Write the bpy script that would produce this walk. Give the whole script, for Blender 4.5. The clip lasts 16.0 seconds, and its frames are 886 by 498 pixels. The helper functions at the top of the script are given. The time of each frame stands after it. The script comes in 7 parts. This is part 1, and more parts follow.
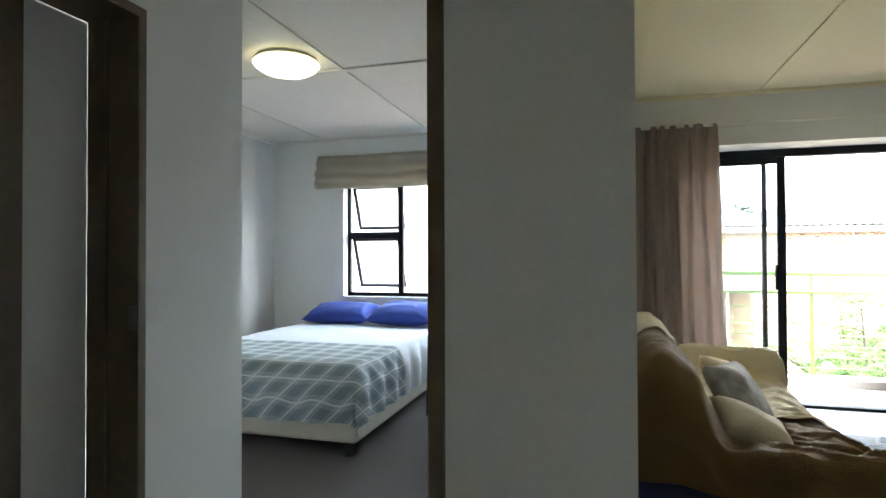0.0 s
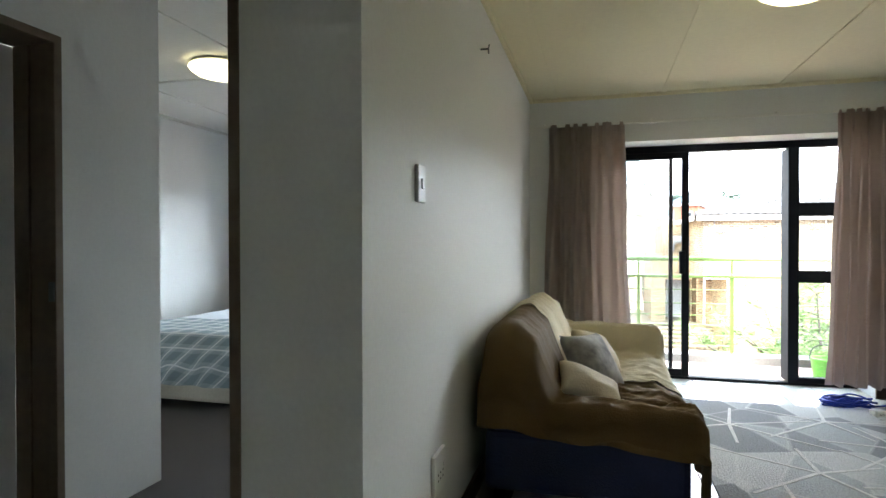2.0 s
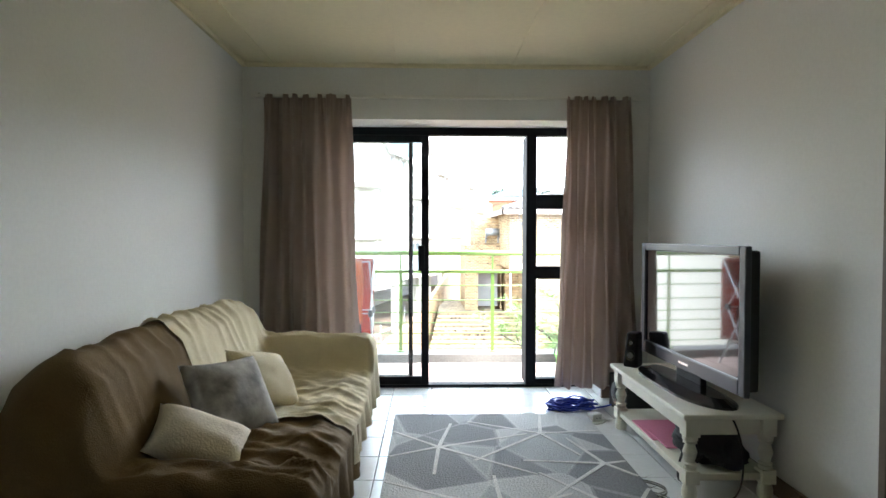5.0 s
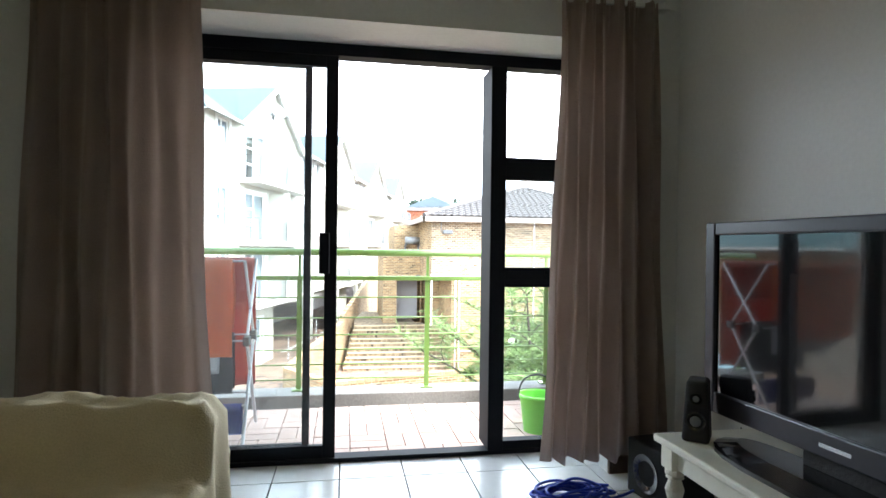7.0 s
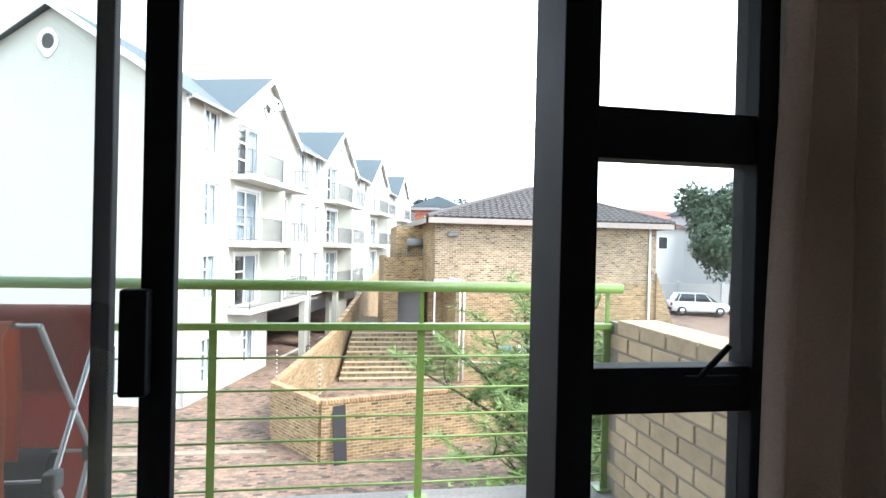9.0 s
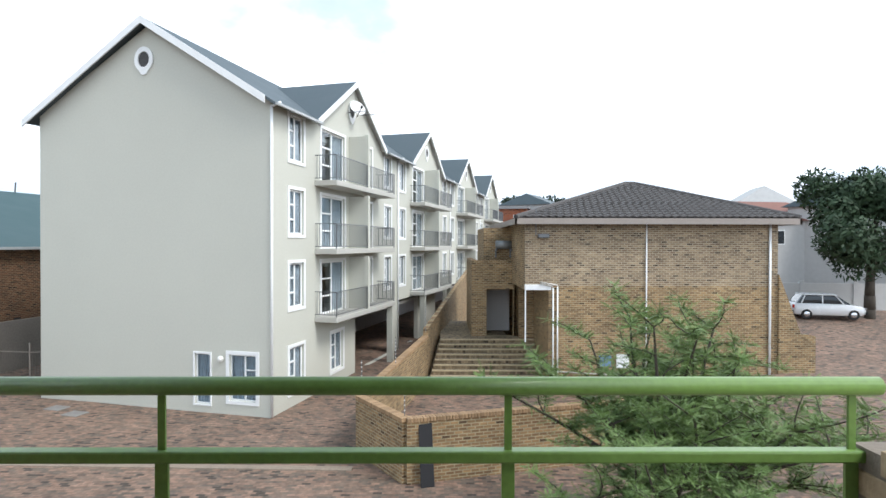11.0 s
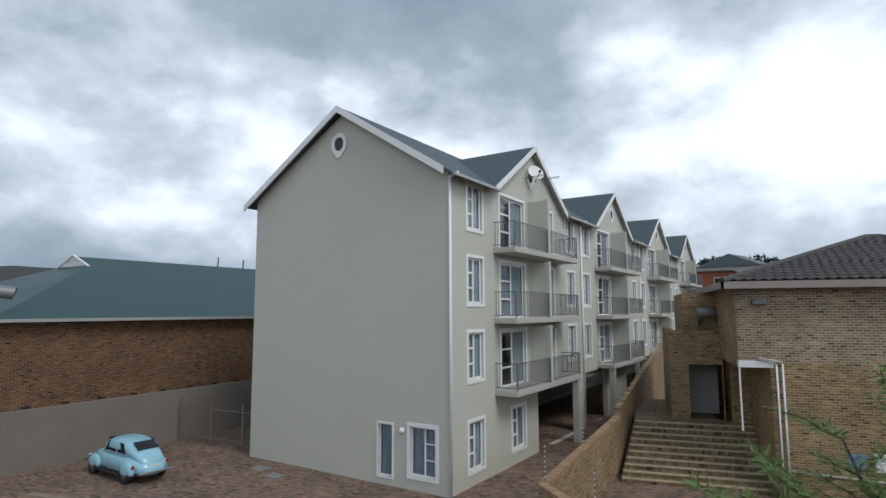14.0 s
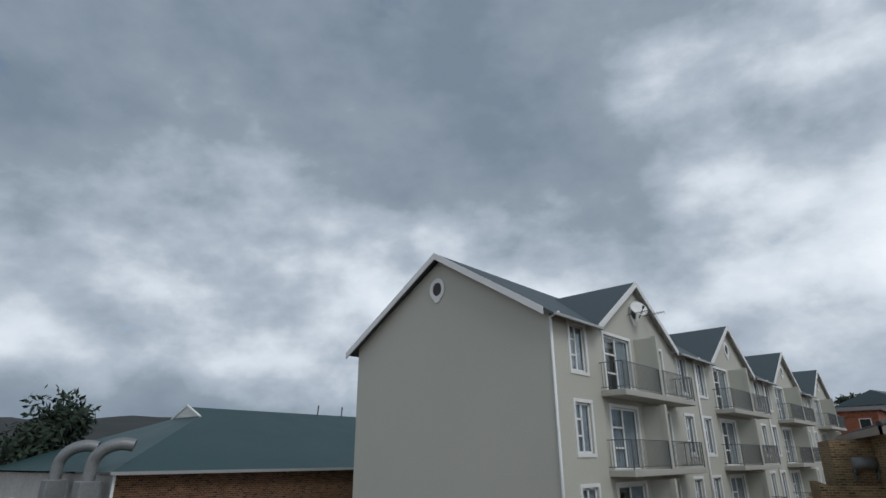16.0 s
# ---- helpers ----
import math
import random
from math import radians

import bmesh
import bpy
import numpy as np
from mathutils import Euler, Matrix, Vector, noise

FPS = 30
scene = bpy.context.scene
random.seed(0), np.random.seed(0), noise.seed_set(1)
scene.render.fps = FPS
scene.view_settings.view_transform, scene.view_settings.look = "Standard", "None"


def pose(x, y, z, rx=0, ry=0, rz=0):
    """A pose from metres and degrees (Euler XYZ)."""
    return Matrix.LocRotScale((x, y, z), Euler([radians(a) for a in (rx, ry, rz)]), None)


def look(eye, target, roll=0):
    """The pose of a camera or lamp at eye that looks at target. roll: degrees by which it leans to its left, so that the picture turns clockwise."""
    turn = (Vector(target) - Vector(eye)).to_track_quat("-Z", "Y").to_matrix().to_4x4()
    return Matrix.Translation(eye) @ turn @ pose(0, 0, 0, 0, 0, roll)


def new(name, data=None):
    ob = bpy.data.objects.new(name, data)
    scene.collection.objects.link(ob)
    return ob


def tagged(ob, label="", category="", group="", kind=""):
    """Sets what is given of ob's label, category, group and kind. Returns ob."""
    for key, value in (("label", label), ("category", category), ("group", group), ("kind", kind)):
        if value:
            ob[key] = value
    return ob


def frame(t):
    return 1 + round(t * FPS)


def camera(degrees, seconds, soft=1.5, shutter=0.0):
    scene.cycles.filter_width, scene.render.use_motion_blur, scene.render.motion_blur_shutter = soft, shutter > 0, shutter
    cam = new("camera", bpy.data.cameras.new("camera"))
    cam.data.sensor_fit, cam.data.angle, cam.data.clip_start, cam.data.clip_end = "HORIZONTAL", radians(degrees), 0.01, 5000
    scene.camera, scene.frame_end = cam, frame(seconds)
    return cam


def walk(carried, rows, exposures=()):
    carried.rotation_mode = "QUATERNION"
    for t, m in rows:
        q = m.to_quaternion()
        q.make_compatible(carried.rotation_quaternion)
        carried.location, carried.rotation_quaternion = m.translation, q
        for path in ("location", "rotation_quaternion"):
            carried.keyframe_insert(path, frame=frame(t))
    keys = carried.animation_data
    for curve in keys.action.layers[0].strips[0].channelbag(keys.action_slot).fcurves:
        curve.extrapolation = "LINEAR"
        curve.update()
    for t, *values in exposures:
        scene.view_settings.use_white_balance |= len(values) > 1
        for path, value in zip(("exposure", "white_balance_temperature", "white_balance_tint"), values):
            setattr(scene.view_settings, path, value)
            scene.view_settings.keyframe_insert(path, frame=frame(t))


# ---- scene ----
cam = camera(76.0, 16.0)
PATH = [
    (0, (-0.080, -4.8, 1.205), (-0.622, -2.874, 1.232), -0.2),
    (0.5, (0.078, -4.897, 1.199), (-0.467, -2.973, 1.216), -0.2),
    (1, (0.236, -4.989, 1.188), (-0.309, -3.065, 1.191), -0.2),
    (1.5, (0.385, -5.023, 1.199), (-0.15, -3.096, 1.191), -0.2),
    (2, (0.551, -5.067, 1.2), (0.028, -3.137, 1.18), -0.1),
    (2.5, (0.714, -5.062, 1.211), (0.228, -3.122, 1.182), -0.0),
    (3, (0.879, -5.007, 1.224), (0.468, -3.05, 1.188), -0.0),
    (3.5, (1.043, -4.902, 1.239), (0.763, -2.922, 1.197), -0.1),
    (4, (1.182, -4.746, 1.243), (1.021, -2.754, 1.194), -0.0),
    (4.5, (1.298, -4.507, 1.238), (1.258, -2.508, 1.187), 0.1),
    (4.7, (1.314, -4.387, 1.232), (1.314, -2.387, 1.18), 0.1),
    (6.8, (1.38, -2.707, 1.07), (1.693, -0.731, 1.061), 0.5),
    (7, (1.372, -2.529, 1.069), (1.714, -0.558, 1.061), 0.7),
    (7.5, (1.445, -2.036, 1.088), (1.799, -0.068, 1.081), 1.0),
    (8, (1.504, -1.595, 1.135), (1.868, 0.372, 1.123), 0.7),
    (8.2, (1.535, -1.434, 1.141), (1.9, 0.532, 1.134), 1.2),
    (10.3, (1.811, -0.002, 1.394), (1.983, 1.991, 1.375), 0.1),
    (10.5, (1.82, 0.122, 1.403), (1.944, 2.118, 1.387), 0.2),
    (11, (1.833, 0.364, 1.429), (1.847, 2.364, 1.41), 0.1),
    (11.5, (1.837, 0.609, 1.446), (1.742, 2.607, 1.428), 0.1),
    (12, (1.85, 0.872, 1.446), (1.633, 2.86, 1.428), 0.2),
    (12.5, (1.895, 1.126, 1.425), (1.565, 3.098, 1.412), 0.0),
    (13, (1.882, 1.326, 1.442), (1.46, 3.28, 1.468), -0.0),
    (13.5, (1.838, 1.427, 1.471), (1.309, 3.353, 1.575), -0.1),
    (14, (1.797, 1.476, 1.505), (1.184, 3.368, 1.721), -0.2),
    (14.5, (1.739, 1.523, 1.543), (1.073, 3.375, 1.901), -0.3),
    (15, (1.656, 1.514, 1.574), (0.945, 3.315, 2.074), -0.3),
    (15.5, (1.562, 1.471, 1.595), (0.792, 3.216, 2.196), -0.4),
    (16, (1.484, 1.438, 1.606), (0.627, 3.106, 2.302), -0.4),
]
EXPOSURES = [(0, 5.6), (1, 5.55), (2, 5.4), (3, 5.3), (4.5, 5.22), (7, 4.35), (8.2, 3.8), (10.3, 2.2), (11, 1.8), (12, 1.38), (13, 1.0), (14, 0.62), (15, 0.27), (16, 0.12)]
walk(cam, [(t, look(eye, target, roll)) for t, eye, target, roll in PATH], EXPOSURES)

# ---- world, sun and lamps ----
GROUND = -4.7
CEIL = 2.46


def link(nt, a, b):
    nt.links.new(a, b)


def make_world():
    w = bpy.data.worlds.new("overcast_sky")
    scene.world = w
    w.use_nodes = True
    nt = w.node_tree
    nt.nodes.clear()
    out = nt.nodes.new("ShaderNodeOutputWorld")
    bg = nt.nodes.new("ShaderNodeBackground")
    bg.inputs["Strength"].default_value = 0.1
    sky = nt.nodes.new("ShaderNodeTexSky")
    sky.sky_type = "NISHITA"
    sky.sun_disc = False
    sky.sun_elevation, sky.sun_rotation = radians(50), radians(121)
    tc = nt.nodes.new("ShaderNodeTexCoord")
    mp = nt.nodes.new("ShaderNodeMapping")
    mp.inputs["Scale"].default_value = (1.0, 1.0, 1.6)
    mp.inputs["Location"].default_value = (0.35, 0.1, 0.2)
    link(nt, tc.outputs["Generated"], mp.inputs["Vector"])
    big = nt.nodes.new("ShaderNodeTexNoise")
    big.inputs["Scale"].default_value, big.inputs["Detail"].default_value, big.inputs["Roughness"].default_value = 2.7, 10, 0.53
    big.inputs["Distortion"].default_value = 0.0
    link(nt, mp.outputs["Vector"], big.inputs["Vector"])
    tone = nt.nodes.new("ShaderNodeValToRGB")
    e = tone.color_ramp.elements
    e[0].position, e[0].color = 0.28, (1.75, 2.25, 2.85, 1)
    e[1].position, e[1].color = 0.72, (8.0, 8.5, 9.1, 1)
    for p, c in ((0.42, (2.45, 3.0, 3.65, 1)), (0.52, (4.0, 4.6, 5.35, 1)), (0.60, (6.0, 6.65, 7.4, 1))):
        el = tone.color_ramp.elements.new(p)
        el.color = c
    sep = nt.nodes.new("ShaderNodeSeparateXYZ")
    link(nt, tc.outputs["Generated"], sep.inputs[0])
    lift = nt.nodes.new("ShaderNodeValToRGB")
    le = lift.color_ramp.elements
    le[0].position, le[0].color = 0.0, (0.40, 0.40, 0.40, 1)
    le[1].position, le[1].color = 0.75, (0.37, 0.37, 0.37, 1)
    for pz, cz in ((0.07, 0.42), (0.15, 0.60), (0.26, 0.63), (0.38, 0.55), (0.5, 0.42)):
        le.new(pz).color = (cz, cz, cz, 1)
    link(nt, sep.outputs["Z"], lift.inputs["Fac"])
    shift = nt.nodes.new("ShaderNodeMath")
    link(nt, big.outputs["Fac"], shift.inputs[0])
    link(nt, lift.outputs["Color"], shift.inputs[1])
    less = nt.nodes.new("ShaderNodeMath")
    less.operation = "SUBTRACT"
    less.inputs[1].default_value = 0.5
    link(nt, shift.outputs[0], less.inputs[0])
    side = nt.nodes.new("ShaderNodeMath")
    side.operation = "MULTIPLY_ADD"
    side.inputs[1].default_value = 0.055
    link(nt, sep.outputs["X"], side.inputs[0])
    link(nt, less.outputs[0], side.inputs[2])
    link(nt, side.outputs[0], tone.inputs["Fac"])
    small = nt.nodes.new("ShaderNodeTexNoise")
    small.inputs["Scale"].default_value, small.inputs["Detail"].default_value = 4.5, 6
    link(nt, mp.outputs["Vector"], small.inputs["Vector"])
    gaps = nt.nodes.new("ShaderNodeValToRGB")
    gaps.color_ramp.elements[0].position, gaps.color_ramp.elements[1].position = 0.66, 0.78
    link(nt, small.outputs["Fac"], gaps.inputs["Fac"])
    blue = nt.nodes.new("ShaderNodeMix")
    blue.data_type = "RGBA"
    link(nt, gaps.outputs["Color"], blue.inputs["Factor"])
    link(nt, tone.outputs["Color"], blue.inputs["A"])
    link(nt, sky.outputs["Color"], blue.inputs["B"])
    link(nt, blue.outputs["Result"], bg.inputs["Color"])
    link(nt, bg.outputs["Background"], out.inputs["Surface"])


make_world()
sun = new("sun", bpy.data.lights.new("sun", "SUN"))
sun.data.energy, sun.data.angle, sun.data.color = 0.9, radians(25), (1.0, 0.98, 0.96)
sun.matrix_world = look((0, 0, 30), (-10, 6, 16))
tagged(sun, kind="structure")


# ---- materials ----
def material(name, color, rough=0.6, vary=0.12, grain=40.0, coarse=1.5, bump=0.15, metal=0.0, stain=None, island=0.0, coat=0.0, sheen=0.0, alpha=None):
    """A surface with two scales of variation and a fine relief."""
    m = bpy.data.materials.new(name)
    m.use_nodes = True
    nt = m.node_tree
    b = nt.nodes["Principled BSDF"]
    b.inputs["Roughness"].default_value, b.inputs["Metallic"].default_value = rough, metal
    b.inputs["Coat Weight"].default_value = coat
    b.inputs["Sheen Weight"].default_value = sheen
    tc = nt.nodes.new("ShaderNodeTexCoord")
    fine = nt.nodes.new("ShaderNodeTexNoise")
    fine.inputs["Scale"].default_value, fine.inputs["Detail"].default_value = grain, 4
    wide = nt.nodes.new("ShaderNodeTexNoise")
    wide.inputs["Scale"].default_value, wide.inputs["Detail"].default_value, wide.inputs["Roughness"].default_value = coarse, 6, 0.6
    link(nt, tc.outputs["Object"], fine.inputs["Vector"])
    link(nt, tc.outputs["Object"], wide.inputs["Vector"])
    add = nt.nodes.new("ShaderNodeMath")
    add.operation = "ADD"
    link(nt, fine.outputs["Fac"], add.inputs[0])
    link(nt, wide.outputs["Fac"], add.inputs[1])
    src = add.outputs[0]
    if island:
        info = nt.nodes.new("ShaderNodeObjectInfo")
        k = nt.nodes.new("ShaderNodeMath")
        k.operation = "MULTIPLY_ADD"
        k.inputs[1].default_value, k.inputs[2].default_value = island, -0.5 * island
        link(nt, info.outputs["Random"], k.inputs[0])
        k2 = nt.nodes.new("ShaderNodeMath")
        link(nt, src, k2.inputs[0])
        link(nt, k.outputs[0], k2.inputs[1])
        src = k2.outputs[0]
    ramp = nt.nodes.new("ShaderNodeMapRange")
    ramp.inputs["From Min"].default_value, ramp.inputs["From Max"].default_value = 0.55, 1.45
    link(nt, src, ramp.inputs["Value"])
    mix = nt.nodes.new("ShaderNodeMix")
    mix.data_type = "RGBA"
    lo = stain or [c * (1 - vary) for c in color]
    hi = [min(1, c * (1 + vary * 0.7)) for c in color]
    mix.inputs["A"].default_value, mix.inputs["B"].default_value = (*lo, 1), (*hi, 1)
    link(nt, ramp.outputs["Result"], mix.inputs["Factor"])
    link(nt, mix.outputs["Result"], b.inputs["Base Color"])
    rr = nt.nodes.new("ShaderNodeMapRange")
    rr.inputs["To Min"].default_value, rr.inputs["To Max"].default_value = max(0.03, rough - 0.1), min(1, rough + 0.1)
    link(nt, wide.outputs["Fac"], rr.inputs["Value"])
    link(nt, rr.outputs["Result"], b.inputs["Roughness"])
    if bump:
        bp = nt.nodes.new("ShaderNodeBump")
        bp.inputs["Strength"].default_value, bp.inputs["Distance"].default_value = bump, 0.01
        link(nt, fine.outputs["Fac"], bp.inputs["Height"])
        link(nt, bp.outputs["Normal"], b.inputs["Normal"])
    return m


def brick_material(name, c1, c2, mortar, bw=0.23, bh=0.08, rough=0.85, bump=0.5, axis="xz", dirt=0.5, joint=0.006, odd=0.07):
    """Brickwork at real size on a wall that runs along the object's x (xz), y (yz), or lies flat (xy)."""
    m = bpy.data.materials.new(name)
    m.use_nodes = True
    nt = m.node_tree
    b = nt.nodes["Principled BSDF"]
    b.inputs["Roughness"].default_value = rough
    tc = nt.nodes.new("ShaderNodeTexCoord")
    sep = nt.nodes.new("ShaderNodeSeparateXYZ")
    com = nt.nodes.new("ShaderNodeCombineXYZ")
    link(nt, tc.outputs["Object"], sep.inputs[0])
    if axis == "any":
        s = nt.nodes.new("ShaderNodeMath")
        link(nt, sep.outputs["X"], s.inputs[0])
        link(nt, sep.outputs["Y"], s.inputs[1])
        link(nt, s.outputs[0], com.inputs["X"])
        link(nt, sep.outputs["Z"], com.inputs["Y"])
    else:
        link(nt, sep.outputs[axis[0].upper()], com.inputs["X"])
        link(nt, sep.outputs[axis[1].upper()], com.inputs["Y"])
    br = nt.nodes.new("ShaderNodeTexBrick")
    br.inputs["Scale"].default_value = 1.0
    br.inputs["Brick Width"].default_value, br.inputs["Row Height"].default_value = bw, bh
    br.inputs["Mortar Size"].default_value, br.inputs["Mortar Smooth"].default_value = joint, 0.3
    link(nt, com.outputs[0], br.inputs["Vector"])

    def calc(op, a, b=None):
        k = nt.nodes.new("ShaderNodeMath")
        k.operation = op
        for i, v in enumerate((a, b)):
            if isinstance(v, (int, float)):
                k.inputs[i].default_value = v
            elif v is not None:
                link(nt, v, k.inputs[i])
        return k.outputs[0]

    axes = nt.nodes.new("ShaderNodeSeparateXYZ")
    link(nt, com.outputs[0], axes.inputs[0])
    row = calc("FLOOR", calc("DIVIDE", axes.outputs["Y"], bh))
    even = calc("SUBTRACT", 1.0, calc("FLOORED_MODULO", row, 2.0))
    col = calc("FLOOR", calc("ADD", calc("DIVIDE", axes.outputs["X"], bw), calc("MULTIPLY", even, 0.5)))
    cell = nt.nodes.new("ShaderNodeCombineXYZ")
    link(nt, col, cell.inputs["X"])
    link(nt, row, cell.inputs["Y"])
    pick = nt.nodes.new("ShaderNodeTexWhiteNoise")
    pick.noise_dimensions = "2D"
    link(nt, cell.outputs[0], pick.inputs["Vector"])
    tones = nt.nodes.new("ShaderNodeValToRGB")
    tones.color_ramp.interpolation = "CONSTANT"
    te = tones.color_ramp.elements
    def between(f, k=1.0):
        return (*[min(1, (p + (q - p) * f) * k) for p, q in zip(c1, c2)], 1)
    te[0].position, te[0].color = 0.0, between(1.0, 0.45)
    te[1].position, te[1].color = odd, between(1.0)
    for p, c in ((0.24, between(0.65)), (0.44, between(0.35)), (0.62, between(0.0)), (0.82, between(0.15, 1.18)), (0.93, between(0.5, 0.8))):
        te.new(p).color = c
    link(nt, pick.outputs["Value"], tones.inputs["Fac"])
    face = nt.nodes.new("ShaderNodeMix")
    face.data_type = "RGBA"
    face.inputs["B"].default_value = (*mortar, 1)
    link(nt, br.outputs["Fac"], face.inputs["Factor"])
    link(nt, tones.outputs["Color"], face.inputs["A"])
    n = nt.nodes.new("ShaderNodeTexNoise")
    n.inputs["Scale"].default_value, n.inputs["Detail"].default_value, n.inputs["Roughness"].default_value = 0.7, 8, 0.65
    link(nt, tc.outputs["Object"], n.inputs["Vector"])
    n2 = nt.nodes.new("ShaderNodeTexNoise")
    n2.inputs["Scale"].default_value, n2.inputs["Detail"].default_value = 5.0, 6
    mp = nt.nodes.new("ShaderNodeMapping")
    mp.inputs["Scale"].default_value = (1.4, 1.4, 1) if axis == "xy" else (0.5, 2.4, 1)
    link(nt, com.outputs[0], mp.inputs["Vector"])
    link(nt, mp.outputs["Vector"], n2.inputs["Vector"])
    mul = nt.nodes.new("ShaderNodeMath")
    mul.operation = "ADD"
    link(nt, n.outputs["Fac"], mul.inputs[0])
    link(nt, n2.outputs["Fac"], mul.inputs[1])
    mr = nt.nodes.new("ShaderNodeMapRange")
    mr.inputs["From Min"].default_value, mr.inputs["From Max"].default_value = 0.65, 1.35
    mr.inputs["To Min"].default_value, mr.inputs["To Max"].default_value = 1 - dirt, 1.15
    link(nt, mul.outputs[0], mr.inputs["Value"])
    mx = nt.nodes.new("ShaderNodeMix")
    mx.data_type, mx.blend_type = "RGBA", "MULTIPLY"
    mx.inputs["Factor"].default_value = 1.0
    link(nt, face.outputs["Result"], mx.inputs["A"])
    link(nt, mr.outputs["Result"], mx.inputs["B"])
    link(nt, mx.outputs["Result"], b.inputs["Base Color"])
    bp = nt.nodes.new("ShaderNodeBump")
    bp.invert = True
    bp.inputs["Strength"].default_value, bp.inputs["Distance"].default_value = bump, 0.01
    link(nt, br.outputs["Fac"], bp.inputs["Height"])
    link(nt, bp.outputs["Normal"], b.inputs["Normal"])
    return m


def glass_material(name, tint=(0.95, 0.97, 0.97), dust=0.0):
    m = bpy.data.materials.new(name)
    m.use_nodes = True
    nt = m.node_tree
    nt.nodes.clear()
    out = nt.nodes.new("ShaderNodeOutputMaterial")
    mix = nt.nodes.new("ShaderNodeMixShader")
    t, g = nt.nodes.new("ShaderNodeBsdfTransparent"), nt.nodes.new("ShaderNodeBsdfGlossy")
    t.inputs["Color"].default_value = (*tint, 1)
    g.inputs["Roughness"].default_value = 0.02
    lw = nt.nodes.new("ShaderNodeLayerWeight")
    lw.inputs["Blend"].default_value = 0.5
    pw = nt.nodes.new("ShaderNodeMath")
    pw.operation = "POWER"
    pw.inputs[1].default_value = 4.0
    link(nt, lw.outputs["Facing"], pw.inputs[0])
    fr = nt.nodes.new("ShaderNodeMath")
    fr.operation = "MULTIPLY_ADD"
    fr.inputs[1].default_value, fr.inputs[2].default_value = 0.8, 0.04
    link(nt, pw.outputs[0], fr.inputs[0])
    link(nt, fr.outputs[0], mix.inputs[0])
    link(nt, t.outputs[0], mix.inputs[1])
    link(nt, g.outputs[0], mix.inputs[2])
    film = nt.nodes.new("ShaderNodeMixShader")
    film.inputs[0].default_value = dust
    dirt = nt.nodes.new("ShaderNodeBsdfTranslucent")
    dirt.inputs["Color"].default_value = (0.8, 0.8, 0.78, 1)
    link(nt, mix.outputs[0], film.inputs[1])
    link(nt, dirt.outputs[0], film.inputs[2])
    link(nt, film.outputs[0], out.inputs["Surface"])
    return m


def glow_material(name, color, strength):
    m = bpy.data.materials.new(name)
    m.use_nodes = True
    b = m.node_tree.nodes["Principled BSDF"]
    b.inputs["Base Color"].default_value = (0.8, 0.8, 0.75, 1)
    b.inputs["Emission Color"].default_value = (*color, 1)
    b.inputs["Emission Strength"].default_value = strength
    return m


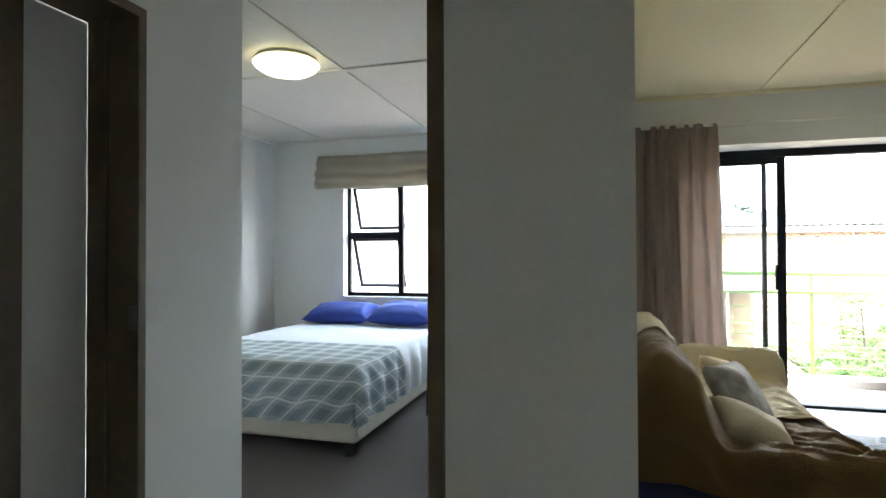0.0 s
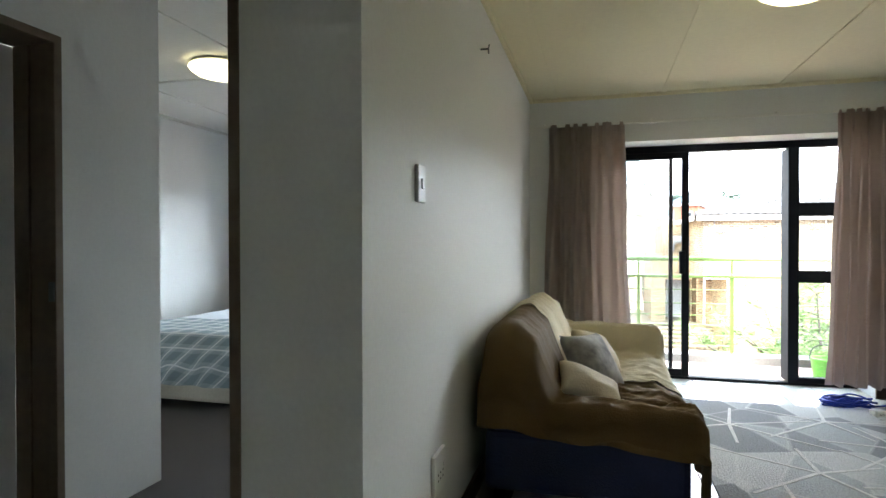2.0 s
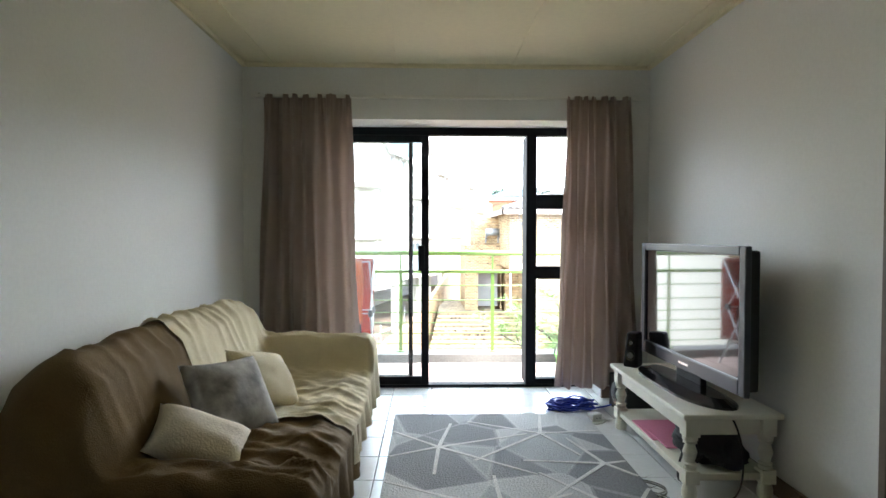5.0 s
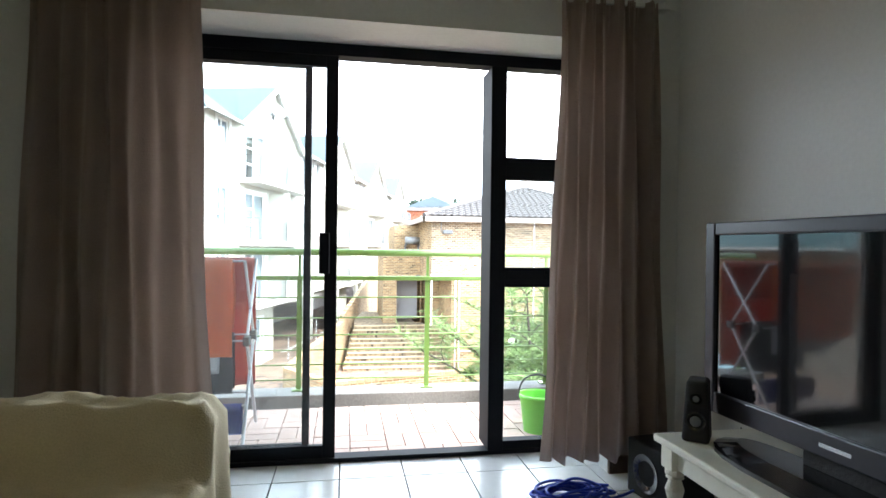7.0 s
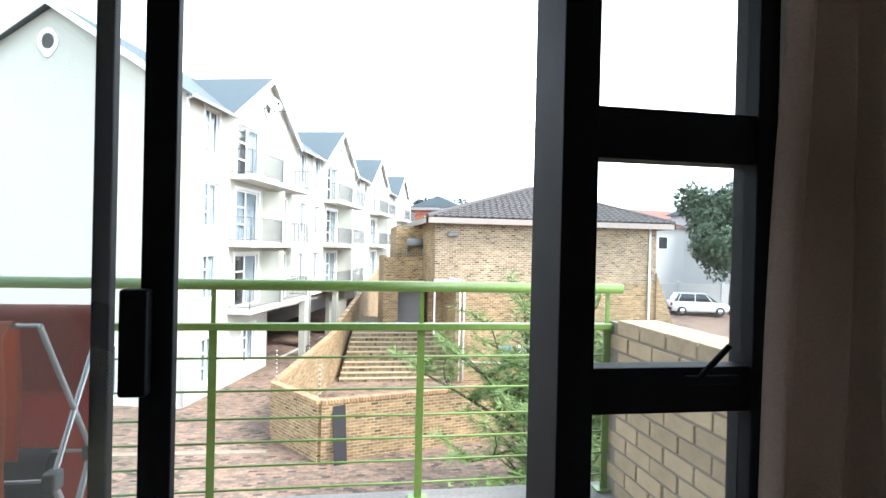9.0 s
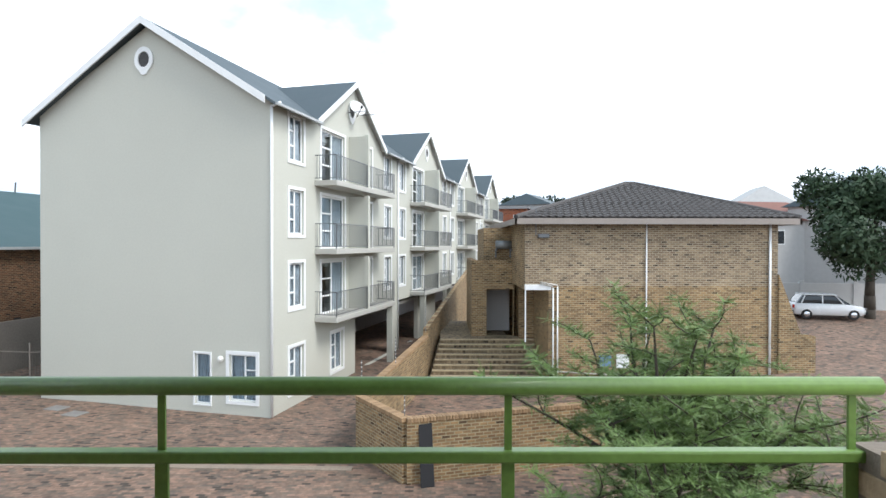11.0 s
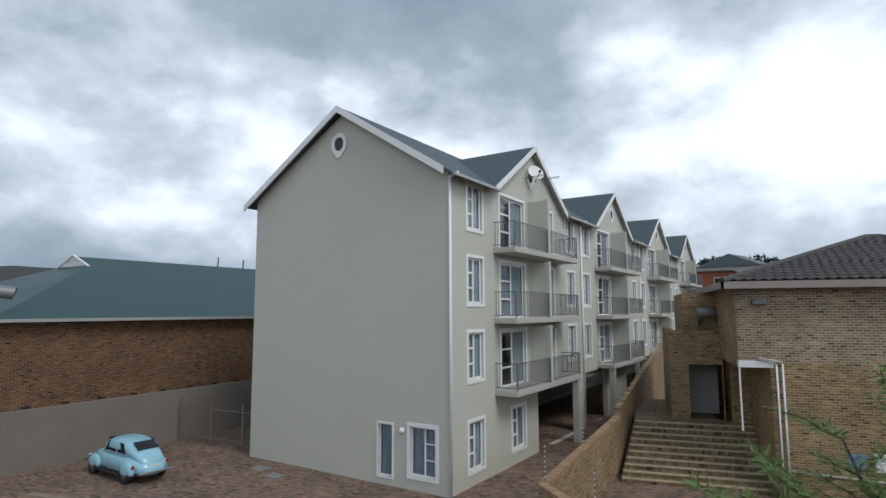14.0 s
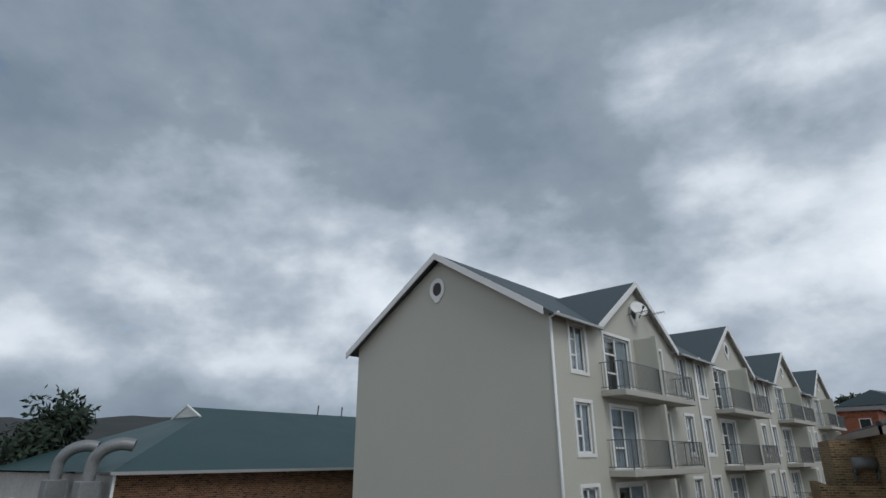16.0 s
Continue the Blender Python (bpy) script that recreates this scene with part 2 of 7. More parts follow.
M = {
    "wall_paint": material("wall_paint", (0.72, 0.725, 0.705), 0.55, 0.07, 60, 0.9, 0.08),
    "ceiling": material("ceiling_board", (0.75, 0.69, 0.48), 0.7, 0.06, 30, 0.8, 0.05),
    "ceiling_bed": material("ceiling_board_white", (0.66, 0.65, 0.60), 0.7, 0.06, 30, 0.8, 0.05),
    "cover_strip": material("cover_strip", (0.52, 0.48, 0.38), 0.6, 0.1, 30, 2, 0.05),
    "tile": material("floor_tile", (0.72, 0.72, 0.70), 0.25, 0.06, 25, 1.2, 0.02, island=0.25),
    "grout": material("grout", (0.16, 0.15, 0.14), 0.9, 0.2),
    "carpet": material("brown_carpet", (0.075, 0.062, 0.055), 0.95, 0.3, 300, 2, 0.8, sheen=0.2),
    "wood_frame": material("brown_varnished_wood", (0.125, 0.09, 0.058), 0.45, 0.3, 25, 3, 0.1),
    "skirting": material("brown_skirting", (0.16, 0.11, 0.08), 0.5, 0.25, 25, 3, 0.1),
    "alu": material("dark_blue_aluminium", (0.008, 0.0095, 0.014), 0.65, 0.3, 60, 2, 0.02),
    "alu_light": material("worn_aluminium_edge", (0.22, 0.25, 0.30), 0.4, 0.2, 60, 2, 0.02, metal=0.3),
    "glass": glass_material("window_glass", dust=0.008),
    "white_plastic": material("white_plastic", (0.72, 0.72, 0.68), 0.35, 0.05, 40, 3, 0.02),
    "chrome": material("chrome", (0.55, 0.56, 0.58), 0.2, 0.1, 60, 3, 0.0, metal=0.9),
    "green_paint": material("green_rail_paint", (0.145, 0.255, 0.055), 0.42, 0.22, 50, 3, 0.08, coat=0.1),
    "concrete": material("grey_concrete", (0.22, 0.21, 0.195), 0.9, 0.3, 50, 2, 0.4),
    "balcony_paver": material("balcony_paver", (0.47, 0.33, 0.275), 0.85, 0.22, 60, 4, 0.3, island=0.5),
    "plaster": material("grey_plaster", (0.52, 0.52, 0.455), 0.85, 0.07, 14, 0.25, 0.15),
    "plaster_low": material("plaster_lower_band", (0.40, 0.39, 0.385), 0.85, 0.07, 14, 0.4, 0.15),
    "white_trim": material("white_trim", (0.80, 0.81, 0.80), 0.6, 0.08, 30, 1.5, 0.05),
    "roof_sheet": material("blue_grey_roof", (0.058, 0.080, 0.090), 0.55, 0.15, 30, 0.8, 0.2),
    "teal_roof": material("teal_roof", (0.026, 0.068, 0.069), 0.5, 0.1, 30, 0.3, 0.1),
    "soffit": material("balcony_soffit", (0.46, 0.45, 0.41), 0.8, 0.1, 20, 1, 0.1),
    "steel_grey": material("galvanised_steel", (0.16, 0.17, 0.18), 0.45, 0.15, 60, 3, 0.05, metal=0.5),
    "dark_room": material("dark_interior", (0.10, 0.10, 0.10), 0.9, 0.2, 10, 1, 0.1),
    "net_curtain": material("pale_curtain", (0.62, 0.65, 0.70), 0.9, 0.35, 6, 9, 0.1),
    "house_brick": brick_material("buff_brick", (0.36, 0.225, 0.105), (0.225, 0.13, 0.062), (0.41, 0.34, 0.21), bw=0.23, bh=0.086, axis="any", dirt=0.55, joint=0.015, odd=0.05),
    "house_brick_upper": brick_material("weathered_buff_brick", (0.35, 0.25, 0.15), (0.22, 0.145, 0.09), (0.45, 0.39, 0.28), bw=0.23, bh=0.086, axis="any", dirt=0.5, joint=0.016, odd=0.07),
    "red_brick": brick_material("red_brown_brick", (0.175, 0.078, 0.038), (0.095, 0.046, 0.027), (0.32, 0.23, 0.13), bw=0.23, bh=0.085, axis="any", dirt=0.55, joint=0.008),
    "paver": brick_material("street_pavers", (0.30, 0.185, 0.13), (0.165, 0.125, 0.095), (0.15, 0.125, 0.10), bw=0.22, bh=0.11, axis="xy", dirt=0.6),
    "roof_tile": material("concrete_roof_tile", (0.085, 0.078, 0.075), 0.8, 0.3, 20, 1.0, 0.4),
    "fascia": material("fascia_board", (0.30, 0.26, 0.23), 0.6, 0.15, 20, 1, 0.1),
    "leaf": material("acacia_leaf", (0.125, 0.205, 0.048), 0.6, 0.45, 6, 2, 0.0, sheen=0.1),
    "dark_leaf": material("dark_tree_leaf", (0.025, 0.055, 0.02), 0.7, 0.5, 3, 1, 0.0),
    "bark": material("bark", (0.06, 0.048, 0.036), 0.9, 0.3, 40, 4, 0.5),
    "hill": material("far_hillside", (0.033, 0.037, 0.036), 1.0, 0.45, 0.05, 0.01, 0.0),
}

M["alu"].node_tree.nodes["Principled BSDF"].inputs["Specular IOR Level"].default_value = 0.15


# ---- mesh helpers ----
def bx(bm, x0, x1, y0, y1, z0, z1, bevel=0.0):
    vs = [bm.verts.new((x, y, z)) for x in (x0, x1) for y in (y0, y1) for z in (z0, z1)]
    fs = [bm.faces.new([vs[i] for i in q]) for q in ((0, 1, 3, 2), (4, 6, 7, 5), (0, 4, 5, 1), (2, 3, 7, 6), (0, 2, 6, 4), (1, 5, 7, 3))]
    if bevel:
        es = {e for f in fs for e in f.edges}
        bmesh.ops.bevel(bm, geom=list(es), offset=bevel, segments=2, profile=0.5, affect="EDGES")
    return vs


def tube(bm, a, b, r, n=10, r2=None):
    """A rod from a to b."""
    a, b = Vector(a), Vector(b)
    d = b - a
    m = Matrix.Translation((a + b) / 2) @ d.to_track_quat("Z", "Y").to_matrix().to_4x4()
    bmesh.ops.create_cone(bm, cap_ends=True, segments=n, radius1=r, radius2=r if r2 is None else r2, depth=d.length, matrix=m)


def lathe(bm, profile, n=20, centre=(0, 0, 0)):
    """Turns a profile of (radius, height) round the z axis."""
    rings = []
    for r, z in profile:
        rings.append([bm.verts.new((centre[0] + r * math.cos(2 * math.pi * i / n), centre[1] + r * math.sin(2 * math.pi * i / n), centre[2] + z)) for i in range(n)])
    for p, q in zip(rings, rings[1:]):
        for i in range(n):
            bm.faces.new((p[i], p[(i + 1) % n], q[(i + 1) % n], q[i]))
    bm.faces.new(rings[0][::-1])
    bm.faces.new(rings[-1])


def wall_boxes(bm, length, z0, z1, thick, holes=(), flip=False):
    """A wall along x from 0 to length, from y 0 to thick, with rectangular holes (s0, s1, z0, z1) through it."""
    cuts = sorted({0.0, length, *[c for h in holes for c in h[:2]]})
    for a, b in zip(cuts, cuts[1:]):
        if b - a < 1e-4:
            continue
        mid = (a + b) / 2
        spans = sorted((h[2], h[3]) for h in holes if h[0] < mid < h[1])
        z = z0
        for lo, hi in spans:
            if lo - z > 1e-4:
                bx(bm, a, b, 0, thick, z, lo)
            z = max(z, hi)
        if z1 - z > 1e-4:
            bx(bm, a, b, 0, thick, z, z1)
    bmesh.ops.remove_doubles(bm, verts=bm.verts, dist=1e-4)


def part(name, bm, mat, parent=None, label="", smooth=False, m=None, mats=None):
    me = bpy.data.meshes.new(name)
    bmesh.ops.recalc_face_normals(bm, faces=bm.faces)
    bm.to_mesh(me)
    bm.free()
    for k in (mats or [mat]):
        me.materials.append(k)
    if smooth:
        for p in me.polygons:
            p.use_smooth = True
    ob = new(name, me)
    if parent is not None:
        ob.parent = parent
    if m is not None:
        ob.matrix_basis = m
    if label:
        ob["label"] = label
    return ob


def thing(name, m, label, category, group="", kind=""):
    ob = new(name)
    ob.empty_display_size = 0.1
    ob.matrix_basis = m
    return tagged(ob, label, category, group, kind)


def box_part(name, dims, mat, parent, label="", bevel=0.0, m=None):
    bm = bmesh.new()
    bx(bm, *dims, bevel)
    return part(name, bm, mat, parent, label, m=m)


def structure(name, bm, mat, label="", m=None, smooth=False):
    return tagged(part(name, bm, mat, None, label, smooth, m), kind="structure", category=name.split("_")[0])


def wall_between(name, p0, p1, z0, z1, thick, holes, mat, label):
    """A wall from p0 to p1 in the plan; its thickness lies to the left of that way."""
    d = Vector((p1[0] - p0[0], p1[1] - p0[1]))
    bm = bmesh.new()
    wall_boxes(bm, d.length, z0, z1, thick, holes)
    return structure(name, bm, mat, label, pose(p0[0], p0[1], 0, 0, 0, math.degrees(math.atan2(d.y, d.x))))


def cable_curve(name, pts, r, mat, parent=None, m=None):
    cu = bpy.data.curves.new(name, "CURVE")
    cu.dimensions = "3D"
    cu.bevel_depth, cu.bevel_resolution, cu.resolution_u = r, 2, 6
    sp = cu.splines.new("NURBS")
    sp.points.add(len(pts) - 1)
    for p, q in zip(sp.points, pts):
        p.co = (*q, 1)
    sp.use_endpoint_u, sp.order_u = True, 4
    cu.materials.append(mat)
    tmp = bpy.data.objects.new(name, cu)
    me = bpy.data.meshes.new_from_object(tmp)
    me.name = name
    bpy.data.objects.remove(tmp)
    ob = new(name, me)
    for p in me.polygons:
        p.use_smooth = True
    if parent is not None:
        ob.parent = parent
    if m is not None:
        ob.matrix_basis = m
    return ob


# ---- the flat: floors, walls, ceilings ----
RX = 2.97  # inner face of the living room's far side wall
WX = -0.022  # face of the wall behind the sofa
LX = -1.585  # face of the lobby wall


def shell():
    P = M["wall_paint"]
    bm = bmesh.new()
    bx(bm, -3.1, RX + 0.2, -6.4, 0.42, -0.16, -0.012)
    structure("floor", bm, M["grout"], "grey grouted screed under the ceramic floor tiles")
    bm = bmesh.new()
    bx(bm, -3.7, -0.13, -3.72, 0.9, -0.11, 0.0)
    structure("floor_bedroom", bm, M["carpet"], "dark brown bedroom carpet")
    bm = bmesh.new()
    bx(bm, -0.06, RX + 0.12, -3.76, 0.0, CEIL, CEIL + 0.1)
    bx(bm, -3.1, RX + 0.12, -6.4, -3.76, CEIL, CEIL + 0.1)
    for x in (0.19, 1.09, 1.96, 2.86):
        bx(bm, x - 0.018, x + 0.018, -6.3, -0.03, CEIL - 0.008, CEIL + 0.001)
    for d in ((WX, WX + 0.028, -3.735, 0.0), (RX - 0.028, RX, -6.3, 0.0), (WX + 0.028, RX - 0.028, -0.028, 0.0)):
        bx(bm, d[0], d[1], d[2], d[3], CEIL - 0.028, CEIL + 0.001, 0.006)
    structure("ceiling", bm, M["ceiling"], "cream ceiling boards with cover strips and cornice")
    bm = bmesh.new()
    bx(bm, -3.7, -0.07, -3.755, 0.9, CEIL, CEIL + 0.1)
    for x in (-2.95, -1.75, -0.55):
        bx(bm, x - 0.02, x + 0.02, -3.7, 0.68, CEIL - 0.01, CEIL + 0.001)
    for y in (-2.9, -1.35):
        bx(bm, -3.55, -0.13, y - 0.02, y + 0.02, CEIL - 0.013, CEIL + 0.001)
    bx(bm, -3.55, -0.13, 0.665, 0.69, CEIL - 0.025, CEIL + 0.001)
    bx(bm, -3.55, -3.525, -2.71, 0.665, CEIL - 0.025, CEIL + 0.001)
    structure("ceiling_bedroom", bm, M["ceiling_bed"], "white bedroom ceiling boards with raised cover strips")

    top = CEIL + 0.1
    wall_between("wall_living", (WX, 0.42), (WX, -3.735), -0.1, top, -0.13, (), P, "off-white painted wall behind the sofa")
    wall_between("wall_window", (WX, 0), (RX, 0), -0.1, top, 0.42, ((0.55 - WX, 2.62 - WX, -0.1, 2.06),), P, "off-white wall round the sliding door")
    wall_between("wall_television", (RX, -6.4), (RX, 0.42), -0.1, top, -0.14, ((3.35, 4.2, -0.1, 2.0),), P, "off-white wall behind the television stand")
    wall_between("wall_passage", (LX, -3.735), (WX - 0.13, -3.735), -0.1, top, 0.12, ((0.0, 1.18, -0.1, 2.05),), P, "off-white pier and header at the open bedroom lobby")
    wall_between("wall_lobby", (LX, -6.4), (LX, -2.67), -0.1, top, 0.20, ((2.40, 3.18, -0.1, 2.05),), P, "off-white lobby wall with a brown doorway")
    wall_between("wall_entrance", (LX - 0.2, -6.4), (RX + 0.14, -6.4), -0.1, top, -0.12, (), P, "off-white wall behind the entrance")
    wall_between("wall_closet_back", (LX - 0.20, -2.67), (-3.67, -2.67), -0.1, top, 0.12, (), P, "white bedroom wall beside the lobby")
    wall_between("wall_bedroom_side", (-3.55, -2.67), (-3.55, 0.69), 0, top, 0.12, (), P, "white bedroom side wall")
    wall_between("wall_bedroom_window", (-3.67, 0.69), (-0.13, 0.69), -0.2, top, 0.2, ((0.95, 3.25, 0.79, 2.0),), P, "white bedroom wall round the window")
    wall_between("wall_bedroom_return", (-0.13, 0.42), (-0.13, 0.89), -0.2, top, -0.13, (), P, "white wall beside the balcony")
    bm = bmesh.new()
    for d in ((RX - 0.018, RX, -2.16, 0.0), (RX - 0.018, RX, -6.3, -3.1)):
        bx(bm, *d, -0.012, 0.085, 0.004)
    bx(bm, WX, WX + 0.018, -3.735, 0.0, -0.012, 0.085, 0.004)
    bx(bm, 2.62, RX - 0.018, -0.018, 0, -0.012, 0.085, 0.004)
    bx(bm, 0.018, 0.55, -0.018, 0, -0.012, 0.085, 0.004)
    structure("baseboard", bm, M["skirting"], "brown tiled skirting along the walls")
    bm = bmesh.new()
    for x in (-3.53, -0.14):
        bx(bm, x - 0.01, x + 0.01, -2.7, 0.69, 0, 0.07, 0.003)
    structure("baseboard_bedroom", bm, M["skirting"], "brown bedroom skirting")


shell()


def brown_door(name, m, width, height, leaf, label, deep=0.135):
    """A wooden door frame in a wall that runs along x, with a brown leaf or a painted one set back."""
    d = thing(name, m, label, "door", kind="structure")
    bm = bmesh.new()
    for s in (0, width - 0.035):
        bx(bm, s, s + 0.035, -0.015, deep, -0.01, height, 0.004)
        bx(bm, s + (0.035 if s == 0 else -0.012), s + (0.047 if s == 0 else 0.0), 0.045 + (deep - 0.135), deep - 0.01, -0.01, height - 0.035, 0.002)
    bx(bm, 0, width, -0.015, deep, height - 0.035, height, 0.004)
    part("door_frame", bm, M["wood_frame"], d)
    if leaf:
        box_part("door_leaf", (0.037, width - 0.037, 0.005, 0.044, 0.0, height - 0.037), M["wood_frame"], d, bevel=0.003)
        bm = bmesh.new()
        tube(bm, (width - 0.1, -0.045, 1.0), (width - 0.22, -0.045, 1.0), 0.009)
        tube(bm, (width - 0.1, 0.0, 1.0), (width - 0.1, -0.05, 1.0), 0.009)
        part("door_handle", bm, M["chrome"], d, "chrome lever handle")
    else:
        bm = bmesh.new()
        bx(bm, width - 0.038, width - 0.0345, -0.008, 0.022, 0.965, 1.045, 0.001)
        part("strike_plate", bm, M["steel_grey"], d, "steel strike plate")
        box_part("door_leaf", (0.037, width - 0.037, deep + 0.002, deep + 0.04, 0.0, height - 0.037), M["wall_paint"], d, "off-white painted door leaf")
        # unseen panel added behind the leaf to stop light leaking round it
        box_part("backing", (-0.02, width + 0.02, deep + 0.042, deep + 0.08, -0.01, height + 0.02), M["wall_paint"], d)
        box_part("door_stile", (0.04, 0.51, deep - 0.012, deep + 0.001, 0.002, height - 0.04), M["wood_frame"], d, "brown wooden panel on the leaf", 0.003)
    return d


brown_door("door_bathroom", pose(LX, -4.0, 0, 0, 0, 90), 0.78, 2.05, False, "brown wooden frame of a closed off-white lobby door", 0.20)
bm = bmesh.new()
bx(bm, -0.412, -0.376, -3.738, -3.625, -0.01, 2.05, 0.004)
structure("trim_lobby", bm, M["wood_frame"], "brown wooden post on the pier beside the lobby")
brown_door("door_side", pose(RX, -2.2, 0, 0, 0, -90), 0.85, 2.0, True, "closed brown wooden door beside the television stand")


def sliding_door():
    d = thing("door_sliding", pose(0, 0.30, 0), "half-open sliding glass door in a dark blue aluminium frame", "sliding door", kind="structure")
    A = M["alu"]
    bm = bmesh.new()
    bx(bm, 0.55, 0.60, 0, 0.085, 0, 2.06, 0.003)
    bx(bm, 2.57, 2.62, 0, 0.085, 0, 2.06, 0.003)
    bx(bm, 0.60, 2.57, 0, 0.085, 2.0, 2.06, 0.003)
    bx(bm, 0.60, 2.57, 0, 0.085, 0.0, 0.022, 0.003)
    bx(bm, 2.108, 2.19, 0, 0.195, 0.022, 2.0, 0.003)
    for z0, z1 in ((0.022, 0.065), (0.863, 0.965), (1.423, 1.536)):
        bx(bm, 2.19, 2.57, 0.01, 0.075, z0, z1, 0.003)
    part("outer_frame", bm, A, d)
    for name, x0, x1, y0, st in (("fixed_panel", 0.60, 1.207, 0.045, 0.034), ("sliding_panel", 0.602, 1.335, 0.008, 0.06)):
        bm = bmesh.new()
        bx(bm, x0, x0 + st, y0, y0 + 0.032, 0.024, 1.998, 0.003)
        bx(bm, x1 - st, x1, y0, y0 + 0.032, 0.024, 1.998, 0.003)
        bx(bm, x0 + st, x1 - st, y0, y0 + 0.032, 1.945, 1.998, 0.003)
        bx(bm, x0 + st, x1 - st, y0, y0 + 0.032, 0.024, 0.085, 0.003)
        p = part(name, bm, A, d)
        g = box_part("pane", (x0 + st, x1 - st, y0 + 0.012, y0 + 0.017, 0.085, 1.945), M["glass"], p)
        g.visible_shadow = False
        if name == "sliding_panel":
            bm = bmesh.new()
            bx(bm, 1.25, 1.30, -0.03, 0.008, 0.93, 1.13, 0.006)
            part("handle", bm, A, p, "black pull handle")
    for z0, z1 in ((0.065, 0.863), (0.965, 1.423), (1.536, 2.0)):
        g = box_part("side_pane", (2.19, 2.57, 0.04, 0.045, z0, z1), M["glass"], d)
        g.visible_shadow = False
    bm = bmesh.new()
    bx(bm, 2.40, 2.53, -0.012, 0.0, 0.93, 0.95, 0.003)
    tube(bm, (2.43, -0.006, 0.94), (2.49, -0.03, 1.02), 0.007)
    part("window_stay", bm, A, d, "black window catch")


sliding_door()


def bedroom_window():
    d = thing("window_bedroom", pose(0, 0.80, 0), "white-walled bedroom window with dark aluminium frame and open top-hung sashes", "window", kind="structure")
    A = M["alu"]
    x0, x1, z0, z1 = -2.72, -0.42, 0.79, 2.0
    bm = bmesh.new()
    for x in (x0, x0 + 0.6, x0 + 1.7, x1):
        w = 0.028
        bx(bm, x - (0 if x == x0 else w), x + (0 if x == x1 else w), 0, 0.05, z0, z1, 0.003)
    for z in (z0, z1 - 0.04):
        bx(bm, x0, x1, 0.001, 0.049, z, z + 0.04)
    bx(bm, x0, x0 + 0.6, 0.001, 0.049, 1.40, 1.47)
    part("window_frame", bm, A, d)
    for za, zb in ((0.83, 1.40), (1.47, 1.96)):
        bm = bmesh.new()
        a, b = x0 + 0.03, x0 + 0.57
        for q in ((a, a + 0.03, 0, 0.03, za - zb, 0), (b - 0.03, b, 0, 0.03, za - zb, 0), (a, b, 0, 0.03, -0.03, 0), (a, b, 0, 0.03, za - zb, za - zb + 0.03)):
            bx(bm, *q)
        s = part("sash", bm, A, d, m=pose(0, 0.05, zb, 22))
        g = box_part("pane", (a + 0.03, b - 0.03, 0.012, 0.016, za - zb + 0.03, -0.03), M["glass"], s)
        g.visible_shadow = False
    g = box_part("pane", (x0 + 0.63, x1 - 0.03, 0.02, 0.025, z0 + 0.04, z1 - 0.04), M["glass"], d)
    g.visible_shadow = False


bedroom_window()


# ---- the balcony ----
BZ = -0.13
RAIL_Y = 2.01


def balcony():
    bm = bmesh.new()
    bx(bm, -0.13, 3.35, 0.42, 2.1, -0.42, BZ - 0.045)
    structure("balcony_slab", bm, M["concrete"], "grey concrete balcony slab")
    bm = bmesh.new()
    bx(bm, -0.13, 3.08, 1.86, 2.12, BZ - 0.05, -0.065, 0.008)
    structure("balcony_kerb", bm, M["concrete"], "weathered concrete upstand under the railing")
    bm = bmesh.new()
    bx(bm, -0.13, 3.4, 0.42, 1.75, 2.56, 2.8)
    structure("balcony_ceiling", bm, M["soffit"], "painted slab over the balcony")
    bm = bmesh.new()
    bx(bm, 0.55, 2.62, 0.385, 0.42, BZ - 0.04, 0.0, 0.004)
    structure("door_sill", bm, M["concrete"], "concrete step under the sliding door")


balcony()


def railing():
    r = thing("balcony_railing", pose(0, RAIL_Y, 0), "green painted steel balcony railing with thin horizontal rods", "railing", kind="")
    G = M["green_paint"]
    bm = bmesh.new()
    tube(bm, (-0.13, 0, 1.015), (3.12, 0, 1.015), 0.027, 16)
    part("top_rail", bm, G, r, smooth=True)
    bm = bmesh.new()
    bx(bm, -0.13, 3.12, -0.024, 0.024, 0.795, 0.83, 0.006)
    part("middle_rail", bm, G, r)
    for z in (0.02, 0.135, 0.25, 0.365, 0.50, 0.66):
        bm = bmesh.new()
        tube(bm, (-0.13, 0.0, z), (3.12, 0.0, z), 0.006, 8)
        part("rod", bm, G, r, smooth=True)
    for x in (0.02, 1.03, 2.035, 3.04):
        bm = bmesh.new()
        bx(bm, x - 0.019, x + 0.019, -0.006, 0.006, -0.06, 0.81, 0.001)
        bx(bm, x - 0.011, x + 0.011, -0.005, 0.005, 0.82, 1.0, 0.001)
        bx(bm, x - 0.05, x + 0.05, -0.04, 0.04, -0.066, -0.054, 0.002)
        part("post", bm, G, r)


railing()


# ---- outside: ground, apartment block, house, walls ----
def ss(a, b, v):
    t = min(1, max(0, (v - a) / (b - a)))
    return t * t * (3 - 2 * t)


def ground_z(x, y):
    return GROUND + 0.9 * ss(9, 16, x) + 1.0 * ss(24, 36, y) * ss(12, 18, x)


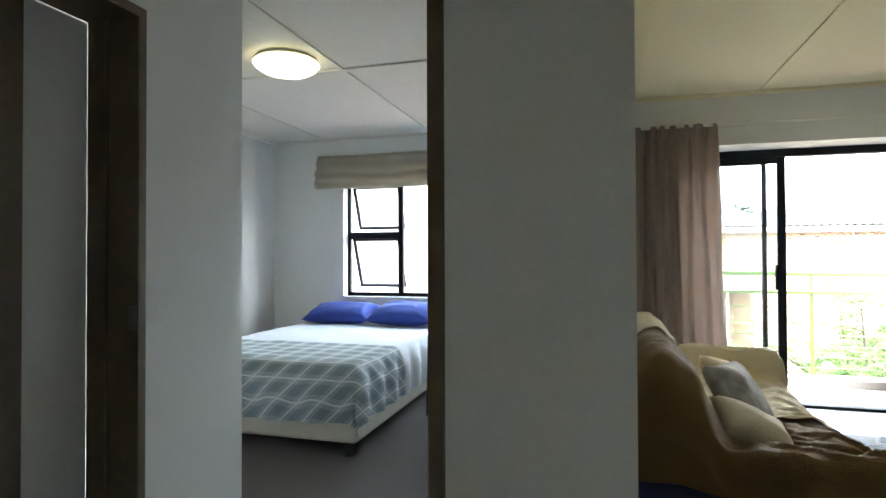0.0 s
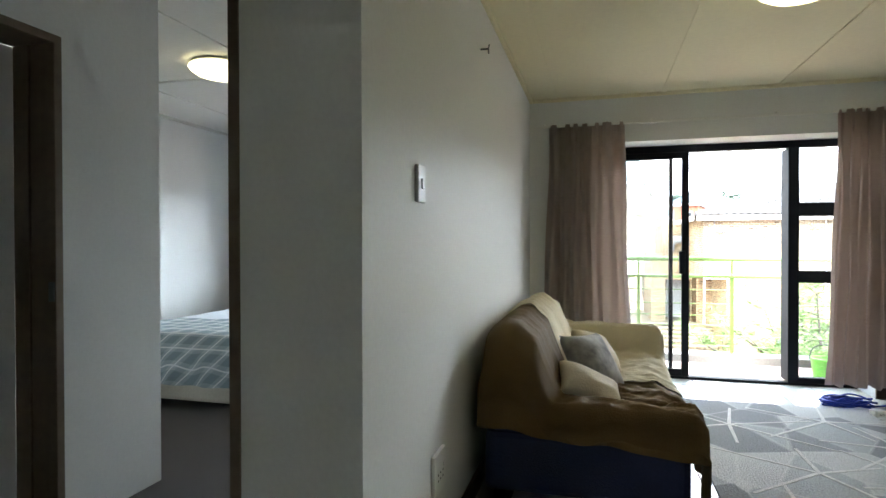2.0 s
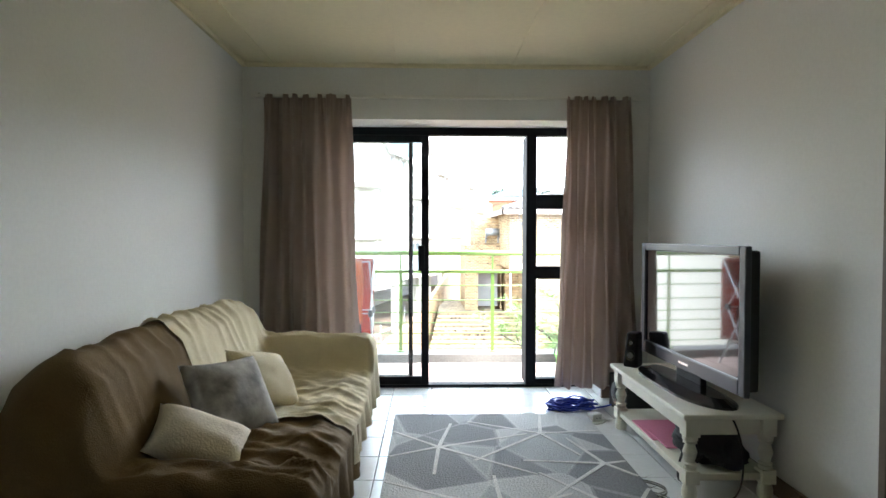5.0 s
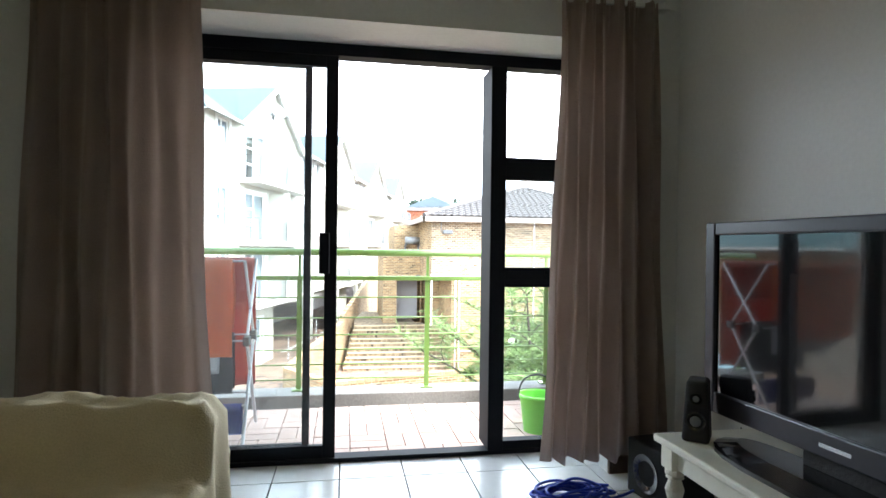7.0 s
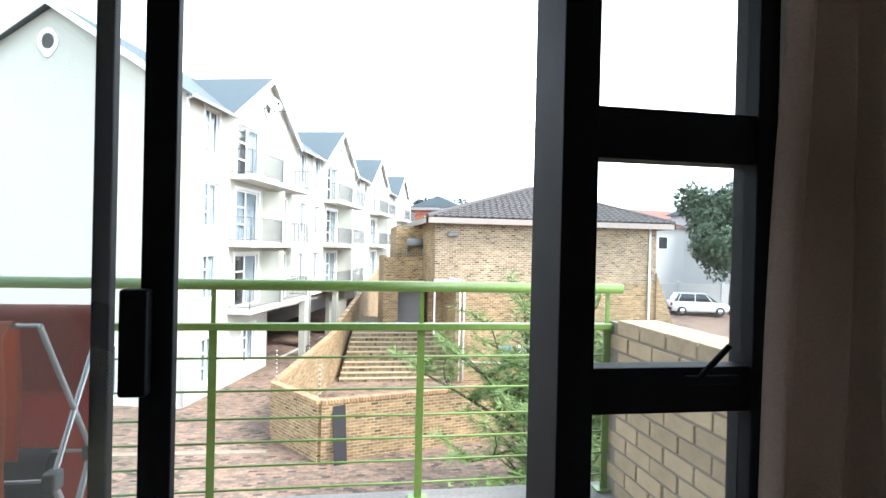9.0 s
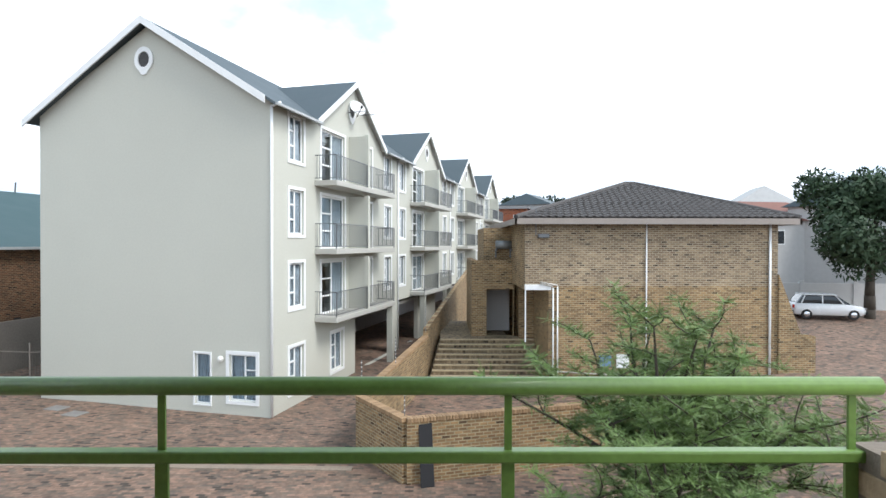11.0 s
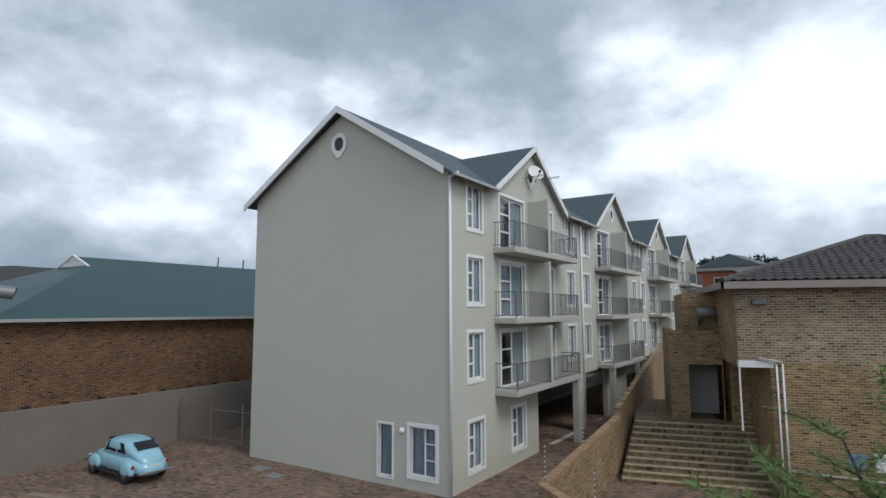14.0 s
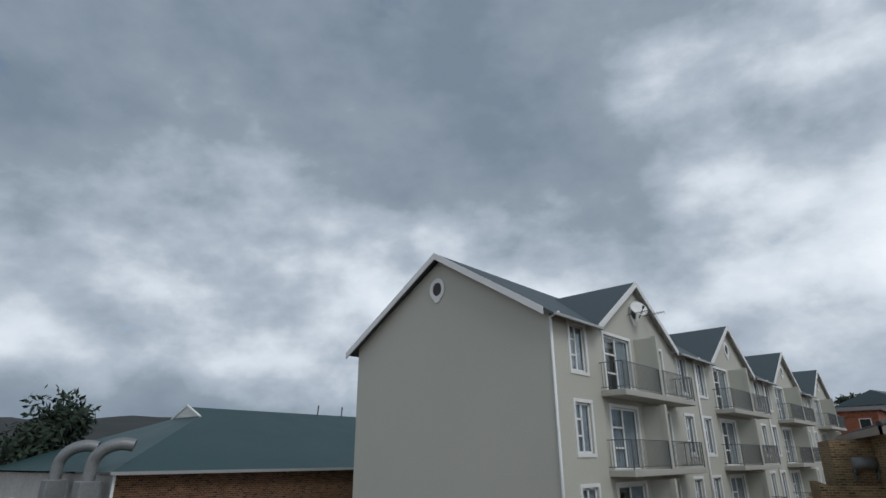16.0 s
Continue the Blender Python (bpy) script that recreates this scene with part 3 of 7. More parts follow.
def ground():
    bm = bmesh.new()
    xs = [-900, -300, -120, -60, -30, *range(-24, 42, 2), 60, 120, 300, 900]
    ys = [-300, -60, -10, *range(0, 60, 2), 80, 120, 200, 400, 900]
    grid = [[bm.verts.new((x, y, ground_z(x, y) + 0.02 * noise.noise((x * 0.3, y * 0.3, 0)))) for y in ys] for x in xs]
    for a, b in zip(grid, grid[1:]):
        for i in range(len(ys) - 1):
            bm.faces.new((a[i], b[i], b[i + 1], a[i + 1]))
    structure("ground", bm, M["paver"], "reddish brick-paved yard and drive, dusty and stained", smooth=True)


ground()

TH = 15.1
CX, CY, BW = -4.05, 20.22, 10.22
EAVE, APEX, UNIT, COUNT = 6.5, 9.72, 12.4, 4
BASE = pose(CX, CY, GROUND, 0, 0, -TH)


def h(z):
    return z - GROUND


def framed_window(parent, s0, s1, z0, z1, mirrored=False, surround=True, plane=0.0, name="window"):
    """A casement window on the facade (x = plane, running along y): surround, frame and bars, pane, curtain behind."""
    bm = bmesh.new()
    if surround:
        for q in ((s0 - 0.12, s1 + 0.12, z1, z1 + 0.12), (s0 - 0.12, s1 + 0.12, z0 - 0.12, z0), (s0 - 0.12, s0, z0, z1), (s1, s1 + 0.12, z0, z1)):
            bx(bm, plane, plane + 0.035, q[0], q[1], q[2], q[3])
    w = part(name, bm, M["white_trim"], parent) if surround else part(name, bm, M["white_trim"], parent)
    bm = bmesh.new()
    t = 0.075
    a, b = plane - 0.12, plane - 0.07
    for q in ((s0, s0 + t, z0, z1), (s1 - t, s1, z0, z1), (s0, s1, z1 - t, z1), (s0, s1, z0, z0 + t)):
        bx(bm, a, b, *q)
    mid = s0 + (s1 - s0) * 0.48
    bx(bm, a, b, mid - 0.045, mid + 0.045, z0, z1)
    for f in (0.34, 0.67):
        z = z0 + (z1 - z0) * f
        bx(bm, a, b, s0, mid, z - 0.035, z + 0.035)
    part("window_frame", bm, M["white_trim"], w)
    bm = bmesh.new()
    bx(bm, plane - 0.10, plane - 0.094, s0 + 0.03, s1 - 0.03, z0 + 0.03, z1 - 0.03)
    part("pane", bm, M["dark_glass"], w).visible_shadow = False
    bm = bmesh.new()
    n = 14
    start = s0 if name == "window" or int(s0 + z0) % 2 else mid
    vs = []
    for i in range(n + 1):
        y = start + (s1 - start) * i / n
        x = plane - 0.16 + 0.02 * math.sin(i * 1.7)
        vs.append((bm.verts.new((x, y, z0)), bm.verts.new((x, y, z1))))
    for p, q in zip(vs, vs[1:]):
        bm.faces.new((p[0], q[0], q[1], p[1]))
    part("curtain", bm, M["net_curtain"], w, smooth=True)
    return w


M["dark_glass"] = glass_material("facade_glass", (0.75, 0.8, 0.82))


M["fascia_grey"] = material("grey_eaves_gutter", (0.40, 0.42, 0.42), 0.5, 0.15, 20, 1.5, 0.05)
GW = (1.24, 2.33)
WINDOWS = ((1.24, 2.33), (11.22, 12.25))
DOORS = ((3.82, 6.1), (7.15, 9.4))


def apartment_block():
    b = thing("apartment_building", BASE, "four-storey pale grey plastered apartment block with gables and balconies", "building")
    L = UNIT * COUNT
    floors = [-1.0, 1.76, 4.53]  # sill heights
    holes = [(GW[0], GW[1], h(-4.17), h(-2.48)), (4.72, 5.93, h(-4.12), h(-2.45))]
    for k in range(COUNT):
        o = k * UNIT
        for z in floors:
            holes += [(o + a, o + c, h(z), h(z + 1.69)) for a, c in WINDOWS]
            holes += [(o + a, o + c, h(z - 0.55), h(z + 1.67)) for a, c in DOORS]
        for s0, s1 in (((7.3, 12.39),) if k == 0 else ((1.0, 4.9), (9.1, 12.2))):
            holes.append((o + s0, o + s1, 0.0, h(-1.85)))
    # long facade, local x = 0, along y
    bm = bmesh.new()
    wall_boxes(bm, L, -0.3, h(EAVE), 0.25, holes)
    for v in bm.verts:
        v.co = (-v.co.y, v.co.x, v.co.z)
    part("facade_wall", bm, M["plaster"], b)
    # end wall with its gable
    bm = bmesh.new()
    eh = [(BW - 3.1, BW - 2.45, 0.30, h(-2.56)), (BW - 1.66, BW - 0.58, 0.50, h(-2.54))]
    wall_boxes(bm, BW, -0.3, h(EAVE) - 0.02, 0.25, [(c[0], c[1], c[2], c[3]) for c in eh])
    for v in bm.verts:
        v.co = (min(v.co.x - BW, -0.004), v.co.y if v.co.y > 0.01 else -0.004, v.co.z)
    ring = [(-BW, h(EAVE) - 0.02), (0, h(EAVE) - 0.02), (-BW / 2, h(APEX) - 0.22)]
    lo = [bm.verts.new((x, -0.004, z)) for x, z in ring]
    hi = [bm.verts.new((x, 0.25, z)) for x, z in ring]
    bm.faces.new(lo)
    bm.faces.new(hi[::-1])
    part("end_wall", bm, M["plaster"], b)
    bm = bmesh.new()
    bx(bm, -BW, -BW + 0.25, 0.25, L, -0.3, h(EAVE))
    bx(bm, -BW + 0.25, -0.25, L - 0.25, L, -0.3, h(EAVE))
    part("back_wall", bm, M["plaster"], b)
    # floors inside, which also close the view through the windows
    for z in (-2.0, 0.62, 3.2, 5.95):
        bm = bmesh.new()
        bx(bm, -BW + 0.25, -0.25, 0.25, L - 0.25, h(z) - 0.2, h(z))
        part("floor_slab", bm, M["soffit"], b)
    bm = bmesh.new()
    bx(bm, -5.2, -5.0, 0.25, L - 0.25, 0, h(5.75))
    for k in range(1, COUNT):
        bx(bm, -5.0, -0.26, k * UNIT - 0.1, k * UNIT + 0.1, h(-2.0), h(5.75))
    bx(bm, -5.0, -0.26, 7.05, 7.2, 0, h(-2.2))
    part("inner_wall", bm, M["plaster_low"], b)
    # main roof, slopes on both sides with barge boards
    for sgn in (0, 1):
        bm = bmesh.new()
        x0, x1 = ((-BW / 2, 0.0) if sgn else (-BW / 2, -BW - 0.45))
        slope = (APEX - EAVE) / (BW / 2)
        z1 = h(APEX) - slope * abs(x1 + BW / 2)
        vs = [bm.verts.new(p) for p in ((x0, -0.35, h(APEX)), (x0, L + 0.3, h(APEX)), (x1, L + 0.3, z1), (x1, -0.35, z1))]
        vs2 = [bm.verts.new((v.co.x, v.co.y, v.co.z - 0.1)) for v in vs]
        bm.faces.new(vs)
        bm.faces.new(vs2[::-1])
        for i in range(4):
            bm.faces.new((vs[i], vs[(i + 1) % 4], vs2[(i + 1) % 4], vs2[i]))
        part("roof", bm, M["roof_sheet"], b, "blue-grey sheet roof")
        bm = bmesh.new()
        vs = []
        for y in (-0.40, -0.351):
            vs.append([bm.verts.new(p) for p in ((x0, y, h(APEX) + 0.02), (x1, y, z1 + 0.02), (x1, y, z1 - 0.26), (x0, y, h(APEX) - 0.26))])
        bm.faces.new(vs[0])
        bm.faces.new(vs[1][::-1])
        for i in range(4):
            bm.faces.new((vs[0][i], vs[0][(i + 1) % 4], vs[1][(i + 1) % 4], vs[1][i]))
        part("barge_board", bm, M["white_trim"], b, "white barge board")
    # cross gables
    for k in range(COUNT):
        o = k * UNIT
        s0, s1, zt = o + 3.05, o + 10.85, 8.95
        mid = (s0 + s1) / 2
        bm = bmesh.new()
        tri = [(s0 + 0.02, h(EAVE) - 0.2), (s1 - 0.02, h(EAVE) - 0.2), (mid, h(zt) - 0.085)]
        lo = [bm.verts.new((0.012, s, z)) for s, z in tri]
        hi = [bm.verts.new((-0.3, s, z)) for s, z in tri]
        bm.faces.new(lo)
        bm.faces.new(hi[::-1])
        part("gable_wall", bm, M["plaster"], b)
        for sgn in (-1, 1):
            e = s0 if sgn < 0 else s1
            bm = bmesh.new()
            back = -BW / 2 + (APEX - zt) / ((APEX - EAVE) / (BW / 2))
            p = [(0.26, mid, h(zt)), (0.26, e, h(EAVE) - 0.12), (0.20, e, h(EAVE) - 0.12), (-back * 0 - (BW / 2 - (APEX - zt) / ((APEX - EAVE) / (BW / 2))), mid, h(zt))]
            q = [bm.verts.new(v) for v in p]
            r = [bm.verts.new((v[0], v[1], v[2] - 0.08)) for v in p]
            bm.faces.new(q)
            bm.faces.new(r[::-1])
            for i in range(4):
                bm.faces.new((q[i], q[(i + 1) % 4], r[(i + 1) % 4], r[i]))
            sf = bmesh.new()
            f = sf.faces.new([sf.verts.new(v) for v in ((0.014, mid, h(zt) - 0.086), (0.258, mid, h(zt) - 0.086), (0.258, e, h(EAVE) - 0.206), (0.014, e, h(EAVE) - 0.206))])
            bmesh.ops.solidify(sf, geom=[f], thickness=0.02)
            part("gable_soffit", sf, M["white_trim"], b, "white boarded eaves soffit")
            part("gable_roof", bm, M["roof_sheet"], b, "blue-grey sheet gable roof")
            bm = bmesh.new()
            v0 = [bm.verts.new(v) for v in ((0.262, mid, h(zt) + 0.02), (0.262, e, h(EAVE) - 0.1), (0.262, e, h(EAVE) - 0.36), (0.262, mid, h(zt) - 0.24))]
            v1 = [bm.verts.new((0.31, v.co.y, v.co.z)) for v in v0]
            bm.faces.new(v0)
            bm.faces.new(v1[::-1])
            for i in range(4):
                bm.faces.new((v0[i], v0[(i + 1) % 4], v1[(i + 1) % 4], v1[i]))
            part("gable_board", bm, M["white_trim"], b, "white barge board of the gable")
        vent(b, (0.012, mid - 0.1, h(7.55)), "x")
        # windows and doors
        for z in floors:
            for a, c in WINDOWS:
                framed_window(b, o + a, o + c, h(z), h(z + 1.69))
            for a, c in DOORS:
                framed_window(b, o + a, o + c, h(z - 0.55), h(z + 1.67), name="balcony_door")
            block_balcony(b, o, z - 0.55)
        for y in (o + 0.9 if k else -0.03, ):
            bm = bmesh.new()
            tube(bm, (0.06, y, 0.05), (0.06, y, h(EAVE) - 0.3), 0.05, 8)
            tube(bm, (0.06, y, h(EAVE) - 0.3), (0.42, y, h(EAVE) - 0.18), 0.05, 8)
            part("downpipe", bm, M["white_trim"], b, smooth=True)
        for a, c in ((o if k else -0.35, o + 3.05), (o + 10.85, o + UNIT)):
            drop = 0.4 * (APEX - EAVE) / (BW / 2)
            bm = bmesh.new()
            bx(bm, 0.0, 0.40, a, c, h(EAVE) - 0.1, h(EAVE))
            for v in bm.verts:
                v.co.z -= drop * (v.co.x > 0.2)
            part("eave", bm, M["roof_sheet"], b, "blue-grey sheet eaves")
            bm = bmesh.new()
            bx(bm, 0.40, 0.50, a, c, h(EAVE) - 0.34, h(EAVE) - 0.25)
            part("gutter", bm, M["fascia_grey"], b)
        for c in ((9.95,) if k == 0 else (3.4, 9.95)):
            bm = bmesh.new()
            bx(bm, 0.62, 0.92, o + c, o + c + 0.3, 0, h(-1.75))
            part("column", bm, M["plaster"], b)
    framed_window(b, GW[0], GW[1], h(-4.17), h(-2.48))
    framed_window(b, 4.72, 5.93, h(-4.12), h(-2.45))
    # end wall: openings at the ground, round vent in the gable
    thing_window_end(b, -3.1, -2.45, 0.30, h(-2.56), True)
    thing_window_end(b, -1.66, -0.58, 0.50, h(-2.54), False)
    vent(b, (-BW / 2 - 0.15, -0.012, h(8.25)), "y")
    bm = bmesh.new()
    lathe(bm, [(0.02, 0), (0.10, 0.0), (0.12, 0.06), (0.06, 0.14), (0.02, 0.15)], 14)
    part("wall_lamp", bm, M["white_plastic"], b, "round white bulkhead lamp", m=pose(-2.0, 0, h(-2.72), 90))


def thing_window_end(b, s0, s1, z0, z1, is_door):
    """A window in the end wall (y = 0, along x)."""
    bm = bmesh.new()
    g = 0.06 if is_door else 0.13
    for q in ((s0 - g, s1 + g, z1, z1 + g), (s0 - g, s0, z0, z1), (s1, s1 + g, z0, z1), (s0 - g, s1 + g, z0 - g * 0.9, z0)):
        bx(bm, q[0], q[1], -0.035, 0, q[2], q[3])
    w = part("window", bm, M["white_trim"], b)
    bm = bmesh.new()
    for q in ((s0, s0 + 0.05, z0, z1), (s1 - 0.05, s1, z0, z1), (s0, s1, z1 - 0.05, z1), (s0, s1, z0, z0 + 0.05)):
        bx(bm, q[0], q[1], 0.07, 0.12, q[2], q[3])
    if not is_door:
        mid = s0 + (s1 - s0) * 0.55
        bx(bm, mid - 0.03, mid + 0.03, 0.07, 0.12, z0, z1)
        for f in (0.34, 0.67):
            bx(bm, mid, s1, 0.07, 0.12, z0 + (z1 - z0) * f - 0.02, z0 + (z1 - z0) * f + 0.02)
    part("window_frame", bm, M["white_trim"], w)
    box_part("pane", (s0 + 0.03, s1 - 0.03, 0.094, 0.1, z0 + 0.03, z1 - 0.03), M["dark_glass"], w)
    bm = bmesh.new()
    n = 24
    vs = [(bm.verts.new((s0 + (s1 - s0) * i / n, 0.17 + 0.025 * math.sin(i * 1.3), z0)), bm.verts.new((s0 + (s1 - s0) * i / n, 0.17 + 0.025 * math.sin(i * 1.3), z1))) for i in range(n + 1)]
    for p, q in zip(vs, vs[1:]):
        bm.faces.new((p[0], q[0], q[1], p[1]))
    part("curtain", bm, M["net_curtain"], w, smooth=True)
    return w


def vent(b, at, facing):
    """A round louvred gable vent with a pointed drip below."""
    bm = bmesh.new()
    n = 24
    def ring(r, d):
        out = []
        for i in range(n):
            a = 2 * math.pi * i / n
            x, z = r * math.cos(a), 1.15 * r * math.sin(a)
            if r > 0.4 and abs(math.sin(a) + 1) < 0.06:
                z -= 0.1
            out.append(bm.verts.new((x, d, z)))
        return out
    a, c, d = ring(0.41, 0.0), ring(0.41, -0.05), ring(0.25, -0.05)
    e = ring(0.25, 0.0)
    for p, q in ((a, c), (c, d), (d, e)):
        for i in range(n):
            bm.faces.new((p[i], p[(i + 1) % n], q[(i + 1) % n], q[i]))
    m = pose(*at) if facing == "y" else pose(*at, 0, 0, 90)
    v = part("gable_vent", bm, M["white_trim"], b, "white moulded ring of a louvred vent", m=m)
    bm = bmesh.new()
    bmesh.ops.create_circle(bm, cap_ends=True, segments=24, radius=0.27, matrix=Matrix.Translation((0, -0.004, 0)) @ pose(0, 0, 0, 90))
    for i in range(7):
        z = -0.24 + i * 0.08
        wd = math.sqrt(max(0.01, 0.27 ** 2 - z * z))
        bx(bm, -wd, wd, -0.03, -0.006, z - 0.012, z + 0.012)
    part("louvre", bm, M["dark_room"], v, "dark louvres")


def block_balcony(b, o, z):
    """One storey's pair of balconies with a divider wall and a steel railing."""
    s0, s1, dv, out = o + 3.25, o + 10.2, o + 6.65, 0.98
    bm = bmesh.new()
    bx(bm, 0.0, out, s0, s1, h(z) - 0.22, h(z), 0.02)
    p = part("balcony", bm, M["soffit"], b, "pale concrete balcony slab")
    bm = bmesh.new()
    bx(bm, 0.0, out - 0.05, dv - 0.08, dv + 0.08, h(z), h(z) + 2.35)
    bx(bm, out - 0.2, out, dv - 0.1, dv + 0.1, h(z), h(z) + 2.4)
    part("divider_wall", bm, M["plaster"], p)
    S = M["steel_grey"]
    bm = bmesh.new()
    for z1 in (0.08, 1.0):
        bx(bm, out - 0.06, out - 0.03, s0 + 0.03, s1 - 0.03, h(z) + z1, h(z) + z1 + 0.03)
        bx(bm, 0.0, out - 0.06, s0 + 0.03, s0 + 0.06, h(z) + z1, h(z) + z1 + 0.03)
        bx(bm, 0.0, out - 0.06, s1 - 0.06, s1 - 0.03, h(z) + z1, h(z) + z1 + 0.03)
    y = s0 + 0.03
    while y < s1 - 0.03:
        bx(bm, out - 0.052, out - 0.038, y, y + 0.014, h(z) + 0.08, h(z) + 1.0)
        y += 0.11
    x = 0.08
    while x < out - 0.06:
        for y in (s0 + 0.04, s1 - 0.05):
            bx(bm, x, x + 0.014, y, y + 0.014, h(z) + 0.08, h(z) + 1.0)
        x += 0.11
    for y in (s0 + 0.03, dv - 0.14, dv + 0.11, s1 - 0.06):
        bx(bm, out - 0.065, out - 0.025, y, y + 0.035, h(z), h(z) + 1.03)
    part("railing", bm, S, p, "grey steel balustrade")


apartment_block()


M["pipe"] = material("dull_white_pipe", (0.58, 0.55, 0.50), 0.6, 0.2, 20, 2, 0.05)
M["grey_gutter"] = material("grey_gutter", (0.36, 0.37, 0.37), 0.5, 0.15, 20, 1.5, 0.05)
HX0, HX1, HY, HD, HE = 5.33, 15.6, 23.3, 10.0, 2.35


def brick_house():
    b = thing("brick_house", pose(0, 0, 0), "two-storey buff face-brick house under a hipped tile roof", "house")
    B = M["house_brick"]
    bm = bmesh.new()
    wall_boxes(bm, HX1 - HX0, GROUND - 0.3, -0.29, 0.25, ((0.0, 0.95, GROUND - 0.3, -0.45),))
    part("front_wall", bm, B, b, m=pose(HX0, HY, 0))
    bm = bmesh.new()
    wall_boxes(bm, HX1 - HX0, -0.29, HE, 0.25)
    part("upper_front_wall", bm, M["house_brick_upper"], b, "greyer weathered upper brickwork", m=pose(HX0, HY, 0))
    for q in ((0, 0.25, 0.25, HD, -0.45, HE), (HX1 - HX0 - 0.25, HX1 - HX0, 0.25, HD, GROUND - 0.3, HE), (0.25, HX1 - HX0 - 0.25, HD - 0.25, HD, GROUND - 0.3, HE),
              (0.95, 1.2, 0.25, HD - 0.25, GROUND - 0.3, -0.45), (0.25, 0.95, 3.6, 3.8, GROUND - 0.3, -0.45)):
        box_part("side_wall", q, B, b, m=pose(HX0, HY, 0))
    bm = bmesh.new()
    bx(bm, HX0 - 0.01, HX0 + 1.05, HY - 0.03, HY + 0.2, -0.45, -0.22, 0.01)
    part("lintel", bm, M["white_trim"], b, "white painted lintel")
    bm = bmesh.new()
    bx(bm, HX0 - 0.015, HX0 + 0.03, HY - 0.03, HY + 0.05, -2.55, -0.45)
    part("door_post", bm, M["white_trim"], b, "white door post")
    # annex with the entrance porch beyond the steps
    AX0, AX1, AY = 3.4, HX0 + 0.1, 27.5
    bm = bmesh.new()
    wall_boxes(bm, AX1 - AX0, GROUND, 0.64, 0.25, ((0.72, 2.0, -3.0, -0.76),))
    part("porch_wall", bm, B, b, m=pose(AX0, AY, 0))
    bm = bmesh.new()
    bx(bm, AX0, AX0 + 0.25, AY + 0.25, AY + 5, GROUND, 0.64)
    bx(bm, AX0 + 0.62, AX1 + 0.6, AY + 0.6, AY + 0.8, 0.0, 2.2)
    bx(bm, AX0 + 0.62, AX0 + 0.82, AY + 0.8, AY + 5, 0.0, 2.2)
    part("porch_side", bm, B, b)
    bm = bmesh.new()
    bx(bm, AX0 + 0.25, AX1, AY + 1.8, AY + 2.0, -3.0, -0.6)
    bx(bm, AX0 + 0.25, AX1, AY + 0.25, AY + 5, -0.2, 0.0)
    part("porch_inside", bm, M["plaster_low"], b, "grey plastered porch wall")
    # hipped roof
    x0, x1, y0, y1 = HX0 - 0.45, HX1 + 0.6, HY - 0.5, HY + HD + 0.5
    zr = 4.38
    rA, rB = (11.0, y0 + (y1 - y0) / 2, zr), (11.45, y0 + (y1 - y0) / 2, zr)
    corner = [(x0, y0, HE + 0.12), (x1, y0, HE + 0.12), (x1, y1, HE + 0.12), (x0, y1, HE + 0.12)]
    for face in ((corner[0], corner[1], rB, rA), (corner[1], corner[2], rB), (corner[2], corner[3], rA, rB), (corner[3], corner[0], rA)):
        bm = bmesh.new()
        f = bm.faces.new([bm.verts.new(v) for v in face])
        bmesh.ops.solidify(bm, geom=[f], thickness=0.06)
        part("roof_plane", bm, M["roof_tile"], b)
    tiles(b, corner[0], corner[1], rB, rA)
    bm = bmesh.new()
    for a, c in ((corner[0], corner[1]), (corner[1], corner[2]), (corner[2], corner[3]), (corner[3], corner[0])):
        lo, hi = (min(a[0], c[0]), min(a[1], c[1])), (max(a[0], c[0]), max(a[1], c[1]))
        bx(bm, lo[0] - 0.04, hi[0] + 0.04, lo[1] - 0.04, hi[1] + 0.04, HE - 0.14, HE + 0.10)
    part("gutter", bm, M["fascia"], b, "weathered fascia and gutter")
    for a, c in ((rA, rB), (corner[0], rA), (corner[1], rB)):
        bm = bmesh.new()
        tube(bm, (a[0], a[1], a[2] + 0.02), (c[0], c[1], c[2] + 0.02), 0.11, 8)
        part("ridge_tiles", bm, M["roof_tile"], b)
    for x, z0, z1, r in ((HX0 + 4.9, -4.6, HE - 0.1, 0.03), (HX1 - 0.35, -3.9, HE - 0.1, 0.05), (HX0 + 1.12, -4.6, -0.35, 0.03), (HX0 + 1.3, -4.6, -0.3, 0.03)):
        bm = bmesh.new()
        tube(bm, (x, HY - 0.06, z0), (x, HY - 0.06, z1), r, 8)
        part("downpipe", bm, M["white_trim"], b, smooth=True)
    bm = bmesh.new()
    tube(bm, (HX0 + 0.6, HY - 0.06, -0.18), (HX0 + 1.12, HY - 0.06, -0.30), 0.03, 8)
    part("waste_pipe", bm, M["pipe"], b, smooth=True)
    for a, c in (((HX0 + 0.6, HY - 0.09, -0.12), (HX0 + 1.3, HY - 0.09, -0.25)), ((HX0 + 1.3, HY - 0.06, -3.75), (HX1 - 2, HY - 0.06, -4.15))):
        bm = bmesh.new()
        tube(bm, a, c, 0.03, 8)
        part("waste_pipe", bm, M["pipe"], b, smooth=True)


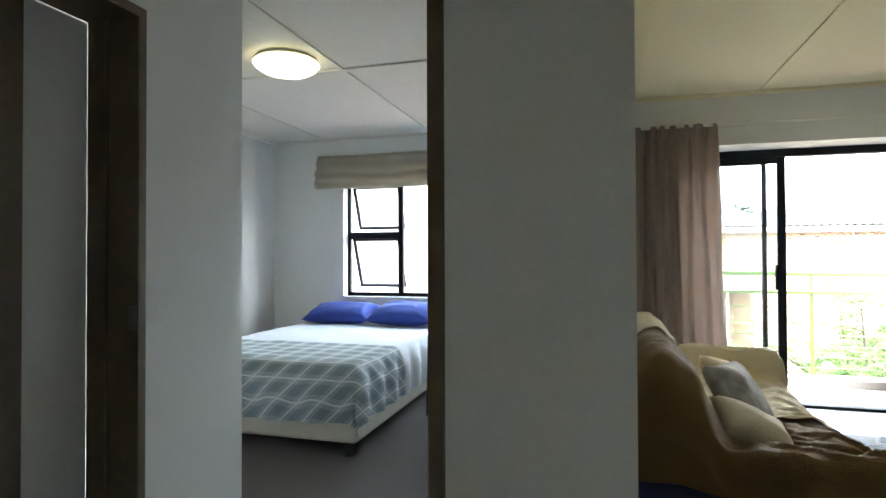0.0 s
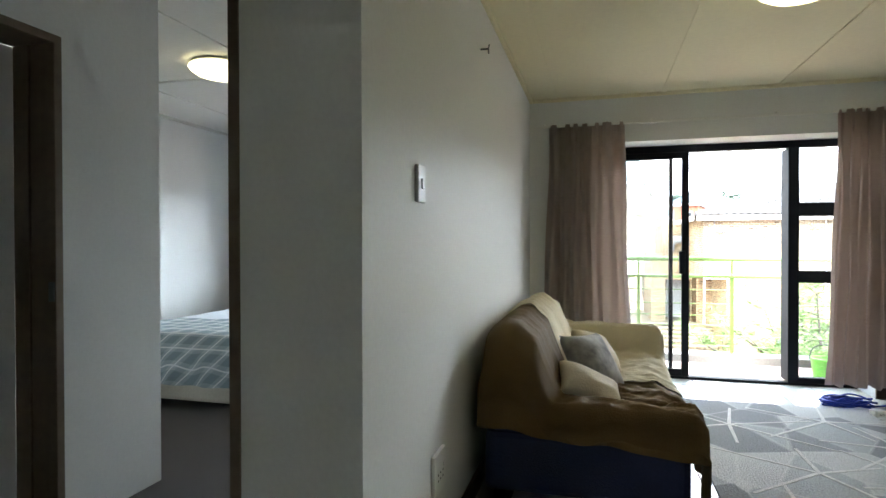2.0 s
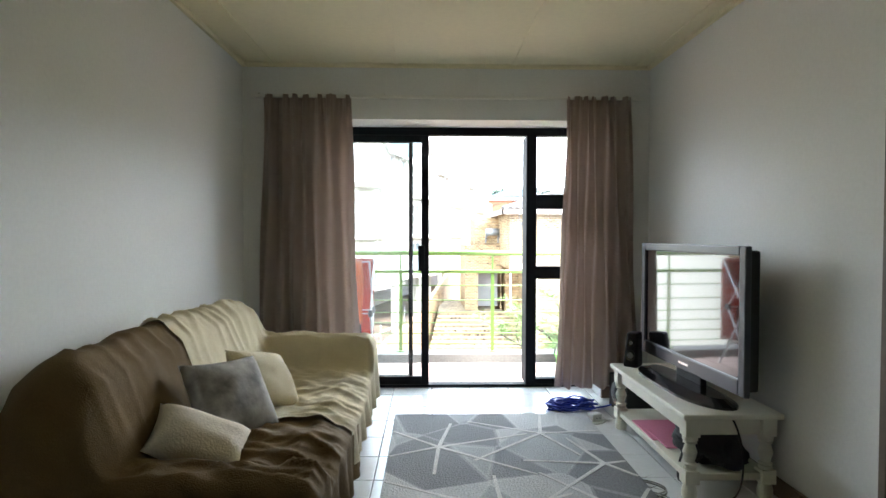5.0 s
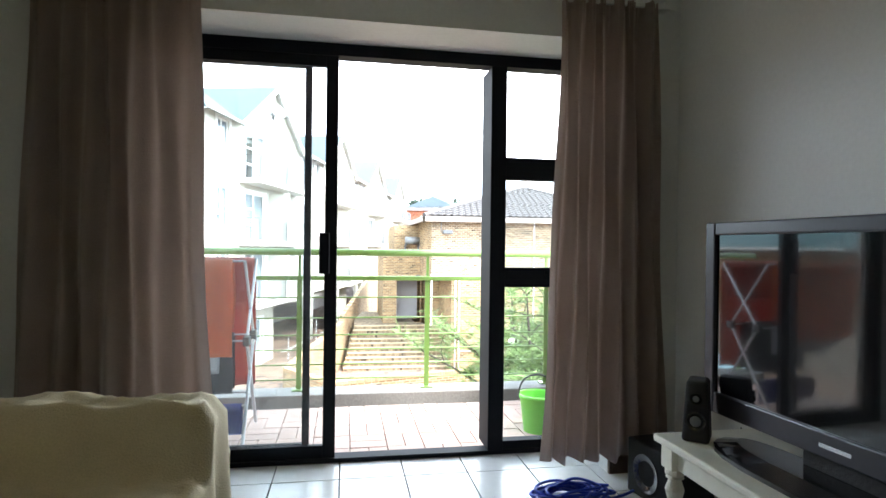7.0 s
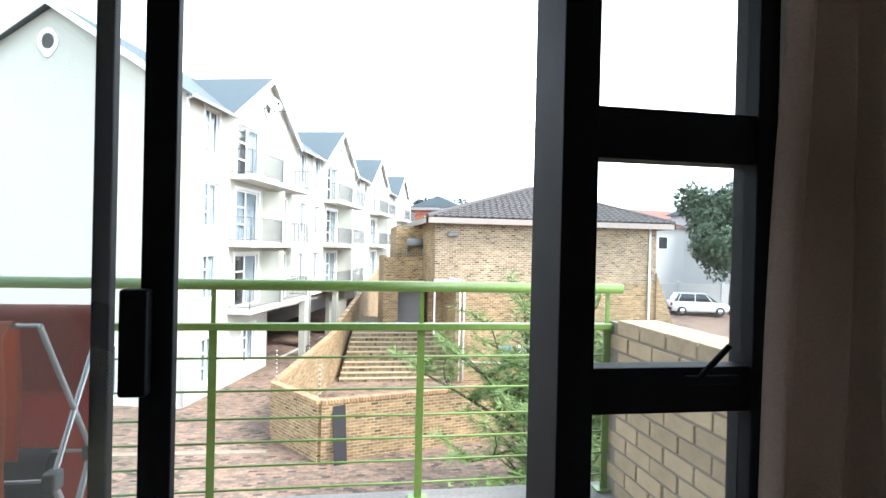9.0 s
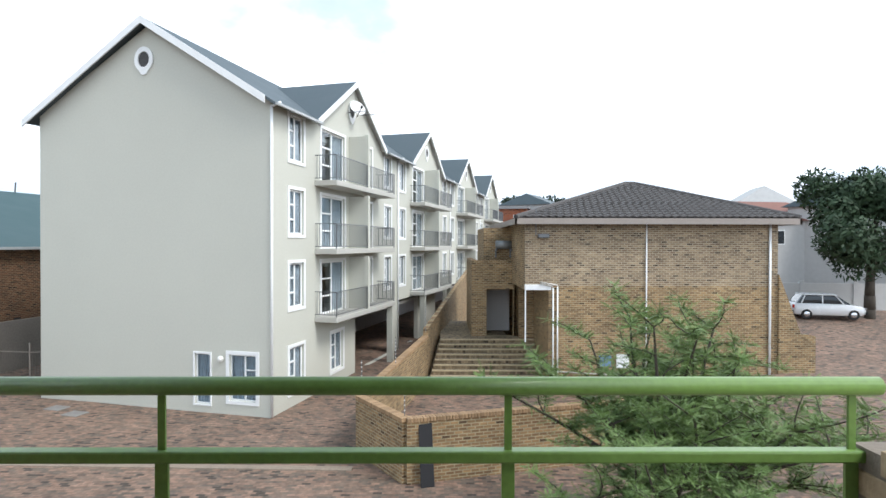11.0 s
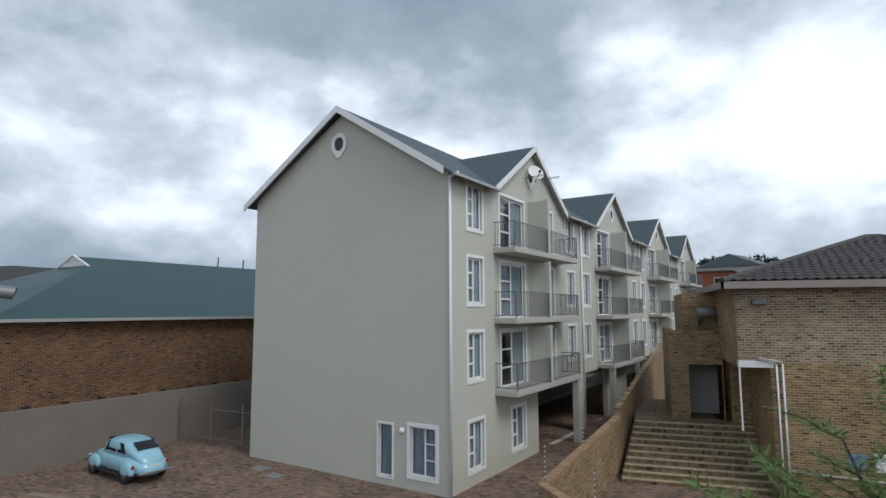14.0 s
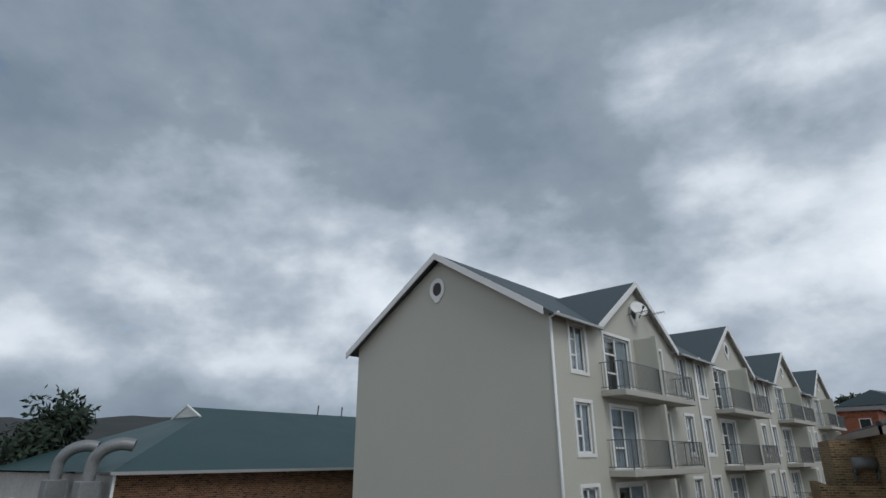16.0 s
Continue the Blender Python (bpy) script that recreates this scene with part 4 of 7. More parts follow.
def tiles(b, c0, c1, rB, rA):
    """Courses of roof tiles on the front slope, each course one row of rolls."""
    rng = random.Random(4)
    rows = 17
    for i in range(rows):
        t0, t1 = i / rows, (i + 1) / rows
        bm = bmesh.new()
        def at(f, t):
            lo = Vector(c0).lerp(Vector(c1), f)
            hi = Vector(rA).lerp(Vector(rB), f)
            return lo, hi, t
        L0, R0 = Vector(c0).lerp(Vector(rA), t0), Vector(c1).lerp(Vector(rB), t0)
        L1, R1 = Vector(c0).lerp(Vector(rA), t1), Vector(c1).lerp(Vector(rB), t1)
        n = max(2, int((R0.x - L0.x) / 0.30))
        prev = None
        for k in range(n * 4 + 1):
            f = k / (n * 4)
            lift = 0.035 + 0.03 * math.sin(2 * math.pi * k / 4 + 0.4)
            p = L0.lerp(R0, f) + Vector((0, -0.05 * lift, lift + 0.045))
            q = Vector((p.x, L1.y + 0.02, L1.z + lift * 0.7 + 0.012))
            q.x = min(max(q.x, L1.x), R1.x)
            d = p + Vector((0, 0.0, -0.045))
            cur = (bm.verts.new(d), bm.verts.new(p), bm.verts.new(q))
            if prev:
                bm.faces.new((prev[0], cur[0], cur[1], prev[1]))
                bm.faces.new((prev[1], cur[1], cur[2], prev[2]))
            prev = cur
        part("tile_course", bm, M["roof_tile"], b)


brick_house()


def brick_wall(name, p0, p1, z0, z1a, z1b, mat, label, thick=0.22, coping=True):
    """A free-standing brick wall whose top may slope, with a soldier course on it."""
    d = Vector((p1[0] - p0[0], p1[1] - p0[1]))
    L = d.length
    m = pose(p0[0], p0[1], 0, 0, 0, math.degrees(math.atan2(d.y, d.x)))
    w = tagged(new(name), label, "wall", kind="structure")
    w.matrix_basis = m
    bm = bmesh.new()
    vs = bx(bm, 0, L, -thick / 2, thick / 2, z0, z1a)
    for v in vs:
        if v.co.z > z0 + 0.01 and v.co.x > 0.01:
            v.co.z = z1b
    part("wall_body", bm, mat, w)
    if coping:
        n = min(300, int(L / 0.085))
        me = bpy.data.meshes.new("brick")
        bm = bmesh.new()
        bx(bm, -0.036, 0.036, -thick / 2 - 0.02, thick / 2 + 0.02, 0, 0.105, 0.006)
        bm.to_mesh(me)
        bm.free()
        me.materials.append(M["coping"])
        for i in range(n):
            f = (i + 0.5) / n
            o = new("brick", me)
            o.parent = w
            o.matrix_basis = pose(f * L, 0, z1a + (z1b - z1a) * f, 0, random.uniform(-2, 2), random.uniform(-2, 2))
    return w


M["coping"] = material("coping_brick", (0.34, 0.22, 0.12), 0.85, 0.3, 40, 6, 0.4, island=0.7)


def yard():
    brick_wall("garden_wall_corner", (-0.5, 17.0), (1.0, 14.8), GROUND - 0.2, -3.12, -3.12, M["house_brick"], "low buff brick garden wall beside the drive")
    brick_wall("garden_wall_front", (1.0, 14.8), (9.5, 17.2), GROUND - 0.2, -3.12, -3.12, M["house_brick"], "low buff brick garden wall before the courtyard")
    brick_wall("garden_wall_side", (-0.5, 17.0), (1.25, 25.2), GROUND - 0.2, -3.12, -2.7, M["house_brick"], "buff brick wall rising beside the steps")
    brick_wall("garden_wall_upper", (1.25, 25.2), (4.0, 44.0), GROUND - 0.2, -2.3, -0.6, M["house_brick"], "tall buff brick wall along the drive", coping=False)
    # steps up to the porch
    n = 10
    for i in range(n):
        f0, f1 = i / n, (i + 1) / n
        z = GROUND + 0.17 * (i + 1)
        bm = bmesh.new()
        y = 23.75 + 3.2 * f0
        bx(bm, 1.35 + 0.6 * f0, HX0 + 0.94, y, 27.6 if i < 9 else 27.5, z - 0.17, z, 0.012)
        st = structure("step", bm, M["step_brick"], "worn buff brick step")
        # added paler strip that makes the tread's front edge read as lit
        bm = bmesh.new()
        bx(bm, 1.36 + 0.6 * f0, HX0 + 0.93, y - 0.03, y + 0.09, z - 0.055, z + 0.006, 0.01)
        part("nosing", bm, M["nosing"], st, "paler strip added along the front edge of the step")
    bm = bmesh.new()
    bx(bm, 1.9, HX0 - 0.2, 27.6, 33, GROUND, -3.02)
    structure("porch_floor", bm, M["step_brick"], "brick paved porch floor")
    # drive retaining wall, brick hall with a teal roof
    d = Vector((0.216, 0.976)).normalized()
    p = Vector((-20.05, 21.13)) - d * 40
    q = Vector((-20.05, 21.13)) + d * 40
    m = pose(p.x, p.y, 0, 0, 0, math.degrees(math.atan2(d.y, d.x)))
    bm = bmesh.new()
    bx(bm, 0, 80, 0, 0.3, GROUND - 0.3, -2.3, 0.02)
    w = structure("boundary_wall", bm, M["retaining"], "dirty grey plastered retaining wall", m)
    hall = thing("brick_hall", m, "long red-brown brick hall with a teal metal roof", "building")
    A, E = 35.7, 1.22  # where the hall begins along the wall, and its eaves
    bm = bmesh.new()
    bx(bm, A, 75, 0.12, 0.4, -2.5, E - 0.1)
    part("wall", bm, M["red_brick"], hall)
    # solid boxes on the wall face; near-black colour gives the holes' inner shade
    for k in range(26):
        box_part("weep_hole", (A + 1.0 + k * 1.45, A + 1.35 + k * 1.45, 0.10, 0.125, -2.28, -2.19), M["hole_shade"], hall)
    bm = bmesh.new()
    bx(bm, A, A + 0.3, 0.4, 15.5, GROUND, E - 0.1)
    part("end_wall", bm, M["far_pale"], hall, "dirty white end wall")
    for k in range(4):
        w = box_part("window", (A - 0.04, A, 1.6 + k * 3.2, 3.0 + k * 3.2, -1.4, -0.1), M["white_trim"], hall)
        box_part("pane", (A - 0.055, A - 0.04, 1.7 + k * 3.2, 2.9 + k * 3.2, -1.3, -0.2), M["dark_glass"], w)
    for y in (0.9, 4.6):
        bm = bmesh.new()
        bx(bm, A - 1.3, A - 0.05, y - 0.5, y + 0.5, -2.0, -0.2, 0.04)
        bx(bm, A - 1.1, A - 0.3, y - 0.36, y + 0.36, -0.2, 0.9, 0.04)
        part("fan_housing", bm, M["galv"], hall, "galvanised fan housing")
        arc = [(A + 0.1 - 0.8 * math.cos(k * 0.34), y - 0.15 * k, 1.55 + 0.75 * math.sin(k * 0.34)) for k in range(7)]
        cable_curve("duct", [(A - 0.7, y, 0.7), *arc], 0.25, M["galv"], hall)["label"] = "shiny curved ventilation duct"
    bm = bmesh.new()
    v = [bm.verts.new(c) for c in ((A - 0.4, -0.3, E), (75, -0.3, E), (75, 8.5, 4.75), (42.5, 8.5, 4.62), (42.5, 7.0, 4.04), (42.5, 10.0, 4.04), (A - 0.4, 17.3, E), (75, 17.3, E))]
    bm.faces.new((v[0], v[1], v[2], v[3], v[4]))
    bm.faces.new((v[0], v[4], v[5], v[6]))
    bm.faces.new((v[6], v[5], v[3], v[2], v[7]))
    part("roof", bm, M["teal_roof"], hall, "teal metal roof")
    bm = bmesh.new()
    bx(bm, A - 0.4, 75, -0.38, -0.28, E - 0.11, E + 0.02)
    part("gutter", bm, M["grey_gutter"], hall, "grey eaves gutter")
    bm = bmesh.new()
    v = [bm.verts.new(c) for c in ((42.45, 6.9, 4.0), (42.45, 10.1, 4.0), (42.45, 8.5, 4.65))]
    bm.faces.new(v)
    for k in range(5):
        z = 4.05 + 0.10 * k
        s = 1.6 * (4.60 - z) / 0.65
        bx(bm, 42.40, 42.45, 8.5 - s, 8.5 + s, z, z + 0.055)
    for s in (-1, 1):
        tube(bm, (42.4, 8.5 + s * 1.7, 3.98), (42.4, 8.5, 4.69), 0.07, 6)
    part("roof_gablet", bm, M["white_trim"], hall, "white louvred gablet")
    for x in (52.0, 54.2):
        bm = bmesh.new()
        tube(bm, (x, 8.5, 4.6), (x + 0.05, 8.5, 5.3), 0.05, 6)
        part("vent_pipe", bm, M["dark_room"], hall)
    bm = bmesh.new()
    tube(bm, (A - 0.1, 0.0, -2.3), (A - 0.1, 0.0, E - 0.1), 0.06, 8)
    part("downpipe", bm, M["white_trim"], hall)


# shade inside the weep holes, put into the colour
M["hole_shade"] = material("weep_hole_shade", (0.02, 0.018, 0.016), 0.9, 0.2)
# paler than step_brick: the lit look of the treads put into colour
M["nosing"] = material("pale_tread_edge", (0.46, 0.37, 0.24), 0.9, 0.35, 25, 3, 0.3)
M["galv"] = material("bright_galvanised_duct", (0.24, 0.255, 0.26), 0.5, 0.25, 12, 2, 0.1, metal=0.3)
M["far_pale"] = material("dirty_white_plaster", (0.48, 0.48, 0.46), 0.9, 0.3, 6, 0.6, 0.1)
M["step_brick"] = brick_material("step_brick", (0.33, 0.25, 0.15), (0.20, 0.145, 0.085), (0.16, 0.13, 0.09), bw=0.11, bh=0.11, axis="xy", dirt=0.5)
M["retaining"] = material("retaining_plaster", (0.20, 0.175, 0.15), 0.9, 0.3, 12, 0.5, 0.3)
yard()


# ---- living room ----
M.update({
    "brown_throw": material("brown_throw", (0.125, 0.076, 0.022), 0.9, 0.3, 220, 3, 0.3),
    "cream_throw": material("cream_throw", (0.60, 0.52, 0.35), 0.95, 0.2, 220, 3, 0.35, sheen=0.1),
    "navy_fabric": material("navy_sofa_fabric", (0.022, 0.03, 0.085), 0.9, 0.3, 150, 4, 0.3),
    "curtain": material("taupe_curtain", (0.43, 0.345, 0.30), 0.9, 0.14, 180, 3, 0.3, sheen=0.2),
    "white_wood": material("white_painted_wood", (0.70, 0.68, 0.58), 0.45, 0.1, 20, 3, 0.06),
    "black_gloss": material("black_gloss_plastic", (0.012, 0.012, 0.014), 0.15, 0.2, 40, 3, 0.0, coat=0.4),
    "tv_bezel": material("television_bezel", (0.035, 0.035, 0.045), 0.3, 0.2, 40, 3, 0.0),
    "black_matt": material("black_matt", (0.016, 0.016, 0.018), 0.7, 0.3, 90, 4, 0.2),
    "screen": material("dark_glass_screen", (0.008, 0.008, 0.009), 0.04, 0.1, 10, 2, 0.0, coat=1.0),
    "pink_card": material("pink_card", (0.62, 0.20, 0.30), 0.6, 0.1, 50, 3, 0.05),
    "blue_cable": material("blue_network_cable", (0.015, 0.05, 0.45), 0.45, 0.2, 60, 5, 0.0),
    "grey_cable": material("grey_cable", (0.35, 0.34, 0.31), 0.5, 0.1, 60, 5, 0.0),
    "cushion_grey": material("printed_grey_cushion", (0.38, 0.365, 0.34), 0.95, 0.35, 14, 7, 0.3, stain=(0.13, 0.13, 0.135)),
    "cushion_cream": material("cream_cushion", (0.66, 0.60, 0.50), 0.95, 0.15, 120, 5, 0.3),
    "lamp_on": glow_material("lit_lamp_glass", (1.0, 0.90, 0.50), 0.12),
    "mattress": material("cream_mattress", (0.55, 0.52, 0.44), 0.9, 0.15, 60, 4, 0.3),
    "blue_pillow": material("blue_pillow", (0.035, 0.07, 0.34), 0.9, 0.2, 150, 5, 0.3),
    "blind": material("cream_blind", (0.62, 0.58, 0.48), 0.9, 0.12, 160, 4, 0.3),
    "orange_towel": material("orange_towel", (0.62, 0.17, 0.045), 0.98, 0.2, 260, 4, 0.7, sheen=0.4),
    "red_towel": material("red_towel", (0.42, 0.06, 0.03), 0.98, 0.2, 260, 4, 0.7, sheen=0.4),
    "pale_cloth": material("pale_cloth", (0.55, 0.58, 0.60), 0.95, 0.1, 160, 4, 0.3),
    "dark_cloth": material("dark_grey_cloth", (0.09, 0.10, 0.105), 0.95, 0.2, 160, 4, 0.3),
    "blue_cloth": material("blue_cloth", (0.05, 0.08, 0.25), 0.95, 0.2, 160, 4, 0.3),
    "bucket_green": material("lime_green_plastic", (0.16, 0.62, 0.06), 0.4, 0.08, 40, 4, 0.02),
    "balcony_brick": material("balcony_brick", (0.44, 0.33, 0.21), 0.85, 0.25, 40, 7, 0.4, island=0.7),
    "mortar": material("mortar", (0.24, 0.20, 0.16), 0.95, 0.2, 60, 5, 0.4),
})


def rug_material():
    m = bpy.data.materials.new("patterned_rug")
    m.use_nodes = True
    nt = m.node_tree
    b = nt.nodes["Principled BSDF"]
    b.inputs["Roughness"].default_value = 0.97
    tc = nt.nodes.new("ShaderNodeTexCoord")
    mp = nt.nodes.new("ShaderNodeMapping")
    mp.inputs["Scale"].default_value = (2.7, 2.1, 0.0)
    mp.inputs["Rotation"].default_value = (0, 0, 0.5)
    link(nt, tc.outputs["Object"], mp.inputs["Vector"])
    edge, cell = nt.nodes.new("ShaderNodeTexVoronoi"), nt.nodes.new("ShaderNodeTexVoronoi")
    edge.feature = "DISTANCE_TO_EDGE"
    for v in (edge, cell):
        v.inputs["Scale"].default_value, v.inputs["Randomness"].default_value = 1.0, 1.0
        link(nt, mp.outputs["Vector"], v.inputs["Vector"])
    bw = nt.nodes.new("ShaderNodeSeparateColor")
    link(nt, cell.outputs["Color"], bw.inputs["Color"])
    ramp = nt.nodes.new("ShaderNodeValToRGB")
    ramp.color_ramp.interpolation = "CONSTANT"
    e = ramp.color_ramp.elements
    e[0].position, e[0].color = 0, (0.20, 0.20, 0.205, 1)
    e[1].position, e[1].color = 0.66, (0.47, 0.465, 0.455, 1)
    k = e.new(0.3)
    k.color = (0.34, 0.34, 0.34, 1)
    link(nt, bw.outputs[0], ramp.inputs["Fac"])
    fuzz = nt.nodes.new("ShaderNodeTexNoise")
    fuzz.inputs["Scale"].default_value, fuzz.inputs["Detail"].default_value = 90, 5
    link(nt, tc.outputs["Object"], fuzz.inputs["Vector"])
    lt = nt.nodes.new("ShaderNodeMapRange")
    lt.inputs["From Min"].default_value, lt.inputs["From Max"].default_value = 0.014, 0.026
    lt.inputs["To Min"].default_value, lt.inputs["To Max"].default_value = 0.25, 0
    link(nt, edge.outputs["Distance"], lt.inputs["Value"])
    mx = nt.nodes.new("ShaderNodeMix")
    mx.data_type = "RGBA"
    mx.inputs["B"].default_value = (0.70, 0.68, 0.65, 1)
    link(nt, lt.outputs["Result"], mx.inputs["Factor"])
    link(nt, ramp.outputs["Color"], mx.inputs["A"])
    m2 = nt.nodes.new("ShaderNodeMix")
    m2.data_type, m2.blend_type = "RGBA", "OVERLAY"
    m2.inputs["Factor"].default_value = 0.45
    link(nt, mx.outputs["Result"], m2.inputs["A"])
    link(nt, fuzz.outputs["Fac"], m2.inputs["B"])
    link(nt, m2.outputs["Result"], b.inputs["Base Color"])
    bp = nt.nodes.new("ShaderNodeBump")
    bp.inputs["Strength"].default_value, bp.inputs["Distance"].default_value = 0.8, 0.012
    link(nt, fuzz.outputs["Fac"], bp.inputs["Height"])
    link(nt, bp.outputs["Normal"], b.inputs["Normal"])
    return m


def plaid_material():
    """A duvet cover: white towards the pillows, grey-blue plaid at the foot."""
    m = bpy.data.materials.new("plaid_duvet")
    m.use_nodes = True
    nt = m.node_tree
    b = nt.nodes["Principled BSDF"]
    b.inputs["Roughness"].default_value = 0.95
    tc = nt.nodes.new("ShaderNodeTexCoord")
    sep = nt.nodes.new("ShaderNodeSeparateXYZ")
    link(nt, tc.outputs["Object"], sep.inputs[0])

    def band(out, period, lo, hi):
        a = nt.nodes.new("ShaderNodeMath")
        a.operation = "MODULO"
        ad = nt.nodes.new("ShaderNodeMath")
        ad.inputs[1].default_value = 100.0
        link(nt, out, ad.inputs[0])
        link(nt, ad.outputs[0], a.inputs[0])
        a.inputs[1].default_value = period
        g = nt.nodes.new("ShaderNodeMath")
        g.operation = "GREATER_THAN"
        link(nt, a.outputs[0], g.inputs[0])
        g.inputs[1].default_value = lo
        l = nt.nodes.new("ShaderNodeMath")
        l.operation = "LESS_THAN"
        link(nt, a.outputs[0], l.inputs[0])
        l.inputs[1].default_value = hi
        p = nt.nodes.new("ShaderNodeMath")
        p.operation = "MULTIPLY"
        link(nt, g.outputs[0], p.inputs[0])
        link(nt, l.outputs[0], p.inputs[1])
        return p.outputs[0]

    zy = nt.nodes.new("ShaderNodeMath")
    link(nt, sep.outputs["Y"], zy.inputs[0])
    link(nt, sep.outputs["Z"], zy.inputs[1])
    zx = nt.nodes.new("ShaderNodeMath")
    zx.operation = "SUBTRACT"
    link(nt, sep.outputs["X"], zx.inputs[0])
    link(nt, sep.outputs["Z"], zx.inputs[1])
    s = None
    for o in (band(zx.outputs[0], 0.15, 0.0, 0.075), band(zy.outputs[0], 0.15, 0.0, 0.075)):
        if s is None:
            s = o
        else:
            ad = nt.nodes.new("ShaderNodeMath")
            link(nt, s, ad.inputs[0])
            link(nt, o, ad.inputs[1])
            s = ad.outputs[0]
    ramp = nt.nodes.new("ShaderNodeMapRange")
    ramp.inputs["From Max"].default_value = 2.0
    link(nt, s, ramp.inputs["Value"])
    mx = nt.nodes.new("ShaderNodeMix")
    mx.data_type = "RGBA"
    mx.inputs["A"].default_value, mx.inputs["B"].default_value = (0.36, 0.41, 0.43, 1), (0.19, 0.245, 0.27, 1)
    link(nt, ramp.outputs["Result"], mx.inputs["Factor"])
    thin = nt.nodes.new("ShaderNodeMix")
    thin.data_type = "RGBA"
    thin.inputs["B"].default_value = (0.62, 0.64, 0.66, 1)
    both = nt.nodes.new("ShaderNodeMath")
    both.operation = "MAXIMUM"
    link(nt, band(zx.outputs[0], 0.15, 0.106, 0.117), both.inputs[0])
    link(nt, band(zy.outputs[0], 0.15, 0.106, 0.117), both.inputs[1])
    link(nt, both.outputs[0], thin.inputs["Factor"])
    link(nt, mx.outputs["Result"], thin.inputs["A"])
    far = nt.nodes.new("ShaderNodeMapRange")
    far.inputs["From Min"].default_value, far.inputs["From Max"].default_value = 0.75, 0.78
    link(nt, sep.outputs["Y"], far.inputs["Value"])
    f = nt.nodes.new("ShaderNodeMix")
    f.data_type = "RGBA"
    f.inputs["B"].default_value = (0.60, 0.63, 0.67, 1)
    link(nt, far.outputs["Result"], f.inputs["Factor"])
    link(nt, thin.outputs["Result"], f.inputs["A"])
    link(nt, f.outputs["Result"], b.inputs["Base Color"])
    return m


def smax(a, b, k=0.08):
    hh = max(0, min(1, 0.5 + 0.5 * (a - b) / k))
    return b * (1 - hh) + a * hh + k * hh * (1 - hh)


def sofa_top(x, y):
    """The height of the covered sofa over its footprint; x out from the wall, y along it from the near end."""
    L = 1.95
    back = 0.81 - 0.8 * max(0, x - 0.18) - 1.7 * max(0, x - 0.27) + 0.012 * math.sin(y * 2.2)
    back -= 1.2 * max(0, 0.12 - x) ** 1.2 + 0.16 * (max(0, 0.22 - y) / 0.22) ** 2 + 0.12 * (max(0, y - L + 0.25) / 0.25) ** 2
    seat = 0.395 + 0.02 * math.sin((y - 0.2) * 5.0) - 0.35 * max(0, x - 0.86)
    near, far = y, L - y
    arm_n = 0.462 + 0.02 * max(0, 0.6 - x) - 7 * max(0, abs(near - 0.11) - 0.08) ** 1.5
    arm_f = 0.585 - 0.01 * x - 7 * max(0, abs(far - 0.12) - 0.08) ** 1.5
    z = smax(smax(back, seat, 0.1), smax(arm_n, arm_f, 0.05), 0.07)
    z -= 0.10 * max(0, (0.06 - near) / 0.06) ** 2 + 0.10 * max(0, (0.05 - far) / 0.05) ** 2
    z += 0.012 * noise.noise((x * 5, y * 5, 0)) + 0.007 * noise.noise((x * 14 + y * 6, y * 9, 3))
    fold = abs(noise.noise((x * 3 + y * 7, y * 2.5 - x * 4, 7)))
    return z + 0.035 * max(0, 0.22 - fold) / 0.22 * (0.5 + 0.5 * noise.noise((x * 2, y * 2, 9)))


def crease(x, y, s):
    """Sharp little folds that fan out from the back of the seat to its front edge."""
    a = 1 - abs(noise.noise((y * 8 + x * 3.5, x * 1.6, 3 + s * 90)))
    b = 1 - abs(noise.noise((y * 17 - x * 5, x * 3.0, 8 + s * 90)))
    calm = 0.25 + 0.75 * min(1, max(0, (x - 0.30) / 0.12))
    return calm * (0.012 * max(0, a - 0.55) ** 2 / 0.2 + 0.008 * max(0, b - 0.6) ** 2 / 0.16)


